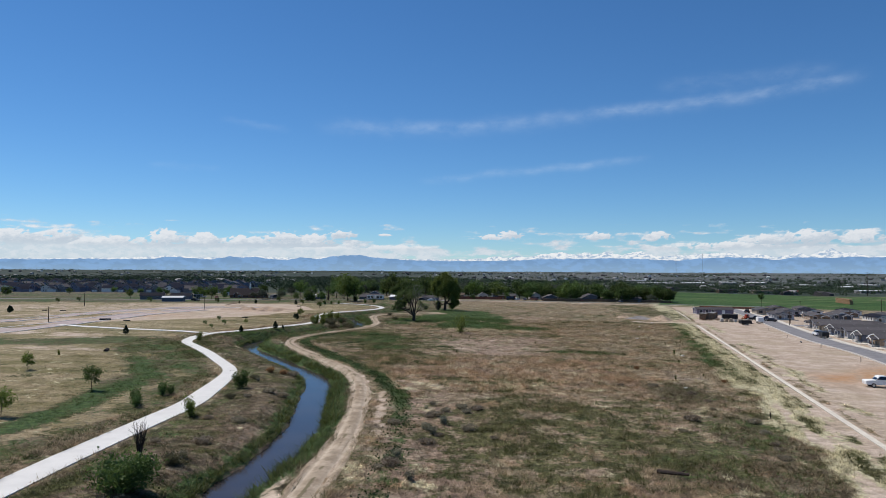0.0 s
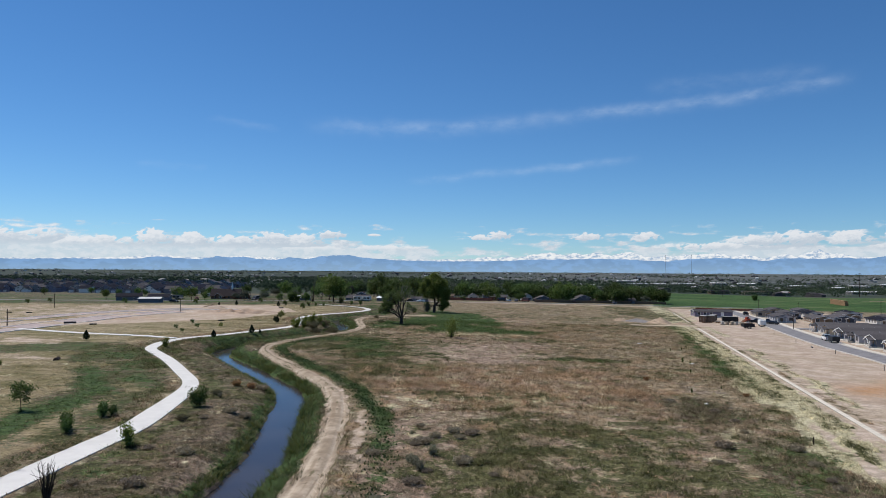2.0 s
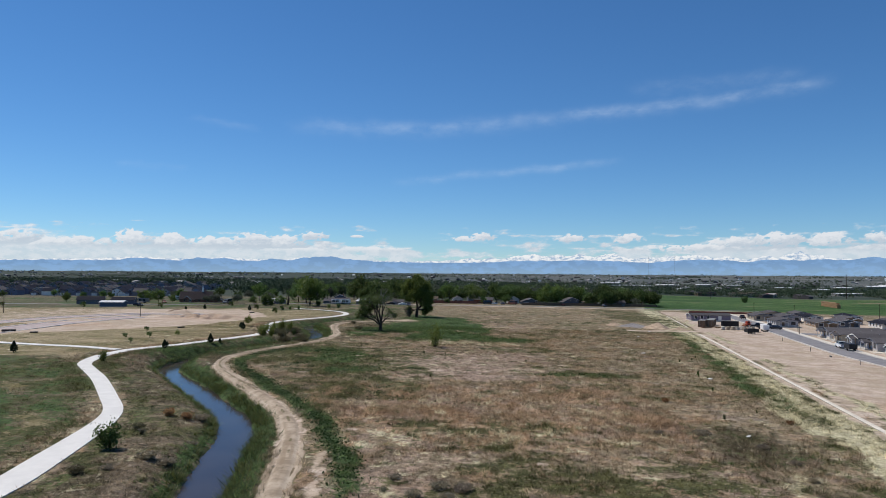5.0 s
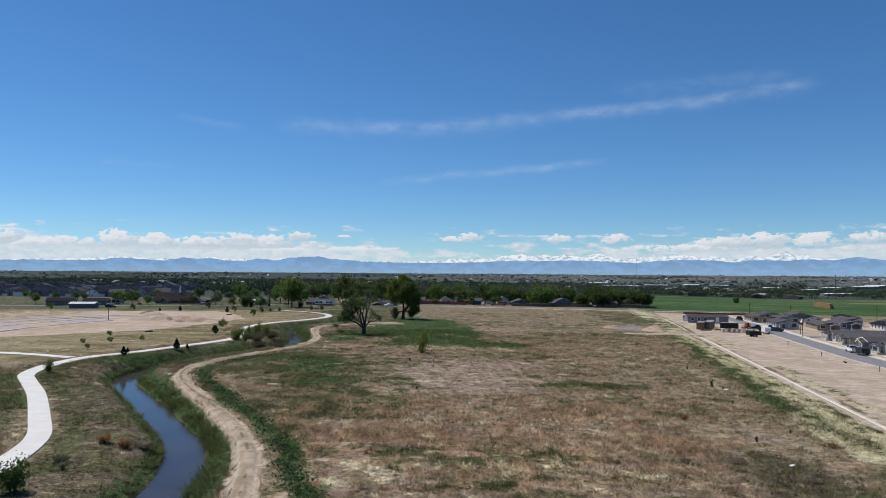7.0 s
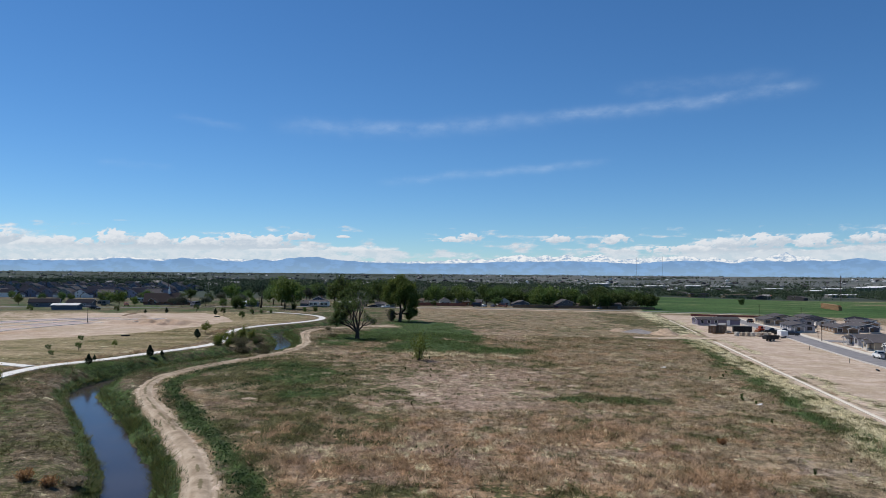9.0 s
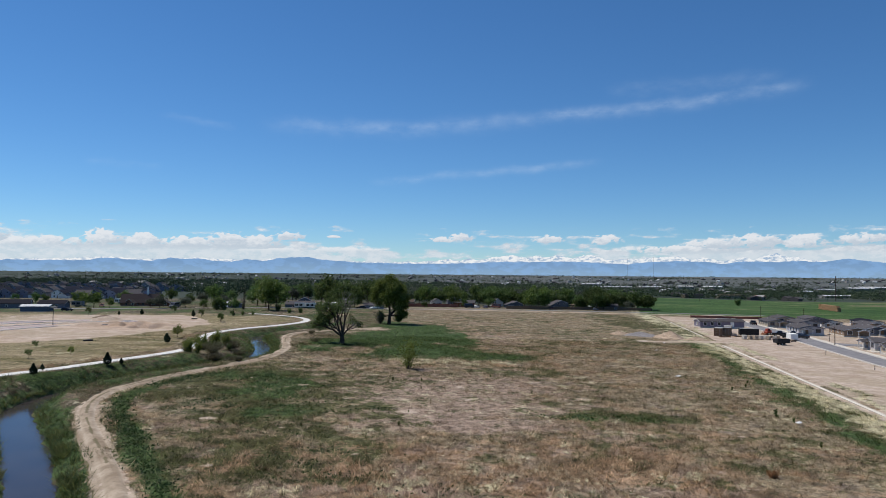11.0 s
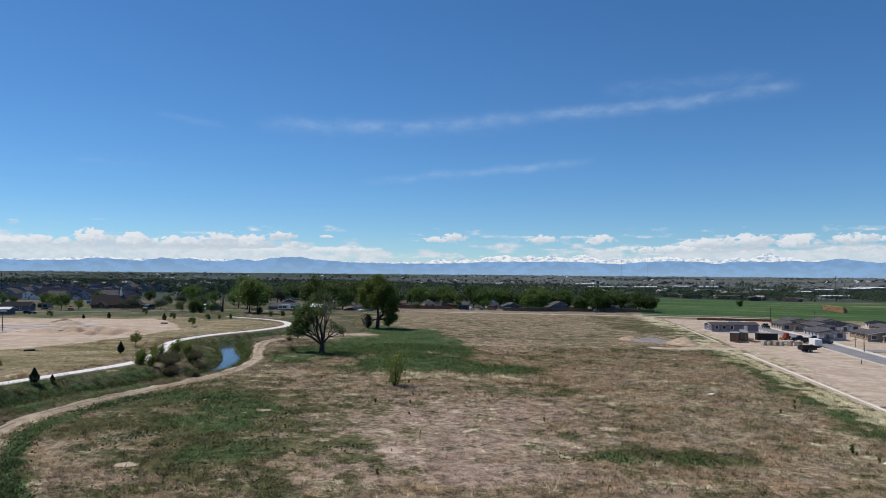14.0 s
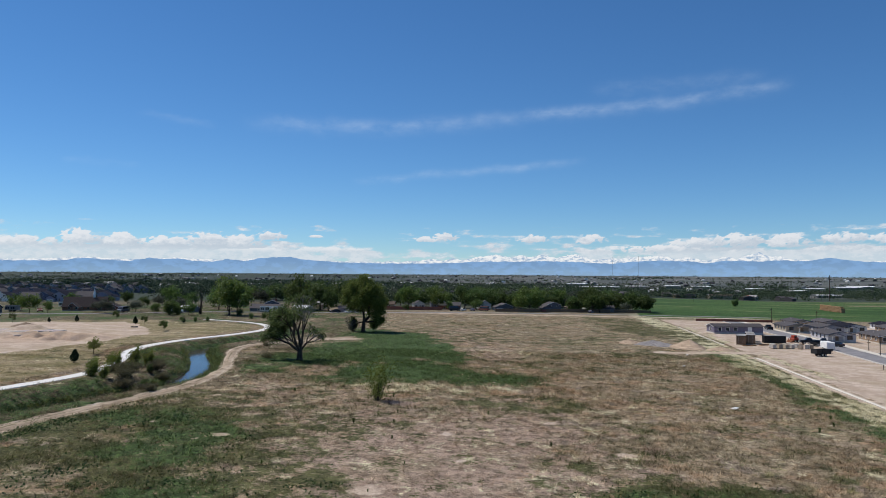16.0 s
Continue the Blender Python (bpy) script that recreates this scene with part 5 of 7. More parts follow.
def house(name, label, w, d, h, rise, wall, roof, group="", windows=(), door=None, garage=None, porch=None, wing=None, chimney=False, base=0.25, category="house", trim="white", smoke_pipe=False):
    """A gabled house; front wall on y = 0 looking along -y, the ridge running back along y."""
    t = thing(name, label, category, group)
    bm = bmesh.new()
    prism(bm, [(-w / 2, -0.3), (w / 2, -0.3), (w / 2, h), (0, h + rise), (-w / 2, h)], 0, d)
    part("wall", bm, wall, t)
    bm = bmesh.new()
    box(bm, -w / 2 - 0.05, -0.05, -0.4, w / 2 + 0.05, d + 0.05, base)
    part("foundation", bm, "curb", t)
    rf = part("roof", gable_roof(bmesh.new(), w, 0, d, h, rise), roof, t)
    for y in (-0.47, d + 0.43):
        k = rise / (w / 2)
        ex, ez = w / 2 + 0.47, h - 0.47 * k
        bm = prism(bmesh.new(), [(-ex, ez - 0.1), (0, h + rise - 0.1), (ex, ez - 0.1), (ex, ez + 0.12), (0, h + rise + 0.14), (-ex, ez + 0.12)], y, y + 0.05)
        part("fascia", bm, trim, rf)
    for x, y, z, ww, wh, face in windows:
        window_part(t, x, y, z, ww, wh, face, trim)
    if door:
        bm = bmesh.new()
        box(bm, door - 0.48, -0.06, base, door + 0.48, 0.02, base + 2.05, 0.02)
        dr = part("door", bm, "brown_wall", t)
        bm = bmesh.new()
        box(bm, door + 0.32, -0.1, base + 0.98, door + 0.38, -0.05, base + 1.06)
        part("handle", bm, "chrome", dr)
    if garage:
        bm = bmesh.new()
        gxx, gw = garage
        for k in range(4):
            box(bm, gxx - gw / 2, -0.06 - 0.01 * (k % 2), 0.06 + k * 0.53, gxx + gw / 2, 0.02, 0.56 + k * 0.53)
        part("garage_door", bm, "white_wall", t)
    if porch:
        px, pw, pd = porch
        bm = bmesh.new()
        box(bm, px - pw / 2, -pd, -0.3, px + pw / 2, -0.05, base, 0.02)
        part("porch_deck", bm, "curb", t)
        for sx in (-1, 1):
            bm = bmesh.new()
            box(bm, px + sx * (pw / 2 - 0.15) - 0.08, -pd + 0.05, base, px + sx * (pw / 2 - 0.15) + 0.08, -pd + 0.21, h - 0.35)
            part("post", bm, "white", t)
        bm = bmesh.new()
        k = 0.36 * pw / 2
        prism(bm, [(px - pw / 2 - 0.3, h - 0.45), (px, h - 0.35 + k), (px + pw / 2 + 0.3, h - 0.45), (px + pw / 2 + 0.3, h - 0.3), (px, h - 0.18 + k), (px - pw / 2 - 0.3, h - 0.3)], -pd - 0.25, 0.6)
        pr = part("porch_roof", bm, roof, t)
        bm = bmesh.new()
        prism(bm, [(px - pw / 2 - 0.1, h - 0.5), (px + pw / 2 + 0.1, h - 0.5), (px, h - 0.4 + k)], -pd - 0.1, -pd)
        part("porch_gable", bm, wall, pr)
        bm = bmesh.new()
        prism(bm, [(px - pw / 2 - 0.32, h - 0.55), (px, h - 0.43 + k), (px + pw / 2 + 0.32, h - 0.55), (px + pw / 2 + 0.32, h - 0.32), (px, h - 0.2 + k), (px - pw / 2 - 0.32, h - 0.32)], -pd - 0.31, -pd - 0.25)
        part("fascia", bm, trim, pr)
    if wing:
        wx, ww, wy0, wd, wh, wr = wing
        bm = bmesh.new()
        prism(bm, [(wx - ww / 2, -0.3), (wx + ww / 2, -0.3), (wx + ww / 2, wh), (wx, wh + wr), (wx - ww / 2, wh)], wy0, wy0 + wd)
        part("wing_wall", bm, wall, t)
        bm = gable_roof(bmesh.new(), ww, wy0, wy0 + wd, wh, wr)
        for v in bm.verts:
            v.co.x += wx
        wrf = part("wing_roof", bm, roof, t)
        bm = bmesh.new()
        for k in range(4):
            box(bm, wx - ww * 0.36, wy0 - 0.06 - 0.01 * (k % 2), 0.06 + k * 0.53, wx + ww * 0.36, wy0 + 0.02, 0.56 + k * 0.53)
        part("garage_door", bm, "white_wall", t)
    if chimney:
        bm = bmesh.new()
        box(bm, w * 0.2, d * 0.5, h, w * 0.2 + 0.8, d * 0.5 + 0.8, h + rise + 0.7, 0.03)
        part("chimney", bm, "brick", rf)
    if smoke_pipe:
        for px, py in ((w * 0.15, d * 0.4), (-w * 0.2, d * 0.65)):
            part("vent_pipe", rod(bmesh.new(), (px, py, h), (px, py, h + rise + 0.25), 0.06, 0.06, 6), "chrome", rf)
    return t


def side_row(w, d, z, n, ww=0.95, wh=1.25, faces=("-x", "+x")):
    out = []
    for f in faces:
        for k in range(n):
            out.append(((-w / 2 if f == "-x" else w / 2), d * (k + 0.7) / (n + 0.4), z, ww, wh, f))
    return out


def home(wall, roof, label, porch_side=1):
    w, d = 8.2, 17.0
    win = [(-2.3 * porch_side, 0, 1.75, 1.5, 1.4, "-y"), *side_row(w, d, 1.8, 4), (0, d, 1.7, 1.4, 1.2, "+y")]
    return house("manufactured_home", label, w, d, 2.75, 1.0, wall, roof, "homes of the new estate", win, 1.4 * porch_side, None, (1.6 * porch_side, 3.6, 1.9), base=0.55, smoke_pipe=True, trim="white" if wall in ("slate_wall", "ochre_wall") else "grey_wall")


HOMES = [home("slate_wall", "grey_roof", "slate-blue single-storey home with white porch gable", 1), home("pale_wall", "grey_roof", "pale grey single-storey home with dark shingle roof", -1),
         home("ochre_wall", "grey_roof", "brown single-storey home with grey shingle roof", 1), home("white_wall", "charcoal_roof", "white-walled single-storey home with dark roof", -1), home("tan_wall", "grey_roof", "tan single-storey home beside the new street", 1)]


def street_at(y):
    k = int(np.argmin(np.abs(STREET[:, 1] - y)))
    return STREET[k]


used = set()


def put_home(kind, x, y, turn):
    """First use places the model itself, later ones copies."""
    z = float(lie(np.array([x]), np.array([y]))[0])
    if kind not in used:
        used.add(kind)
        HOMES[kind].matrix_world = pose(x, y, z, 0, 0, turn) @ Matrix.Diagonal((1, 0.92, 0.88, 1))
        return HOMES[kind]
    m = pose(x, y, z, 0, 0, turn) @ Matrix.Diagonal((1, 0.92, 0.88, 1))
    ob = copy_thing(HOMES[kind], m)
    ob.matrix_basis = m
    return ob


row = ((158, 1), (171, 0), (184, 1), (197, 2), (210, 0), (222.5, 1), (237, 0), (250, 4), (263.5, 1))
for y, kind in row:
    s = street_at(y)
    put_home(kind, s[0] + 10.2, y - 1.0, -103.5)
for x, y, kind, turn in ((141, 313, 1, -14), (155, 309, 2, -14), (150, 352, 4, -14), (161, 349, 1, -14), (176, 358, 3, -14), (189, 349, 2, -14), (170, 320, 0, -14), (184, 313, 3, -14), (199, 332, 1, -14), (171, 384, 4, -14), (187, 388, 1, -14), (203, 372, 3, -14),
                         (152, 262, 4, 76), (150, 246, 1, 76), (147, 231, 3, 76), (144, 216, 1, 76), (141, 200, 4, 76), (138, 186, 0, 76), (181, 252, 1, -104), (178, 238, 2, -104), (175, 222, 3, -104), (171, 207, 1, -104), (214, 300, 4, 76), (219, 350, 1, -14)):
    put_home(kind, x, y, turn)


def slab(name, label, x0, y0, x1, y1, width, category="driveway"):
    """A flat concrete slab between two points."""
    a, b = Vector((x0, y0)), Vector((x1, y1))
    n = (b - a).normalized()
    p = Vector((n.y, -n.x)) * width / 2
    bm = bmesh.new()
    pts = [a - p, a + p, b + p, b - p]
    z = [float(lie(np.array([q.x]), np.array([q.y]))[0]) for q in pts]
    top = [bm.verts.new((q.x, q.y, h + 0.09)) for q, h in zip(pts, z)]
    low = [bm.verts.new((q.x, q.y, h - 0.2)) for q, h in zip(pts, z)]
    bm.faces.new(top[::-1])
    for k in range(4):
        bm.faces.new((top[k], top[(k + 1) % 4], low[(k + 1) % 4], low[k]))
    return tagged(part(name, bm, "pan"), label, category, kind="structure")


for y, _ in row:
    s = street_at(y)
    slab("driveway", "pale concrete driveway beside a home", s[0] + 6.6, y - 6.8, s[0] + 19, y - 9.9, 4.8)
slab("road", "asphalt side street between the homes", 119, 279, 205, 258, 8.5, "street").data.materials[0] = M["asphalt"]

# the home on open ground near the yard
office = house("manufactured_home", "grey-lilac unsold home with white-framed windows on bare dirt", 7.6, 17.5, 2.9, 0.95, "lilac_wall", "grey_roof", "", [*side_row(7.6, 9.5, 1.9, 3, 1.1, 1.4, ("+x",)), (0, 0, 1.8, 1.2, 1.2, "-y")], None, None, None, base=0.5, smoke_pipe=True)
z0 = at(119, 340)
office.matrix_world = pose(111.6, 340.4, z0 + 0.15, 0, 0, -93) @ Matrix.Diagonal((0.9, 0.96, 0.82, 1))
bm = bmesh.new()
box(bm, 3.78, 12.0, 0.4, 3.86, 13.4, 2.75, 0.01)
part("door", bm, "white", office, "white double door")

# ---- older houses along the lane and the dark roofs beyond ----
W2 = [(-2.6, 0, 1.7, 1.4, 1.2, "-y"), (2.6, 0, 4.3, 1.2, 1.2, "-y"), (-2.6, 0, 4.3, 1.2, 1.2, "-y")]
def one(wall, roof, label, w=12, d=10, h=2.9, rise=2.2, **kw):
    kw.setdefault("windows", [(-w * 0.28, 0, 1.7, 1.7, 1.2, "-y"), (w * 0.30, 0, 1.7, 1.3, 1.2, "-y"), *side_row(w, d, 1.7, 2)])
    kw.setdefault("door", 0.6)
    return house("house", label, w, d, h, rise, wall, roof, "older houses along the lane", **kw)


def set_down(ob, x, y, turn):
    ob.matrix_world = pose(x, y, at(x, y) - 0.05, 0, 0, turn) @ Matrix.Diagonal((0.72, 0.72, 0.64, 1))
    return ob


set_down(one("blue_wall", "grey_roof", "small grey-blue upper gable of a house behind campers", 8, 9, 5.0, 2.0, windows=[(0, 0, 4.6, 1.1, 1.0, "-y")], chimney=True), -48.5, 403, 6)
set_down(one("blue_wall", "grey_roof", "low grey-blue house under spreading trees", 11, 17, 2.7, 2.2), -43.5, 398, 88)
set_down(one("slate_wall", "metal_roof", "dark shed with a bright metal roof", 8, 9, 3.0, 1.4, windows=(), door=None), -32.5, 399, 70)
set_down(one("slate_wall", "metal_roof", "dark barn with a white metal roof among trees", 8, 8, 2.6, 1.2, windows=(), door=None), -74, 381, 62)
set_down(one("tan_wall", "light_roof", "tan house with a pale shingle roof", 10, 12, 3.2, 1.8), -29, 436, 88)
set_down(one("grey_wall", "grey_roof", "low grey house with a covered yard", 8, 13, 2.8, 1.4), -12, 411, 92)
set_down(one("tan_wall", "brown_roof", "tan bungalow with a shallow grey roof", 11, 11, 3, 1.9), 3, 462, 84)
set_down(one("white_wall", "grey_roof", "small white gabled house behind a red fence", 8, 12, 3.4, 2.6), 15.5, 464, 4)
set_down(one("red_wall", "grey_roof", "red-brown brick house with grey roof", 10, 15, 3.6, 2.2, chimney=True), 36, 459, 80)
set_down(one("slate_wall", "grey_roof", "dark blue-grey house with a wide garage", 11, 11, 4.6, 2.4, windows=W2, wing=(5.5, 6, -2, 8, 2.9, 1.5)), 26, 472, 3)
set_down(one("white_wall", "light_roof", "white house with a steep pale roof", 9, 10, 3.8, 3.0), 51, 478, 8)
set_down(one("blue_wall", "grey_roof", "blue-grey house with a white gable", 10, 12, 3.4, 2.4, wing=(-5, 7, -3, 9, 2.8, 1.6)), 60, 464, 5)
set_down(one("slate_wall", "grey_roof", "dark two-storey house with stepped gables", 11, 12, 5.0, 2.4, windows=W2, wing=(-6, 7, -3, 9, 3.0, 1.8)), 87, 472, 5)
set_down(one("brown_wall", "brown_roof", "brown house half hidden by trees", 10, 10, 3.0, 2.2), 101, 482, 8)
set_down(one("sage_wall", "light_roof", "pale blue-green house at the end of the drive", 9, 10, 4.6, 2.2, windows=W2), 112.5, 491, 0)
set_down(one("grey_wall", "grey_roof", "grey house beside the green field", 8, 12, 3.2, 2.2), 122, 482, 88)
set_down(one("slate_wall", "charcoal_roof", "long dark house behind the canal lot", 12, 16, 3.2, 2.2), -166, 366, -70)
set_down(one("slate_wall", "charcoal_roof", "long dark house wing with a low roof", 10, 14, 3.0, 2.0), -151, 369, -80)
shed = set_down(house("shed", "blue-grey metal shed with a white roof", 8, 13.5, 3.0, 1.0, "blue_wall", "metal_roof", windows=(), door=None, garage=(0, 3.2), category="shed"), -145, 344.5, -82)

# church: brick nave, side wing, white steeple
church = house("church", "brown brick church with a steep roof and white steeple", 11, 19, 2.1, 4.4, "brick", "umber_roof", windows=[*side_row(11, 19, 1.3, 4, 1.0, 1.1)], door=0.5, category="church", trim="tan_wall")
church.matrix_world = pose(-127.5, 393, at(-127.5, 393), 0, 0, -80) @ Matrix.Diagonal((0.8, 0.8, 0.8, 1))
bm = bmesh.new()
box(bm, -0.55, 12.6, 5.9, 0.55, 13.7, 8.0, 0.05)
st = part("steeple", bm, "white", church)
bm = bmesh.new()
rod(bm, (0, 13.15, 8.0), (0, 13.15, 11.2), 0.6, 0.04, 8)
part("spire", bm, "white", st)
set_down(one("brick", "umber_roof", "low brick parish hall beside the church", 12, 13, 2.3, 2.9), -110.5, 390, 12)
set_down(one("brick", "umber_roof", "brick vestry wing with a steep gable", 8, 8, 2.2, 2.6), -123, 389, -20)

# rows of dark two-storey houses
rng = np.random.RandomState(8)
ROWS = []
for k, (wall, roof, lab) in enumerate((("estate_dusk", "estate_roof", "dark two-storey house in a dense row"), ("estate_wall", "estate_roof", "slate-coloured two-storey house in a dense row"), ("estate_dusk", "blue_roof", "dark blue two-storey house with garage wing"), ("grey_wall", "grey_roof", "grey two-storey house with faded black roof"))):
    ROWS.append(house("house", lab, 11, 13, 4.6, 2.6, wall, roof, "dark-roofed estate houses", W2, 0.2, None, None, (-6.0, 7, -2.5, 9, 2.9, 1.8), trim="pale_wall" if k < 3 else "white"))
white_rows = house("house", "white-walled two-storey house in a dense row", 11, 12, 4.4, 2.6, "white_wall", "estate_roof", "dark-roofed estate houses", W2, 0.2, None, None, (6.0, 7, -2.5, 9, 2.9, 1.8))
first = set()
for j, yy in enumerate((478, 500, 528, 560, 600, 648, 706, 780)):
    run = -0.66 * yy - 16
    while run < -0.385 * (yy - 101) + 4 + 26 * (j > 4):
        x, y = run + rng.uniform(-1, 1), yy + rng.uniform(-2.5, 2.5) - 0.03 * (run + 250)
        run += rng.uniform(8.8, 10.4) * (1 + 0.05 * j)
        if rng.uniform() < 0.05:
            continue
        src = white_rows if (j == 0 and rng.uniform() < 0.3) else ROWS[rng.randint(0, 4)]
        m = pose(x, y, at(x, y), 0, 0, (0 if j % 2 == 0 else 180) + rng.choice([0, 0, 0, 90]) + rng.uniform(-5, 5)) @ Matrix.Diagonal((0.62, 0.64, rng.uniform(0.62, 0.76), 1))
        if src.name in first:
            copy_thing(src, m).matrix_basis = m
        else:
            first.add(src.name)
            src.matrix_world = m

# far sheds and halls with pale roofs
def hall(label, x, y, w, d, h, roof="metal_roof", wall="light_roof", turn=0.0):
    t = house("warehouse", label, d, w, h, h * 0.22, wall, roof, "pale halls beyond the fields", (), None, None, base=0.1, category="warehouse")
    t.matrix_world = pose(x - w / 2, y, at(x, y), 0, 0, turn - 90)
    return t


for x, y, w, h in ((646, 1330, 45, 6), (565, 985, 52, 6), (495, 1120, 24, 5), (536, 1430, 40, 10), (470, 1440, 60, 8), (600, 1450, 50, 8), (394, 1430, 100, 6), (300, 1400, 50, 5), (200, 1310, 70, 5), (130, 1500, 60, 8), (860, 1390, 70, 9), (740, 1300, 45, 8), (640, 1180, 40, 7), (-61, 985, 18, 7), (-40, 990, 12, 6), (-150, 900, 16, 6), (960, 1500, 80, 9), (420, 1700, 60, 9), (30, 1700, 60, 9), (-420, 980, 26, 7), (-250, 1700, 40, 8)):
    hall("long hall with a pale metal roof far across the plain", x, y, w * 0.75, 16, min(h, 10) * 0.55)
hall("red-roofed farm shed at the field edge", 420, 905, 14, 10, 4, "red", "tan_wall")
hall("low brown farm shed beyond the green field", 380, 900, 26, 12, 4, "brown_roof", "tan_wall")
hall("low dark farm shed beyond the green field", 330, 885, 22, 12, 4, "charcoal_roof", "brown_wall")


# ---- vehicles and yard things ----
def wheel(parent, x, y, r, wid=0.24):
    bm = bmesh.new()
    s = 1 if y > 0 else -1
    rod(bm, (x, y - s * wid, r), (x, y, r), r, r, 14)
    tyre = part("wheel", bm, "rubber", parent)
    bm = bmesh.new()
    rod(bm, (x, y - s * 0.02, r), (x, y + s * 0.02, r), r * 0.6, r * 0.55, 10)
    part("rim", bm, "chrome", tyre)


def sweep(bm, outline, half, inset=0.0):
    """A side outline (x-z), as wide as 2 * half; the top drawn in a little."""
    zs = [z for _, z in outline]
    lo, hi = min(zs), max(zs)
    a = [bm.verts.new((x, -half + inset * (z - lo) / (hi - lo), z)) for x, z in outline]
    b = [bm.verts.new((x, half - inset * (z - lo) / (hi - lo), z)) for x, z in outline]
    bm.faces.new(a)
    bm.faces.new(b[::-1])
    n = len(a)
    for i in range(n):
        bm.faces.new((a[(i + 1) % n], a[i], b[i], b[(i + 1) % n]))
    return bm


def car(name, label, paint, kind="car", category="car"):
    """Front towards +x."""
    t = thing(name, label, category)
    if kind == "pickup":
        low = [(-2.7, 0.5), (2.75, 0.5), (2.8, 1.0), (2.6, 1.15), (1.35, 1.2), (-0.55, 1.2), (-2.7, 1.2)]
        top = [(-0.5, 1.2), (1.3, 1.2), (0.75, 1.88), (-0.3, 1.9)]
        L, W = 2.7, 0.98
    elif kind == "van":
        low = [(-2.8, 0.45), (2.8, 0.45), (2.85, 1.0), (2.3, 1.25), (-2.8, 1.25)]
        top = [(-2.8, 1.25), (2.25, 1.25), (1.5, 2.3), (-2.7, 2.35)]
        L, W = 2.8, 1.0
    else:
        low = [(-2.25, 0.35), (2.25, 0.35), (2.3, 0.75), (1.2, 0.95), (-2.2, 1.0), (-2.3, 0.7)]
        top = [(-1.75, 0.97), (1.1, 0.93), (0.4, 1.45), (-1.1, 1.48)]
        L, W = 2.2, 0.9
    body = part("body", sweep(bmesh.new(), low, W, 0.03), paint, t)
    part("cabin", sweep(bmesh.new(), top, W - 0.02, 0.16), paint, t)
    mx, mz = sum(p[0] for p in top) / len(top), sum(p[1] for p in top) / len(top)
    glass = [((x - mx) * 0.88 + mx, (z - mz) * 0.72 + mz + 0.02) for x, z in top]
    part("window", sweep(bmesh.new(), glass, W + 0.005, 0.12), "glass", t)
    fr = [((x - mx) * 1.02 + mx, (z - mz) * 0.75 + mz) for x, z in top]
    part("windscreen", sweep(bmesh.new(), fr, W - 0.2, 0.1), "glass", t)
    if kind == "pickup":
        bm = bmesh.new()
        box(bm, -2.6, -W + 0.1, 1.1, -0.7, W - 0.1, 1.215)
        part("bed_liner", bm, "black", t)
    for x in (-0.6 * L, 0.62 * L):
        for y in (-W, W):
            wheel(t, x, y + (0.02 if y > 0 else -0.02), 0.37 if kind != "car" else 0.32)
    for y in (-W + 0.25, W - 0.25):
        bm = bmesh.new()
        box(bm, low[1][0] - 0.06, y - 0.16, 0.72, low[1][0] + 0.06, y + 0.16, 0.9, 0.02)
        part("headlight", bm, "white", t)
        bm = bmesh.new()
        box(bm, low[0][0] - 0.04, y - 0.1, 0.75, low[0][0] + 0.04, y + 0.1, 0.98, 0.02)
        part("tail_light", bm, "red", t)
    return t


def trailer(name, label, paint, l, w, h, kind="box", category="trailer"):
    """A towed trailer on two axles with a drawbar towards +x."""
    t = thing(name, label, category)
    bm = bmesh.new()
    if kind == "box":
        box(bm, -l / 2, -w / 2, 0.55, l / 2, w / 2, h, 0.08)
        part("body", bm, paint, t)
        bm = bmesh.new()
        box(bm, -l / 2 - 0.03, -w / 2 + 0.12, 0.65, -l / 2 + 0.02, w / 2 - 0.12, h - 0.15)
        part("rear_door", bm, paint, t)
    else:
        for a in ((-l / 2, -w / 2, l / 2, -w / 2 + 0.06), (-l / 2, w / 2 - 0.06, l / 2, w / 2), (-l / 2, -w / 2, -l / 2 + 0.06, w / 2), (l / 2 - 0.06, -w / 2, l / 2, w / 2)):
            part("side_wall", box(bmesh.new(), a[0], a[1], 0.8, a[2], a[3], h), paint, t)
        box(bm, -l / 2, -w / 2, 0.65, l / 2, w / 2, 0.8)
        for k in range(6):
            xx = -l / 2 + 0.1 + k * (l - 0.2) / 5
            for y in (-w / 2 - 0.06, w / 2):
                part("rib", box(bmesh.new(), xx - 0.05, y, 0.7, xx + 0.05, y + 0.06, h), paint, t)
        part("floor", bm, paint, t)
    if kind == "camper":
        for x in (-l * 0.3, 0.1 * l):
            window_part(t, x, -w / 2, h * 0.62, 1.1, 0.7, "-y", "black")
    bm = bmesh.new()
    box(bm, l / 2 - 0.1, -0.08, 0.5, l / 2 + 1.3, 0.08, 0.62)
    part("drawbar", bm, "black", t)
    for x in (-0.45, 0.45):
        for y in (-w / 2 - 0.05, w / 2 + 0.05):
            wheel(t, x, y, 0.36)
    return t


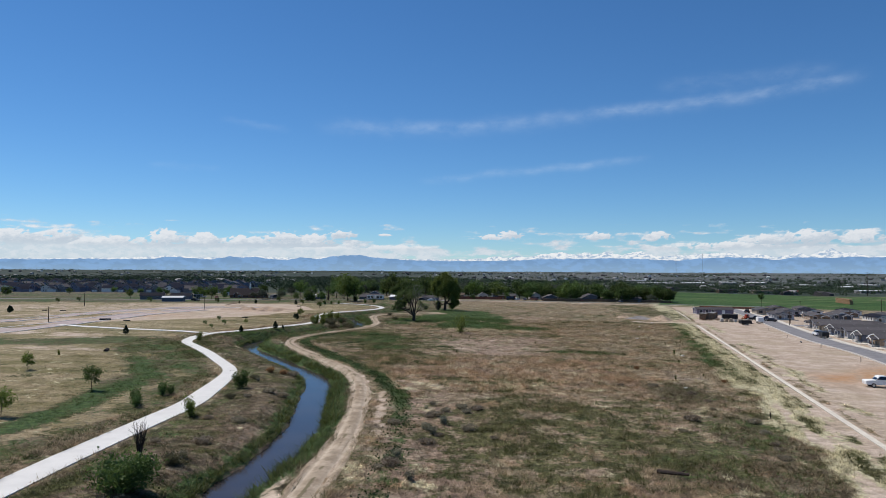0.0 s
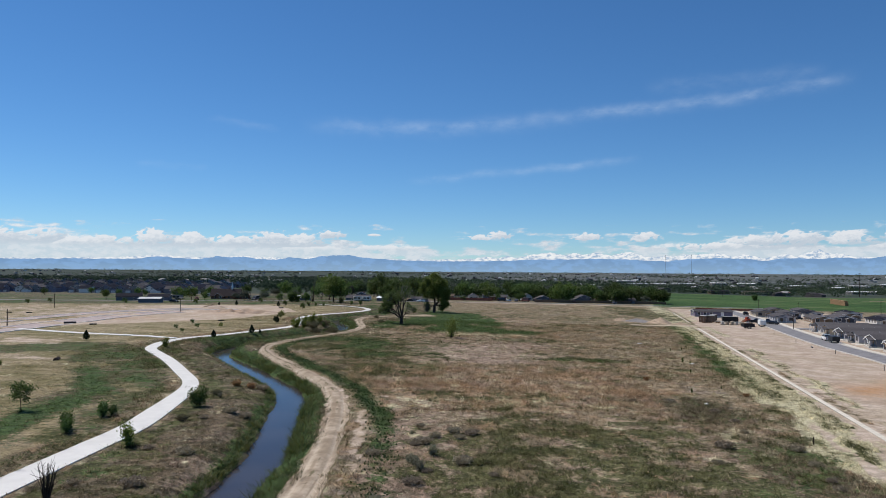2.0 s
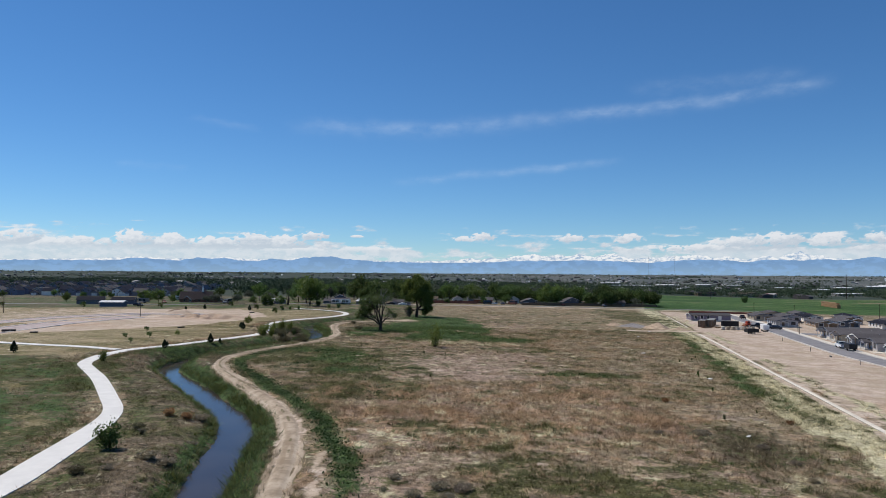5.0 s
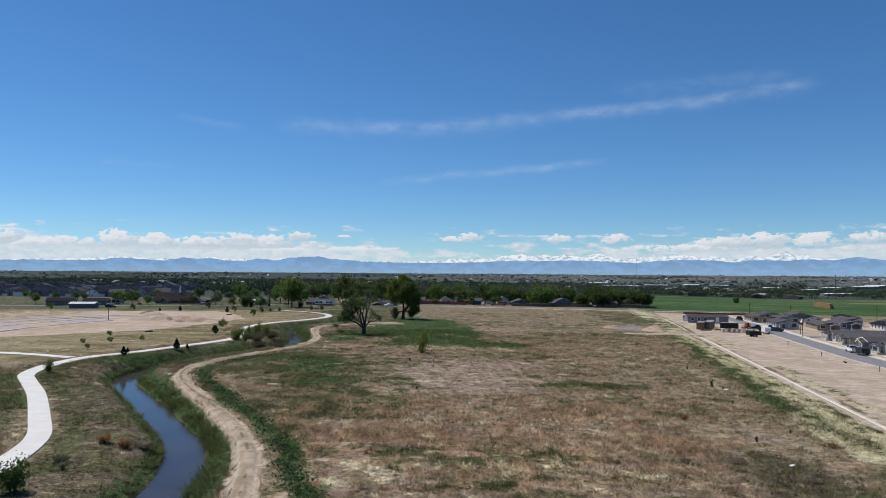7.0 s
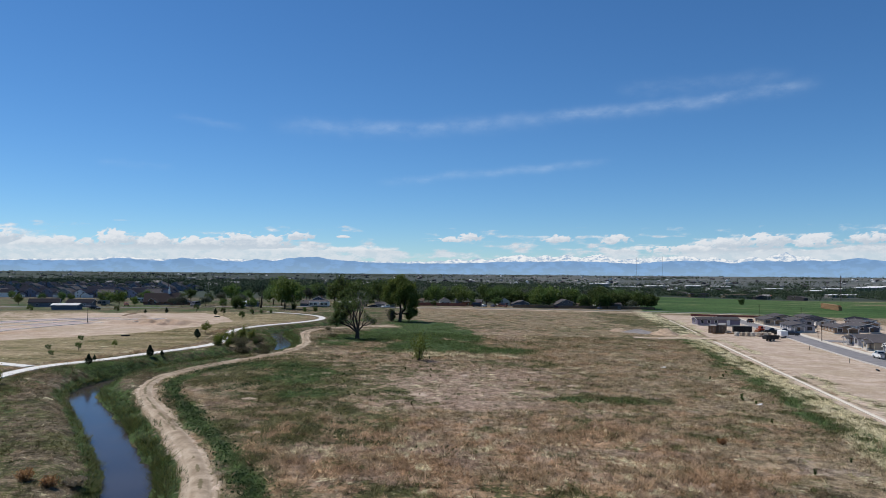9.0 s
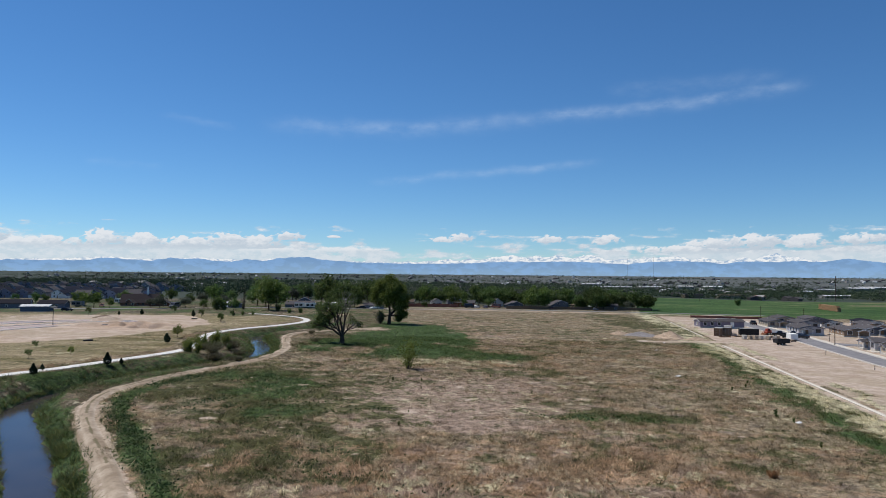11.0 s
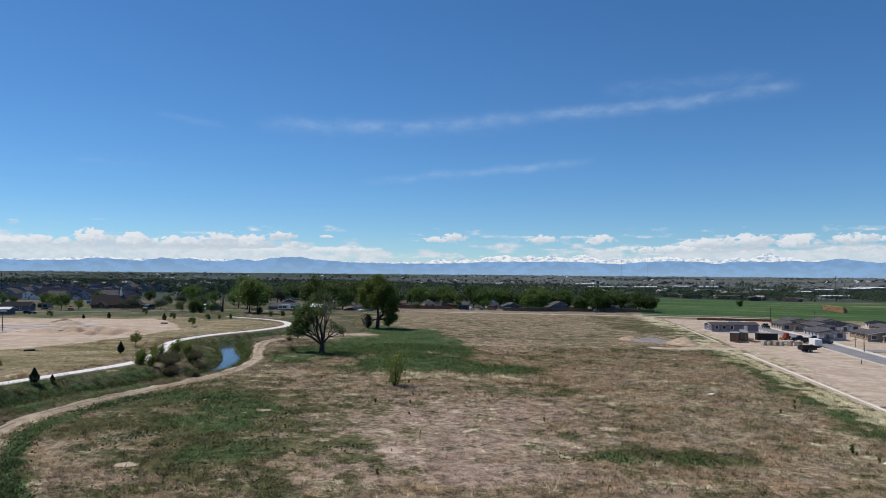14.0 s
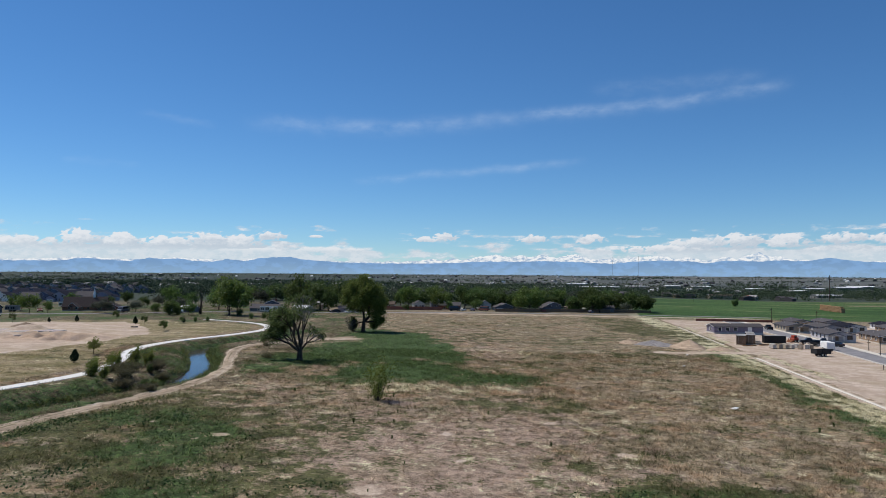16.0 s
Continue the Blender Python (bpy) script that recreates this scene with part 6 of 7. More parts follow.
def container(label, paint, l=6.06, w=2.44, h=2.59, group="storage containers"):
    """A corrugated storage box with doors at one end."""
    t = thing("storage_container", label, "container", group)
    bm = bmesh.new()
    box(bm, 0.05, 0.05, 0.1, w - 0.05, l - 0.05, h - 0.06)
    n = 22
    for k in range(n):
        y = 0.2 + k * (l - 0.4) / n
        for x in (0.0, w - 0.05):
            box(bm, x, y, 0.15, x + 0.05, y + 0.14, h - 0.12)
    part("body", bm, paint, t)
    bm = bmesh.new()
    for x in (0, w - 0.12):
        for y in (0, l - 0.12):
            box(bm, x, y, 0, x + 0.12, y + 0.12, h)
    box(bm, 0, 0, h - 0.12, w, 0.12, h)
    box(bm, 0, l - 0.12, h - 0.12, w, l, h)
    part("frame", bm, paint, t)
    bm = bmesh.new()
    box(bm, -0.02, -0.02, h - 0.03, w + 0.02, l + 0.02, h + 0.02)
    part("roof", bm, "light_roof", t)
    for x in (0.14, w / 2 + 0.02):
        bm = bmesh.new()
        box(bm, x, -0.03, 0.14, x + w / 2 - 0.16, 0.05, h - 0.16)
        d = part("door", bm, paint, t)
        bm = bmesh.new()
        rod(bm, (x + 0.5, -0.06, 0.2), (x + 0.5, -0.06, h - 0.2), 0.02, 0.02, 5)
        part("lock_rod", bm, "chrome", d)
    return t


def rest(ob, x, y, turn=0.0, lift=0.0):
    ob.matrix_world = pose(x, y, at(x, y) + lift, 0, 0, turn)
    return ob


rest(container("brown steel storage container with a pale roof", "wood"), 99.0, 296.5, -28)
rest(container("dark brown steel storage container", "brown_wall"), 103.4, 299.5, -27)
rest(container("tan-roofed steel storage container behind the others", "wood"), 106.6, 306.5, -28)
rest(container("black steel storage box", "black", 6.0, 2.4, 2.2), 111.6, 306.0, -100)
rest(trailer("dump_trailer", "black dump trailer standing on bare dirt", "black", 4.2, 2.0, 1.75, "open"), 107.0, 269.5, 10)
rest(trailer("cargo_trailer", "white enclosed cargo trailer by the street", "white", 4.6, 2.1, 2.3), 119.5, 286.5, 78)
rest(trailer("utility_trailer", "dark open trailer in the yard", "black", 4.5, 2.0, 1.3, "open"), 124, 298, 30)
rest(car("pickup_truck", "dark pickup truck parked in the yard", "black", "pickup", "truck"), 125.5, 304.5, 160)
rest(car("pickup_truck", "grey pickup truck parked in the yard", "slate_wall", "pickup", "truck"), 130.5, 305, 150)
rest(car("car", "dark car parked beside the yard", "black"), 128.5, 297, 120)
rest(car("pickup_truck", "white pickup with toolboxes on the dirt lot", "white", "pickup", "truck"), 69.3, 119.2, 170)
rest(car("pickup_truck", "white pickup truck on the street", "white", "pickup", "truck"), 111.9, 225.5, 76, 0.08)
rest(trailer("cargo_trailer", "black loaded trailer behind the white truck", "black", 4.4, 2.0, 1.9), 110.3, 218.6, 76, 0.08)
rest(car("car", "black car parked in a driveway", "black"), 114.5, 197.5, -14, 0.1)
rest(car("pickup_truck", "dark pickup at the far end of the street", "black", "pickup", "truck"), 146.5, 366, 76, 0.05)
rest(car("car", "white car parked before a home", "white"), 153.5, 343, -14)
rest(car("car", "dark car near the far homes", "black"), 160, 341, 20)


def skid_loader():
    t = thing("skid_loader", "small orange-red skid loader in the yard", "loader")
    bm = bmesh.new()
    box(bm, -1.2, -0.75, 0.5, 0.9, 0.75, 1.25, 0.08)
    part("chassis", bm, "red", t)
    bm = bmesh.new()
    box(bm, -0.6, -0.6, 1.25, 0.6, 0.6, 2.15, 0.06)
    cab = part("cab", bm, "red", t)
    bm = bmesh.new()
    box(bm, -0.5, -0.62, 1.35, 0.5, 0.62, 2.0)
    part("window", bm, "glass", cab)
    for y in (-0.85, 0.85):
        bm = bmesh.new()
        rod(bm, (-1.1, y, 1.7), (1.2, y, 1.2), 0.1, 0.08, 6)
        rod(bm, (1.2, y, 1.2), (1.6, y, 0.5), 0.08, 0.08, 6)
        part("lift_arm", bm, "red", t)
    bm = bmesh.new()
    prism(bm, [(1.5, 0.15), (2.2, 0.12), (2.25, 0.2), (1.7, 0.7), (1.5, 0.75)], -0.95, 0.95)
    part("bucket", bm, "rust", t)
    for x in (-0.7, 0.5):
        for y in (-0.98, 0.98):
            wheel(t, x, y, 0.42, 0.28)
    return t


rest(skid_loader(), 123.6, 309.5, 200)
rest(skid_loader(), 117.3, 306.2, 160)


def pallet(label, load):
    t = thing("pallet", label, "pallet", "loaded pallets in the yard")
    bm = bmesh.new()
    for k in range(5):
        part("slat", box(bmesh.new(), -0.6, -0.6 + k * 0.27, 0.1, 0.6, -0.48 + k * 0.27, 0.13), "wood", t)
    for k in range(3):
        part("runner", box(bmesh.new(), -0.6 + k * 0.55, -0.6, 0, -0.5 + k * 0.55, 0.6, 0.1), "wood", t)
    bm = bmesh.new()
    for k in range(3):
        box(bm, -0.55, -0.55, 0.13 + 0.36 * k, 0.55, 0.55, 0.47 + 0.36 * k, 0.03)
    part("load", bm, load, t)
    return t


pa, pb = pallet("wooden pallet stacked with grey blocks", "curb"), pallet("wooden pallet stacked with tan blocks", "tan_wall")
rest(pa, 104.6, 287, 10)
rest(pb, 106.6, 287.4, 4)
for k, (x, y) in enumerate(((108.4, 287.2), (110.2, 287.9), (112.2, 287), (114.6, 287.8), (116.4, 289), (105.6, 289.4), (109.5, 290), (113, 290.4))):
    again(pa if k % 2 else pb, x, y, 17 * k)
for k, (x, y, dx, dy) in enumerate(((101, 293, 4, 1), (107, 296, 3.5, -0.6), (112, 298, 4.5, 0.8), (117, 296, 3, 0.5), (120, 300, 3.4, -0.5))):
    t = thing("lumber_stack", "low stack of weathered boards on the dirt", "lumber", "lumber in the yard")
    for q in range(5):
        bm = bmesh.new()
        box(bm, -dx / 2, -0.5 + 0.2 * q, 0.0, dx / 2, -0.32 + 0.2 * q, 0.25 + 0.1 * (q % 2))
        part("board", bm, "wood" if q % 2 else "straw", t)
    rest(t, x, y, 12 + 9 * k)


def pole(name, label, h, r, arm=0.0, material="pole", head=False, category="pole"):
    t = thing(name, label, category)
    bm = bmesh.new()
    rod(bm, (0, 0, -0.5), (0, 0, h), r, r * 0.65, 8)
    part("shaft", bm, material, t)
    if arm:
        bm = bmesh.new()
        box(bm, -arm, -0.06, h - 0.9, arm, 0.06, h - 0.75)
        part("crossarm", bm, material, t)
    if head:
        bm = bmesh.new()
        box(bm, -0.7, -0.25, h, 0.9, 0.25, h + 0.35, 0.05)
        part("lamp_head", bm, "light_roof", t, "pale flat lamp head")
    return t


rest(pole("lamp_post", "dark lamp post with a flat head on the cleared lot", 4.9, 0.11, 0, "black", True), -99, 273)
for x, y, h in ((-118.5, 202, 4.6), (-156.6, 293, 5.5)):
    rest(pole("pole", "plain dark wooden pole at the cleared lot", h, 0.14), x, y)
for x, y, h in ((173.5, 413, 7), (198, 418, 6), (125.5, 274, 5.5), (132.6, 288.5, 3), (284, 752, 16), (-300, 640, 14), (-175, 560, 14), (-420, 700, 14), (330, 420, 8), (240, 410, 8)):
    rest(pole("utility_pole", "dark wooden utility pole", h, 0.09 + 0.006 * h, 0.7), x, y, 20)
rest(pole("utility_pole", "tall dark steel power pole beyond the green field", 29, 0.5, 2.0), 491.5, 866.7)
for k, y in enumerate((128, 156, 186, 214, 244)):
    s = street_at(y)
    rest(pole("marker_post", "short dark utility marker post by the kerb", 1.1, 0.09, 0, "black"), s[0] - 8, y)
for az_, hh in ((16.9, 92), (18.8, 96)):
    x, y = 2900 * math.sin(radians(az_)), 2900 * math.cos(radians(az_))
    t = thing("radio_mast", "slender lattice radio mast far on the plain", "mast")
    bm = bmesh.new()
    for q in range(3):
        a = q * math.tau / 3
        rod(bm, (0.6 * math.cos(a), 0.6 * math.sin(a), -2), (0.6 * math.cos(a), 0.6 * math.sin(a), hh - 6), 0.13, 0.13, 4)
    part("tower", bm, "light_roof", t)
    rest(t, x, y)

# hay, fences, small field things
hay = thing("hay_bale", "long tawny stack of hay bales in the green field", "hay stack")
for k in range(18):
    for q in range(4):
        bm = bmesh.new()
        jx, jy = 0.12 * math.sin(7.1 * k + 3.3 * q), 0.16 * math.sin(5.3 * k + 9.7 * q)
        if q == 3 and (k * 7) % 5 == 0:
            bm.free()
            continue
        box(bm, k * 2.45 + jx, jy, q * 1.0, k * 2.45 + 2.3 + jx, 2.5 + jy, q * 1.0 + 0.97, 0.12)
        part("bale", bm, "straw", hay)
rest(hay, 308, 563, 75)


def fence(label, x0, y0, x1, y1, h, material, step=2.4, group=""):
    t = thing("fence", label, "fence", group)
    n = max(1, int(math.hypot(x1 - x0, y1 - y0) / step))
    a = math.atan2(y1 - y0, x1 - x0)
    ux, uy = math.cos(a), math.sin(a)
    for k in range(n):
        p = (x0 + (x1 - x0) * k / n, y0 + (y1 - y0) * k / n)
        z = at(*p)
        ln = math.hypot(x1 - x0, y1 - y0) / n
        bm = bmesh.new()
        rod(bm, (*p, z - 0.3), (*p, z + h + 0.08), 0.06, 0.06, 5)
        part("post", bm, material, t)
        bm = bmesh.new()
        box(bm, 0.08, -0.02, 0.06, ln - 0.04, 0.03, h)
        for v in bm.verts:
            v.co = Vector((p[0] + v.co.x * ux - v.co.y * uy, p[1] + v.co.x * uy + v.co.y * ux, z + v.co.z))
        part("panel", bm, material, t)
    return t


fence("red-brown wooden yard fence behind the field", -2, 437, 26, 446, 1.7, "red_wall")
fence("weathered wooden yard fence along the lane", 52, 447, 118, 474, 1.6, "wood")
fence("long red-brown board fence at the end of the estate", 138, 412.5, 176, 416.5, 1.15, "red_wall")
fence("weathered wooden fence beside the green field", 120, 474, 141, 476, 1.6, "wood")
t = thing("silt_roll", "black plastic silt roll lying on the cleared lot", "silt roll", "silt rolls")
bm = bmesh.new()
box(bm, -1.6, -0.3, 0, 1.6, 0.3, 0.55, 0.12)
part("roll", bm, "black", t)
rest(t, -107.5, 213, 20)
for x, y, a in ((-99, 209, 10), (-154, 260, 0), (-147, 260, 40), (-69.5, 228, 30), (-69, 302.8, 0), (95, 201, 70), (118, 283, 20)):
    again(t, x, y, a, 0.6)
for x, y, s in ((47.8, 194.2, 1.0), (34.1, 109.7, 0.5), (47.6, 154.8, 0.8), (70, 262, 0.6), (60, 240, 0.6)):
    t = thing("litter", "scrap of white sheeting lying in the grass", "litter", "white scraps")
    bm = bmesh.new()
    for q in range(3):
        box(bm, -0.5 * s + 0.3 * q * s, -0.4 * s + 0.1 * q, 0.28 + 0.03 * q, 0.1 * s + 0.3 * q * s, 0.35 * s, 0.34 + 0.03 * q, 0.02)
    part("sheet", bm, "white", t)
    rest(t, x, y, 30 * s)
rest(pole("fence_post", "short dark wooden post in the grass", 0.85, 0.1), 37.7, 88.6)
t = thing("log", "dark weathered log lying in the grass", "log")
bm = bmesh.new()
rod(bm, (-1.3, 0, 0.3), (1.3, 0.2, 0.35), 0.2, 0.14, 8)
rod(bm, (0.4, 0.05, 0.3), (0.9, 0.6, 0.55), 0.08, 0.04, 6)
part("timber", bm, "pole", t)
rest(t, 17.7, 61.5, -30)
k_ = 0
for x, y, turn, lab in ((-49, 392, 10, "small white camper trailer beside the grey house"), (-44.5, 394, 20, "small white camper trailer parked by trees"), (-141, 380, 5, "grey and white camper on the lane"), (-137, 414, 15, "white camper behind the church")):
    rest(trailer("camper_trailer", lab, "white" if k_ != 2 else "light_roof", 4.6, 2.1, 2.4, "camper"), x, y, turn)
    k_ += 1
for k, (x, y) in enumerate(((32, 446), (36, 447.5), (41, 449), (47, 452), (-22, 402), (-16, 404), (-100, 379), (-131, 380), (-130, 347), (-80, 377), (104, 462), (78, 458))):
    rest(car("car", "parked car beside the older houses", ("black", "white", "slate_wall", "red_wall")[k % 4], "car" if k % 3 else "van"), x, y, 15 + 40 * k)


# ---- spoil heaps ----
def heap(label, material, r, h, seed, squash=1.0):
    """A slumped heap of loose soil: many radial lines over a lumpy cone."""
    rng = np.random.RandomState(seed)
    verts, faces, n, rings = [(0, 0, h)], [], 28, 9
    for k in range(1, rings + 1):
        u = k / rings
        for q in range(n):
            a = q * math.tau / n
            rr = r * u * (1 + 0.14 * math.sin(3 * a + seed) + 0.08 * math.sin(5 * a + 2 * seed))
            verts.append((rr * math.cos(a), rr * squash * math.sin(a), h * (1 - u) ** 1.15 + 0.07 * h * rng.uniform(-1, 1) * (u < 1) - 0.12 * (u == 1)))
    for q in range(n):
        faces.append((0, 1 + q, 1 + (q + 1) % n))
    for k in range(rings - 1):
        for q in range(n):
            a, b = 1 + k * n + q, 1 + k * n + (q + 1) % n
            faces.append((a, a + n, b + n, b))
    ob = sheet("soil_mound", verts, faces, material)
    return tagged(ob, label, "dirt pile", "spoil heaps")


for x, y, r, h, mat, sq, lab in ((79.5, 283, 6.0, 2.3, "dirt", 0.8, "pale tan heap of loose soil by the dirt crossing"), (72.5, 290, 6.5, 1.2, "gravel", 0.9, "low grey heap of gravel beside the soil"), (66.5, 292, 3.5, 1.1, "dirt", 1.0, "small tan heap of soil in the field edge"), (86, 279, 4.5, 1.0, "dirt", 0.8, "low slumped heap of soil by the pan"),
                          (-96, 299, 3.2, 0.9, "brown_wall", 0.6, "small dark heap of soil near the unfinished kerb")):
    rest(heap(lab, mat, r, h, int(10 * r), sq), x, y, 12 * r)


# ---- culvert in the torn ground ----
t = thing("culvert", "dark corrugated culvert pipe end in torn pale soil", "culvert")
bm = bmesh.new()
for k in range(12):
    rod(bm, (0, -1.2 + 0.2 * k, 0.35), (0, -1.2 + 0.2 * k + 0.12, 0.35), 0.42, 0.42, 14)
    rod(bm, (0, -1.2 + 0.2 * k + 0.11, 0.35), (0, -1.2 + 0.2 * k + 0.21, 0.35), 0.385, 0.385, 14)
part("pipe", bm, "pole", t)
rest(t, -67.5, 134.1, 20, -0.35)


# ---- planted and wild trees ----
SHADE = [tree("shade_tree", lab, 40 + k, 11 + k % 3, 5.4 + 0.5 * (k % 2), 2.4, 0.28, 1900, 0.46, mat, limbs=7, clump=0.17, low=0.15, group="trees round the older houses")
         for k, (lab, mat) in enumerate((("broad dark green shade tree by the houses", "leaf_dark"), ("rounded green tree by the houses", "leaf_dark"), ("fresh green tree by the houses", "leaf"), ("grey-green elm by the houses", "leaf_grey"), ("dark leafy tree behind the roofs", "leaf_dark")))]
west_trees = [(-104, 372, 3, 0.5), (-124, 371, 2, 0.36), (-71, 362, 4, 0.42), (-83, 384, 4, 0.4), (-84, 396, 3, 0.5), (-246, 380, 2, 0.5), (-176, 376, 2, 0.42), (-146, 392, 2, 0.5), (-95.5, 379, 3, 0.45), (-93, 414, 2, 0.75), (-100, 420, 3, 0.5), (-118, 412, 1, 0.45), (-64, 392, 0, 0.8), (-70, 402, 1, 0.8), (-140, 384, 2, 0.4), (-131, 372, 2, 0.55), (-112, 384, 3, 0.35), (-86, 372, 1, 0.35)]
middle_trees = [(-58.5, 370, 2, 1.1), (-54.5, 366, 2, 0.9), (-30, 418, 0, 1.2), (-20, 424, 1, 1.2), (-40, 424, 4, 1.3), (24, 452, 2, 0.7), (10, 455, 2, 0.9), (45, 470, 0, 1.0), (40, 476, 4, 1.1), (8, 432, 0, 0.3), (30, 453, 1, 0.4), (44, 458, 4, 0.5), (-3, 446, 0, 0.6), (-8, 428, 1, 0.6), (-36, 412, 4, 0.8), (-26, 414, 1, 0.8)]
east_trees = [(134, 487, 1, 1.0), (141, 490, 3, 0.95), (145, 494, 0, 0.8), (116, 476, 0, 1.0), (107, 474, 1, 1.15), (110, 480, 4, 1.1), (75, 462, 2, 0.95), (70, 468, 2, 1.0), (96, 470, 1, 0.7), (66, 456, 2, 0.7), (71, 459, 1, 0.8), (97, 468, 0, 0.75), (111, 470, 4, 0.8), (106, 468, 1, 0.85), (129, 482, 3, 0.5), (137, 484, 0, 0.95), (140, 482, 4, 0.85)]
spots = west_trees + middle_trees + east_trees
rng = np.random.RandomState(17)
for _ in range(85):
    x = rng.uniform(-75, 150)
    y = 478 + 0.14 * max(0, x) + abs(rng.normal()) * 45 - 40 * (x < 0)
    spots.append((x, y, rng.randint(0, 5), rng.uniform(0.6, 1.0)))
for _ in range(13):
    spots.append((rng.uniform(-260, -70), rng.uniform(415, 462), rng.choice([0, 1, 3, 4]), rng.uniform(0.3, 0.6)))
seen = set()
for x, y, k, s in spots:
    if k in seen:
        again(SHADE[k], x, y, rng.uniform(0, 360), s)
    else:
        seen.add(k)
        SHADE[k].matrix_world = pose(x, y, at(x, y), 0, 0, 0) @ Matrix.Diagonal((s, s, s, 1))
plant(bush("dead_tree", "leafless dark snag between the sheds", 71, 11, 3.2, 0, 0, "leaf", "tree", bare=True, stems=3), -68.5, 368)

junipers = conifer("juniper", "small dark upright juniper beside the trail", 31, 2.2, 0.65, "junipers along the trail")
plant(junipers, -79.3, 166.8)
for x, y, s in ((-55.3, 178, 0.85), (-50, 191, 1.0), (-52.6, 228, 1.0), (-93.9, 325, 0.95), (-73.2, 315.5, 1.05), (-100.6, 322, 0.7), (-61.8, 324, 0.8), (-160, 250, 1.0), (-157.5, 245, 1.2), (-54.4, 232.7, 0.8), (-48.5, 193, 0.5), (-57, 184, 0.45)):
    again(junipers, x, y, 40 * s, s)
sap = tree("sapling", "thin young staked tree with sparse leaves", 33, 3.4, 1.1, 1.0, 0.05, 1300, 0.11, "leaf_dark", limbs=7, clump=0.17, low=0.3, group="saplings on the mown grass")
plant(sap, -48.8, 93)
for x, y, s in ((-66, 187, 0.4), (-70.3, 194.3, 0.45), (-65.8, 196.8, 0.5), (-72.7, 212.5, 0.5), (-58, 292.5, 0.9), (-85.6, 334, 0.95), (-69.8, 313.3, 0.85), (-62, 323, 0.6), (-181, 316, 0.8), (-178, 328, 0.8), (-59, 297, 0.8), (-110, 320, 0.9), (-140, 318, 1.0)):
    again(sap, x, y, 70 * s, s)
yellow = tree("sapling", "young tree with bright yellow-green leaves", 35, 2.9, 1.0, 0.8, 0.04, 900, 0.11, "leaf_young", limbs=6, clump=0.17, low=0.2, group="saplings on the mown grass")
plant(yellow, -66.7, 108.2)
for x, y, s in ((-54.3, 240, 1.15), (-49.5, 75.5, 1.1), (-62, 204, 0.6)):
    again(yellow, x, y, 100 * s, s)
yb = bush("willow_shrub", "bright yellow-green willow shrub by the trail", 51, 2.0, 1.15, 900, 0.11, "leaf_young", group="shrubs by the trail")
plant(yb, -30.2, 79.0)
for x, y, s in ((-58.2, 157, 0.9), (-41.6, 224.5, 1.5), (-43.2, 221, 1.3), (-39.6, 226, 1.2), (-43.6, 213.2, 1.2), (-41.2, 211.5, 1.0), (-45.8, 219, 1.0), (-45.8, 226, 1.0), (-84, 122, 0.5), (-72, 126, 0.4)):
    again(yb, x, y, 100 * s, s)
db = bush("willow_shrub", "dense dark green shrub beside the canal", 53, 2.1, 1.5, 1500, 0.12, "leaf_dark", group="shrubs by the trail")
plant(db, -30.6, 98.2)
for x, y, s in ((-39.2, 84.5, 0.75), (-38.2, 82.8, 0.6), (-38.6, 90.9, 0.7), (-37.8, 91.6, 0.5), (-35.5, 212, 0.6), (-37, 219, 0.6), (-33, 213.5, 0.55), (-31.8, 208.5, 0.5), (-54, 366, 1.1), (-77.5, 361.3, 2.2), (-75.2, 362.5, 1.7), (268, 637, 2.4), (-60, 330, 0.6), (-57, 333, 0.6), (-47, 352, 0.8), (-43, 354, 0.9)):
    again(db, x, y, 130 * s, s)
thicket = bush("dry_thicket", "low brown-green tangled thicket on the canal bank", 58, 1.3, 2.0, 1500, 0.12, "leaf_thicket", group="thickets by the canal", stems=16)
plant(thicket, -38.8, 213.5)
for x, y, s in ((-37.5, 210, 1.0), (-35, 206, 0.9), (-40, 219, 1.1), (-37, 222, 1.0), (-34.8, 218.5, 0.9), (-33, 204.5, 0.8), (-42, 218, 0.9), (-44, 214, 0.7), (-31, 201.5, 0.7), (-38.5, 227, 0.8), (-24.6, 60, 0.7), (-29.5, 90, 0.5), (-31, 106, 0.5), (-22, 240, 0.7), (-26, 262, 0.6)):
    again(thicket, x, y, 90 * s, s)
big = bush("willow_shrub", "wide dark willow thicket on the canal bank", 55, 2.3, 2.9, 5200, 0.13, "leaf_dark", stems=14)
plant(big, -25.4, 52.8)
plant(bush("dead_shrub", "leafless blackish shrub beside the trail", 57, 3.0, 1.0, 0, 0, "leaf", bare=True), -28.6, 62.5)
rustb = bush("rust_grass_clump", "rust-coloured dry grass clump on the bank", 59, 0.8, 1.0, 700, 0.10, "leaf_rust", "grass", group="rust clumps", stems=9)
plant(rustb, -30.6, 113.3)
for x, y, s in ((-28.2, 112.2, 0.9), (-26, 96, 0.6), (32, 131, 0.7), (43, 118, 0.6)):
    again(rustb, x, y, 50 * s, s)
M["leaf_dry"] = leaves("dry_scrub_twigs", (0.23, 0.19, 0.13), (0.42, 0.35, 0.25))
scrub_bush = bush("dry_scrub", "low tangled grey-brown dry scrub in the grass", 65, 0.55, 1.25, 1000, 0.10, "leaf_dry", group="dry scrub", stems=18)
plant(scrub_bush, -6.6, 62)
rng = np.random.RandomState(27)
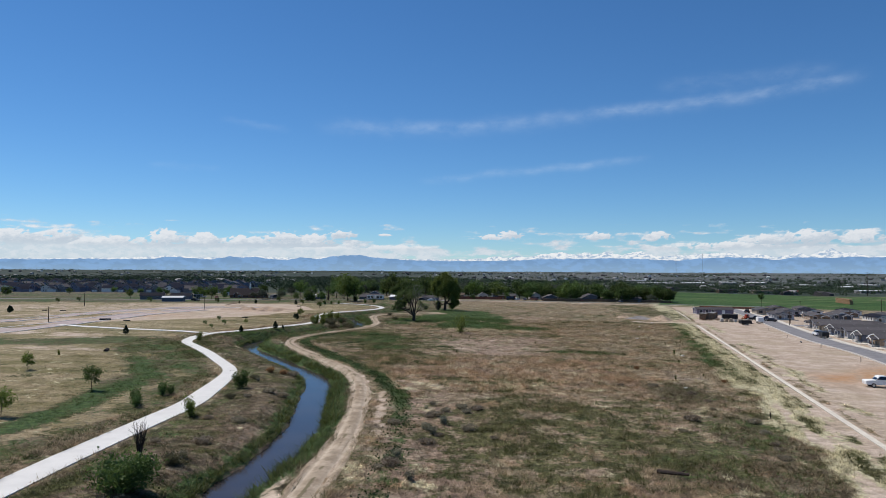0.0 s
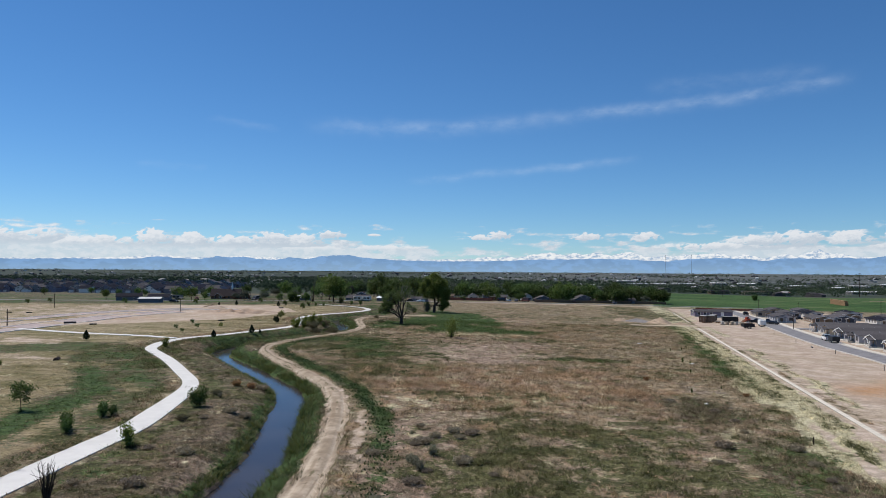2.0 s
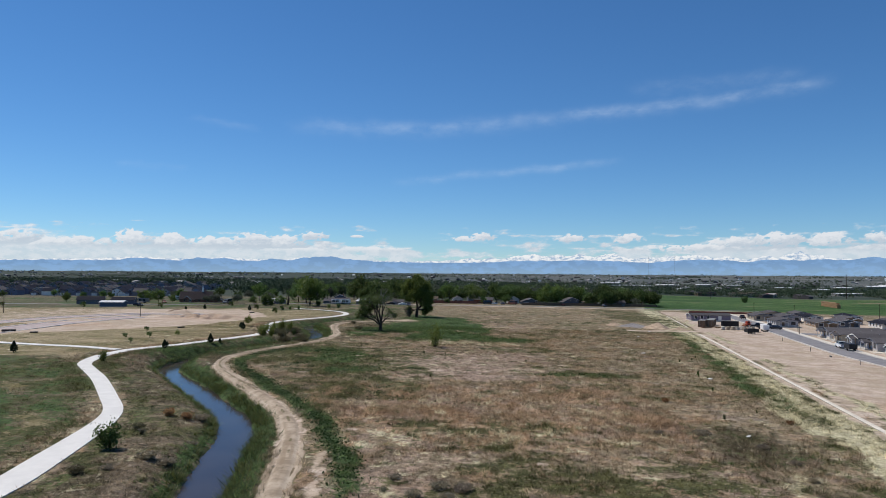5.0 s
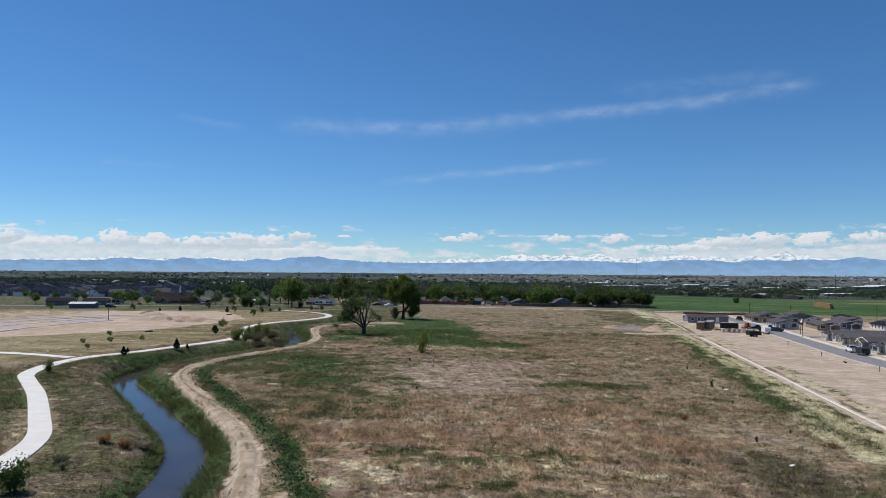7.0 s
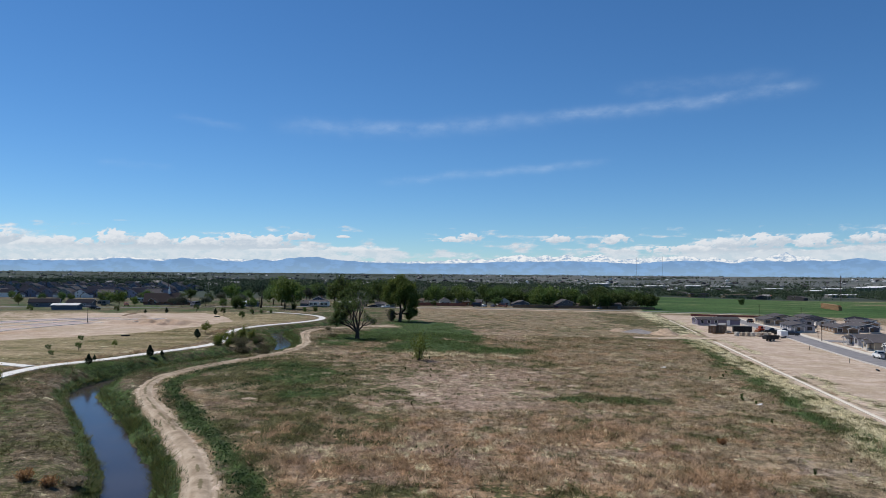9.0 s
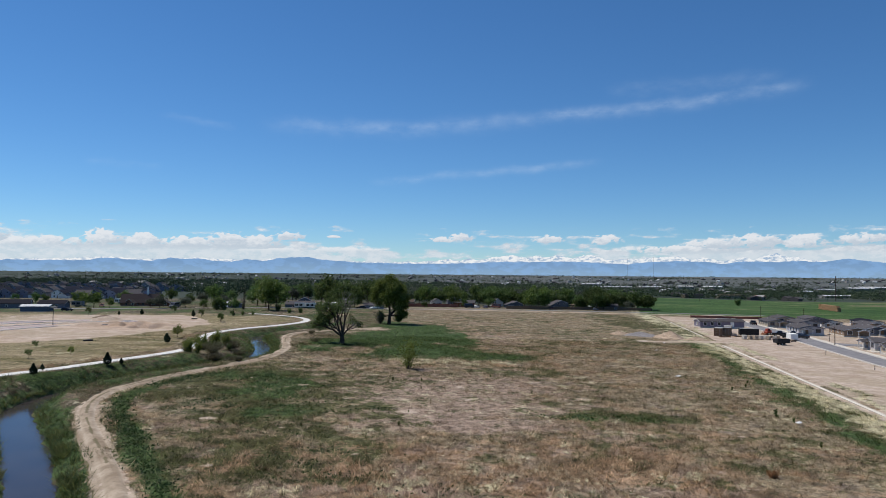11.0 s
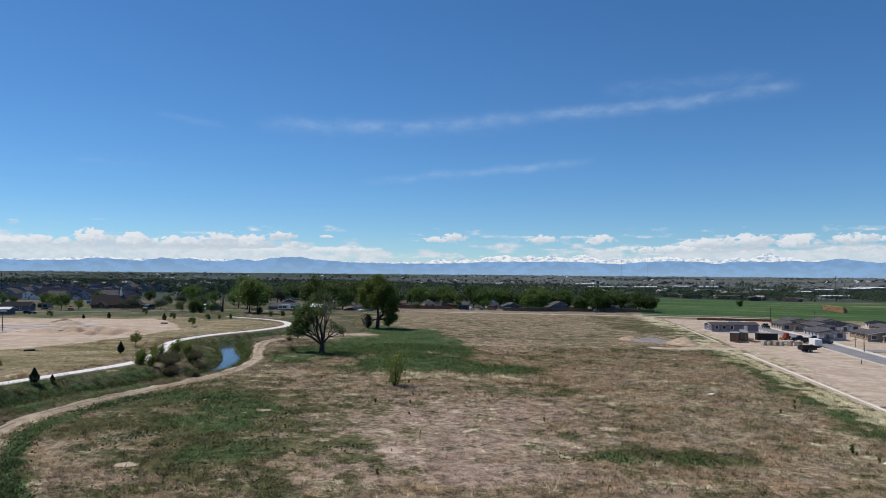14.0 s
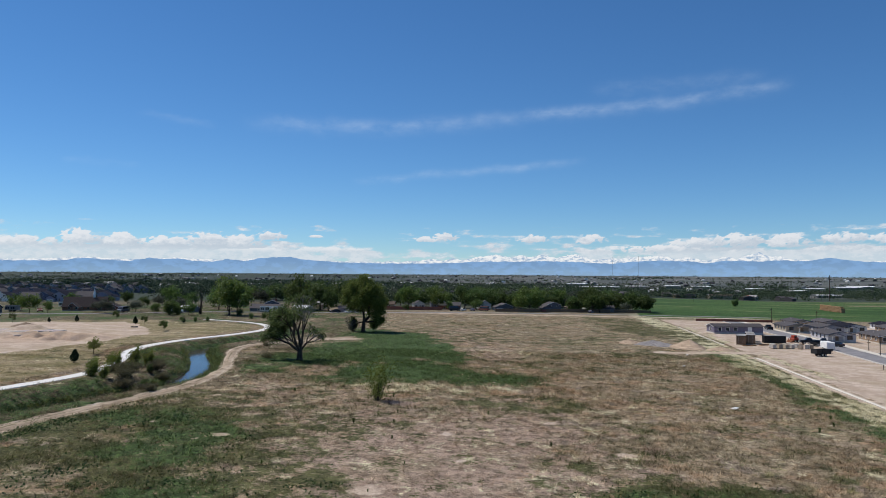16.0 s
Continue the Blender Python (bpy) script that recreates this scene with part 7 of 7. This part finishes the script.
for k in range(36):
    if k < 14:
        x, y = rng.uniform(-8.5, 3.5), rng.uniform(47, 92)
    elif k < 26:
        x, y = rng.uniform(24, 38), rng.uniform(58, 112)
        x = min(x, 38 + 0.22 * (y - 75) - 6)
    else:
        x, y = rng.uniform(-30, -24), rng.uniform(58, 118)
    again(scrub_bush, x, y, rng.uniform(0, 360), rng.uniform(0.5, 1.1))
sage = bush("sagebrush", "low grey-green sagebrush in the dry grass", 61, 0.75, 0.75, 420, 0.085, "leaf_sage", group="sagebrush")
plant(sage, -4.5, 58)
rng = np.random.RandomState(23)
made = 0
while made < 9:
    x, y = rng.uniform(-30, 1), rng.uniform(46, 112)
    near = nearest(TRACK, np.array([x]), np.array([y]), 60)
    if near[0][0] < 4.5 or nearest(CANAL, np.array([x]), np.array([y]), 20)[0][0] < 5 or nearest(TRAIL, np.array([x]), np.array([y]), 20)[0][0] < 2.5 or x > 38 + 0.22 * (y - 75):
        continue
    if lattice(np.array([x / 9]), np.array([y / 9]), 91)[0] < 0.15:
        continue
    again(sage, x, y, rng.uniform(0, 360), rng.uniform(0.5, 1.25))
    made += 1


weed = bush("weed", "dark upright weed at the field's edge", 63, 0.9, 0.35, 160, 0.09, "leaf_dark", group="dark weeds", stems=5)
plant(weed, 47.5, 160)
rng = np.random.RandomState(29)
for k in range(8):
    y = rng.uniform(120, 200)
    x = 43.7 + (y - 75.2) * 0.2286 - rng.uniform(9, 19)
    again(weed, x, y, rng.uniform(0, 360), rng.uniform(0.35, 0.7))
for k in range(16):
    again(weed, rng.uniform(-16, 22), rng.uniform(140, 205), rng.uniform(0, 360), rng.uniform(0.25, 0.6))


# ---- woods and villages far out ----
def far_woods(n, seed):
    rng = np.random.RandomState(seed)
    r = 500 + 3600 * rng.uniform(0, 1, n) ** 1.5
    a = np.radians(rng.uniform(-38, 40, n))
    x, y = r * np.sin(a), r * np.cos(a)
    c = cover(x, y)
    patch = lattice(x / 170, y / 90, 95) + 0.5 * lattice(x / 50, y / 40, 96)
    estate = (x < -0.385 * (y - 101) + 30) & (y < 800)
    keep = (c["crop"] < 0.3) & (patch > -0.75 + 1.25 * smooth01(1000, 2100, r)) & ~((x > 110 + 0.3 * (y - 430)) & (y < 850) & (x < 900)) & (~estate | (rng.uniform(0, 1, n) < 0.05)) & (y > 505)
    x, y, r = x[keep], y[keep], r[keep]
    z = height(x, y)
    m = len(x)
    many = np.where(r < 1300, 42, 12)
    h = rng.uniform(3.0, 9.5, m)
    cx, cy, cz, ch, cr = (np.repeat(q, many) for q in (x, y, z, h, r))
    total = len(cx)
    d = rng.normal(size=(total, 3))
    d /= np.linalg.norm(d, axis=1)[:, None]
    d *= rng.uniform(0.45, 1.0, total)[:, None] ** 0.5
    ctr = np.stack([cx + d[:, 0] * ch * 0.42, cy + d[:, 1] * ch * 0.42, cz + ch * 0.55 + d[:, 2] * ch * 0.45], 1)
    ob = quads_mesh("woods", ctr, rng.uniform(0.7, 1.5, total) * (0.5 + 0.7 * smooth01(800, 2600, cr)), rng, "far_leaf", None)
    return tagged(ob, "scattered dark green trees across the plain", "trees", kind="stuff")


def far_leaf():
    n = Nodes("far_tree_leaves")
    v = n.coords()
    col = n.mix(n.ramp(n.noise(0.02, v, 3), 0.35, 0.65), (0.036, 0.056, 0.03), (0.07, 0.092, 0.05))
    col = n.mix(n.math("MULTIPLY", n.island(), 0.6), col, (0.06, 0.095, 0.036))
    return n.done(col, 0.7, 0, 0.2)


M["far_leaf"] = far_leaf()
far_woods(52000, 5)


def far_roofs(name, label, n, wall, roof, seed):
    """Small far houses, told apart only as specks."""
    rng = np.random.RandomState(seed)
    bm = bmesh.new()
    made = 0
    while made < n:
        r, a = 640 + 2900 * rng.uniform() ** 1.5, radians(rng.uniform(-37, 39))
        x, y = r * math.sin(a), r * math.cos(a)
        if (x < -0.385 * (y - 101) + 30 and y < 800) or (x > 110 + 0.3 * (y - 430) and y < 850) or lattice(np.array([x / 260]), np.array([y / 160]), 44)[0] < -0.15:
            continue
        z = float(lie(np.array([x]), np.array([y]))[0])
        w, d, h = rng.uniform(7, 14), rng.uniform(7, 10), rng.uniform(2.5, 4.2)
        pts = [(-w / 2, -0.5), (w / 2, -0.5), (w / 2 + 0.3, h), (0, h + 2), (-w / 2 - 0.3, h)]
        before = len(bm.verts)
        prism(bm, pts, -d / 2, d / 2)
        bm.verts.ensure_lookup_table()
        t = rng.uniform(0, math.pi)
        cs, sn = math.cos(t), math.sin(t)
        for v in bm.verts[before:]:
            v.co = Vector((x + v.co.x * cs - v.co.y * sn, y + v.co.x * sn + v.co.y * cs, z + v.co.z))
        made += 1
    return tagged(part(name, bm, roof), label, "houses", kind="stuff")


far_roofs("far_houses", "far pale roofs scattered among the trees", 170, "white_wall", "light_roof", 3)
far_roofs("far_houses", "far dark roofs scattered among the trees", 300, "grey_wall", "grey_roof", 4)
far_roofs("far_houses", "far white walls scattered among the trees", 55, "white_wall", "white_wall", 6)


# ---- grass ----
def tufts(name, label, n, x0, x1, y0, y1, blades, hgt, wid, seed, keep, material="tuft"):
    """Grass tufts as one mass: blades that lean out from each root."""
    rng = np.random.RandomState(seed)
    x, y = rng.uniform(x0, x1, n), y0 + (y1 - y0) * rng.uniform(0, 1, n) ** 1.5
    c = cover(x, y)
    k = keep(x, y, c) > rng.uniform(0, 1, n)
    dc = nearest(CANAL, x, y, 6)[0]
    for line, w in ((TRAIL, 1.6), (BRANCH, 1.45), (PAN, 0.7), (STREET, 8.5)):
        k &= nearest(line, x, y, 10)[0] > w
    k &= (dc > 2.05) & (c["dirt"] < 0.42)
    x, y = x[k], y[k]
    c = {q: v[k] for q, v in c.items()}
    z = height(x, y)
    m = len(x)
    size = hgt * (0.45 + 1.3 * rng.uniform(0, 1, m) ** 2.2) * (0.85 + 0.5 * c["red"] + 0.35 * c["lush"] - 0.55 * c["lawn"] - 0.45 * c["mauve"] - 0.3 * c["dirt"])
    X, Y, Z, S = (np.repeat(q, blades) for q in (x, y, z, size))
    ang = rng.uniform(0, math.tau, m * blades)
    lean = rng.uniform(0.7, 2.2, m * blades) * S
    off = rng.uniform(0, 0.28, m * blades)
    bx, by = X + np.cos(ang) * off, Y + np.sin(ang) * off
    w = wid * rng.uniform(0.6, 1.4, m * blades)
    px, py = -np.sin(ang) * w, np.cos(ang) * w
    tri = np.stack([np.stack([bx - px, by - py, Z - 0.04], 1), np.stack([bx + px, by + py, Z - 0.04], 1), np.stack([bx + np.cos(ang) * lean, by + np.sin(ang) * lean, Z + S], 1)], 1)
    me = bpy.data.meshes.new(name)
    q = m * blades
    me.vertices.add(3 * q)
    me.vertices.foreach_set("co", tri.reshape(-1).astype(np.float32))
    me.loops.add(3 * q)
    me.loops.foreach_set("vertex_index", np.arange(3 * q, dtype=np.int32))
    me.polygons.add(q)
    me.polygons.foreach_set("loop_start", np.arange(0, 3 * q, 3, dtype=np.int32))
    me.update(calc_edges=True)
    for key, v in c.items():
        a = me.attributes.new(key, "FLOAT", "POINT")
        a.data.foreach_set("value", np.repeat(v, 3 * blades).astype(np.float32))
    a = me.attributes.new("clump", "FLOAT", "POINT")
    a.data.foreach_set("value", np.repeat(rng.uniform(0, 1, m) ** 1.3, 3 * blades).astype(np.float32))
    me.materials.append(M[material])
    return tagged(new(name, me), label, "grass", kind="stuff")


def stand(x, y, c):
    """How thickly the grass stands: in drifts, thin on bare and mown ground."""
    drift = 0.62 + 0.75 * rough2(x, y, 6.5, 71) + 0.4 * rough2(x, y, 1.8, 73)
    bare = np.exp(-(((x - 4) / 14) ** 2 + ((y - 162) / 15) ** 2))
    return np.clip(drift, 0.08, 1) * (1 - 0.5 * c["lawn"]) * (1 - 0.8 * bare)


M["strand"] = tuft_material("dry_grass_strands", 1.5)
tufts("grass", "dry brown and green grass tufts of the open field", 290000, -72, 80, 16, 262, 6, 0.36, 0.036, 3, lambda x, y, c: stand(x, y, c) * smooth01(16, 44, y))
tufts("grass", "far dry grass of the open field", 100000, -110, 112, 235, 425, 4, 0.18, 0.06, 5, stand)

tufts("grass", "long pale dry grass strands lying over the field", 75000, -60, 62, 40, 185, 3, 0.42, 0.03, 7, lambda x, y, c: stand(x, y, c) * np.clip(0.3 - 0.35 * c["lush"] + rough2(x, y, 4.0, 77) + 0.5 * c["red"] + 0.4 * c["pale"], 0.04, 1) * (1 - 0.8 * c["lawn"]), "strand")


def reed_material():
    n = Nodes("reed_blades")
    col = n.mix(n.island(), (0.022, 0.042, 0.011), (0.135, 0.145, 0.036))
    n.done(col, 0.6, 0, 0.2)
    tr, ms = n.tree.nodes.new("ShaderNodeBsdfTranslucent"), n.tree.nodes.new("ShaderNodeMixShader")
    n.put(tr.inputs["Color"], col)
    ms.inputs[0].default_value = 0.45
    n.tree.links.new(n.bsdf.outputs[0], ms.inputs[1])
    n.tree.links.new(tr.outputs[0], ms.inputs[2])
    n.tree.links.new(ms.outputs[0], n.out.inputs[0])
    return n.mat


M["reed"] = reed_material()


def shore_reeds(x, y, c):
    d = nearest(CANAL, x, y, 8)[0]
    side = nearest(CANAL, x, y, 8)[1]
    return np.exp(-((d - 2.4) / np.where(side > 0, 1.15, 0.65)) ** 2) * np.clip(0.45 + 0.9 * rough2(x, y, 3, 99), 0.06, 1)


tufts("reeds", "green reeds along the canal's edge", 260000, -54, -12, 42, 262, 4, 0.45, 0.035, 9, shore_reeds, "reed")


# leafy green weeds: dense beside the dirt track and in patches of the field
def weed_bed(name, label, n, x0, x1, y0, y1, keep, leaf, tall, seed, material):
    rng = np.random.RandomState(seed)
    x, y = rng.uniform(x0, x1, n), rng.uniform(y0, y1, n)
    c = cover(x, y)
    k = (keep(x, y) > rng.uniform(0, 1, n)) & (c["dirt"] < 0.45) & (nearest(CANAL, x, y, 6)[0] > 2.3)
    x, y = x[k], y[k]
    h = tall * np.clip(0.35 + 0.8 * rough2(x, y, 1.6, 45) + 0.3 * rough2(x, y, 0.6, 46), 0.1, 1.2)
    z = height(x, y) + h * rng.uniform(0.25, 1.0, len(x))
    ob = quads_mesh(name, np.stack([x, y, z], 1), leaf * rng.uniform(0.6, 1.3, len(x)), rng, material, None, flat=0.1)
    return tagged(ob, label, "weeds", kind="stuff")


def beside_track(x, y):
    d, side, _ = nearest(TRACK, x, y, 12)
    mid = 3.2 + 0.8 * rough2(x, y, 7, 33) + 2.2 * smooth01(108, 96, y)
    return np.exp(-((d - mid) / 1.25) ** 2) * (side > 0) * smooth01(200, 175, y) * np.clip(0.62 + 1.3 * rough2(x, y, 3.2, 34), 0, 1) * (1 - 0.6 * smooth01(102, 88, y))


def field_weeds(x, y):
    out = np.zeros(x.shape)
    for cx, cy, rx, ry in ((25, 156, 6.5, 2.2), (-18, 171, 5, 6), (-24, 182, 6, 4), (-13, 157, 4, 3), (-5, 159, 2.5, 3), (-8, 133, 5, 4), (-16, 145, 4, 5), (-24, 160, 3, 6), (2, 128, 5, 2.5)):
        out = np.maximum(out, np.exp(-((x - cx) / rx) ** 2 - ((y - cy) / ry) ** 2))
    return out * np.clip(0.25 + 1.5 * rough2(x, y, 3.0, 35) + 0.8 * rough2(x, y, 1.0, 36), 0, 1)


M["weed_leaf"] = leaves("weed_leaves", (0.026, 0.058, 0.022), (0.07, 0.115, 0.04))
weed_bed("weeds", "dense dark green leafy weeds along the dirt track", 230000, -46, -2, 42, 200, beside_track, 0.13, 0.55, 13, "weed_leaf")
weed_bed("weeds", "patches of low green leafy weeds in the field", 110000, -36, 34, 120, 192, field_weeds, 0.12, 0.35, 14, "weed_leaf")
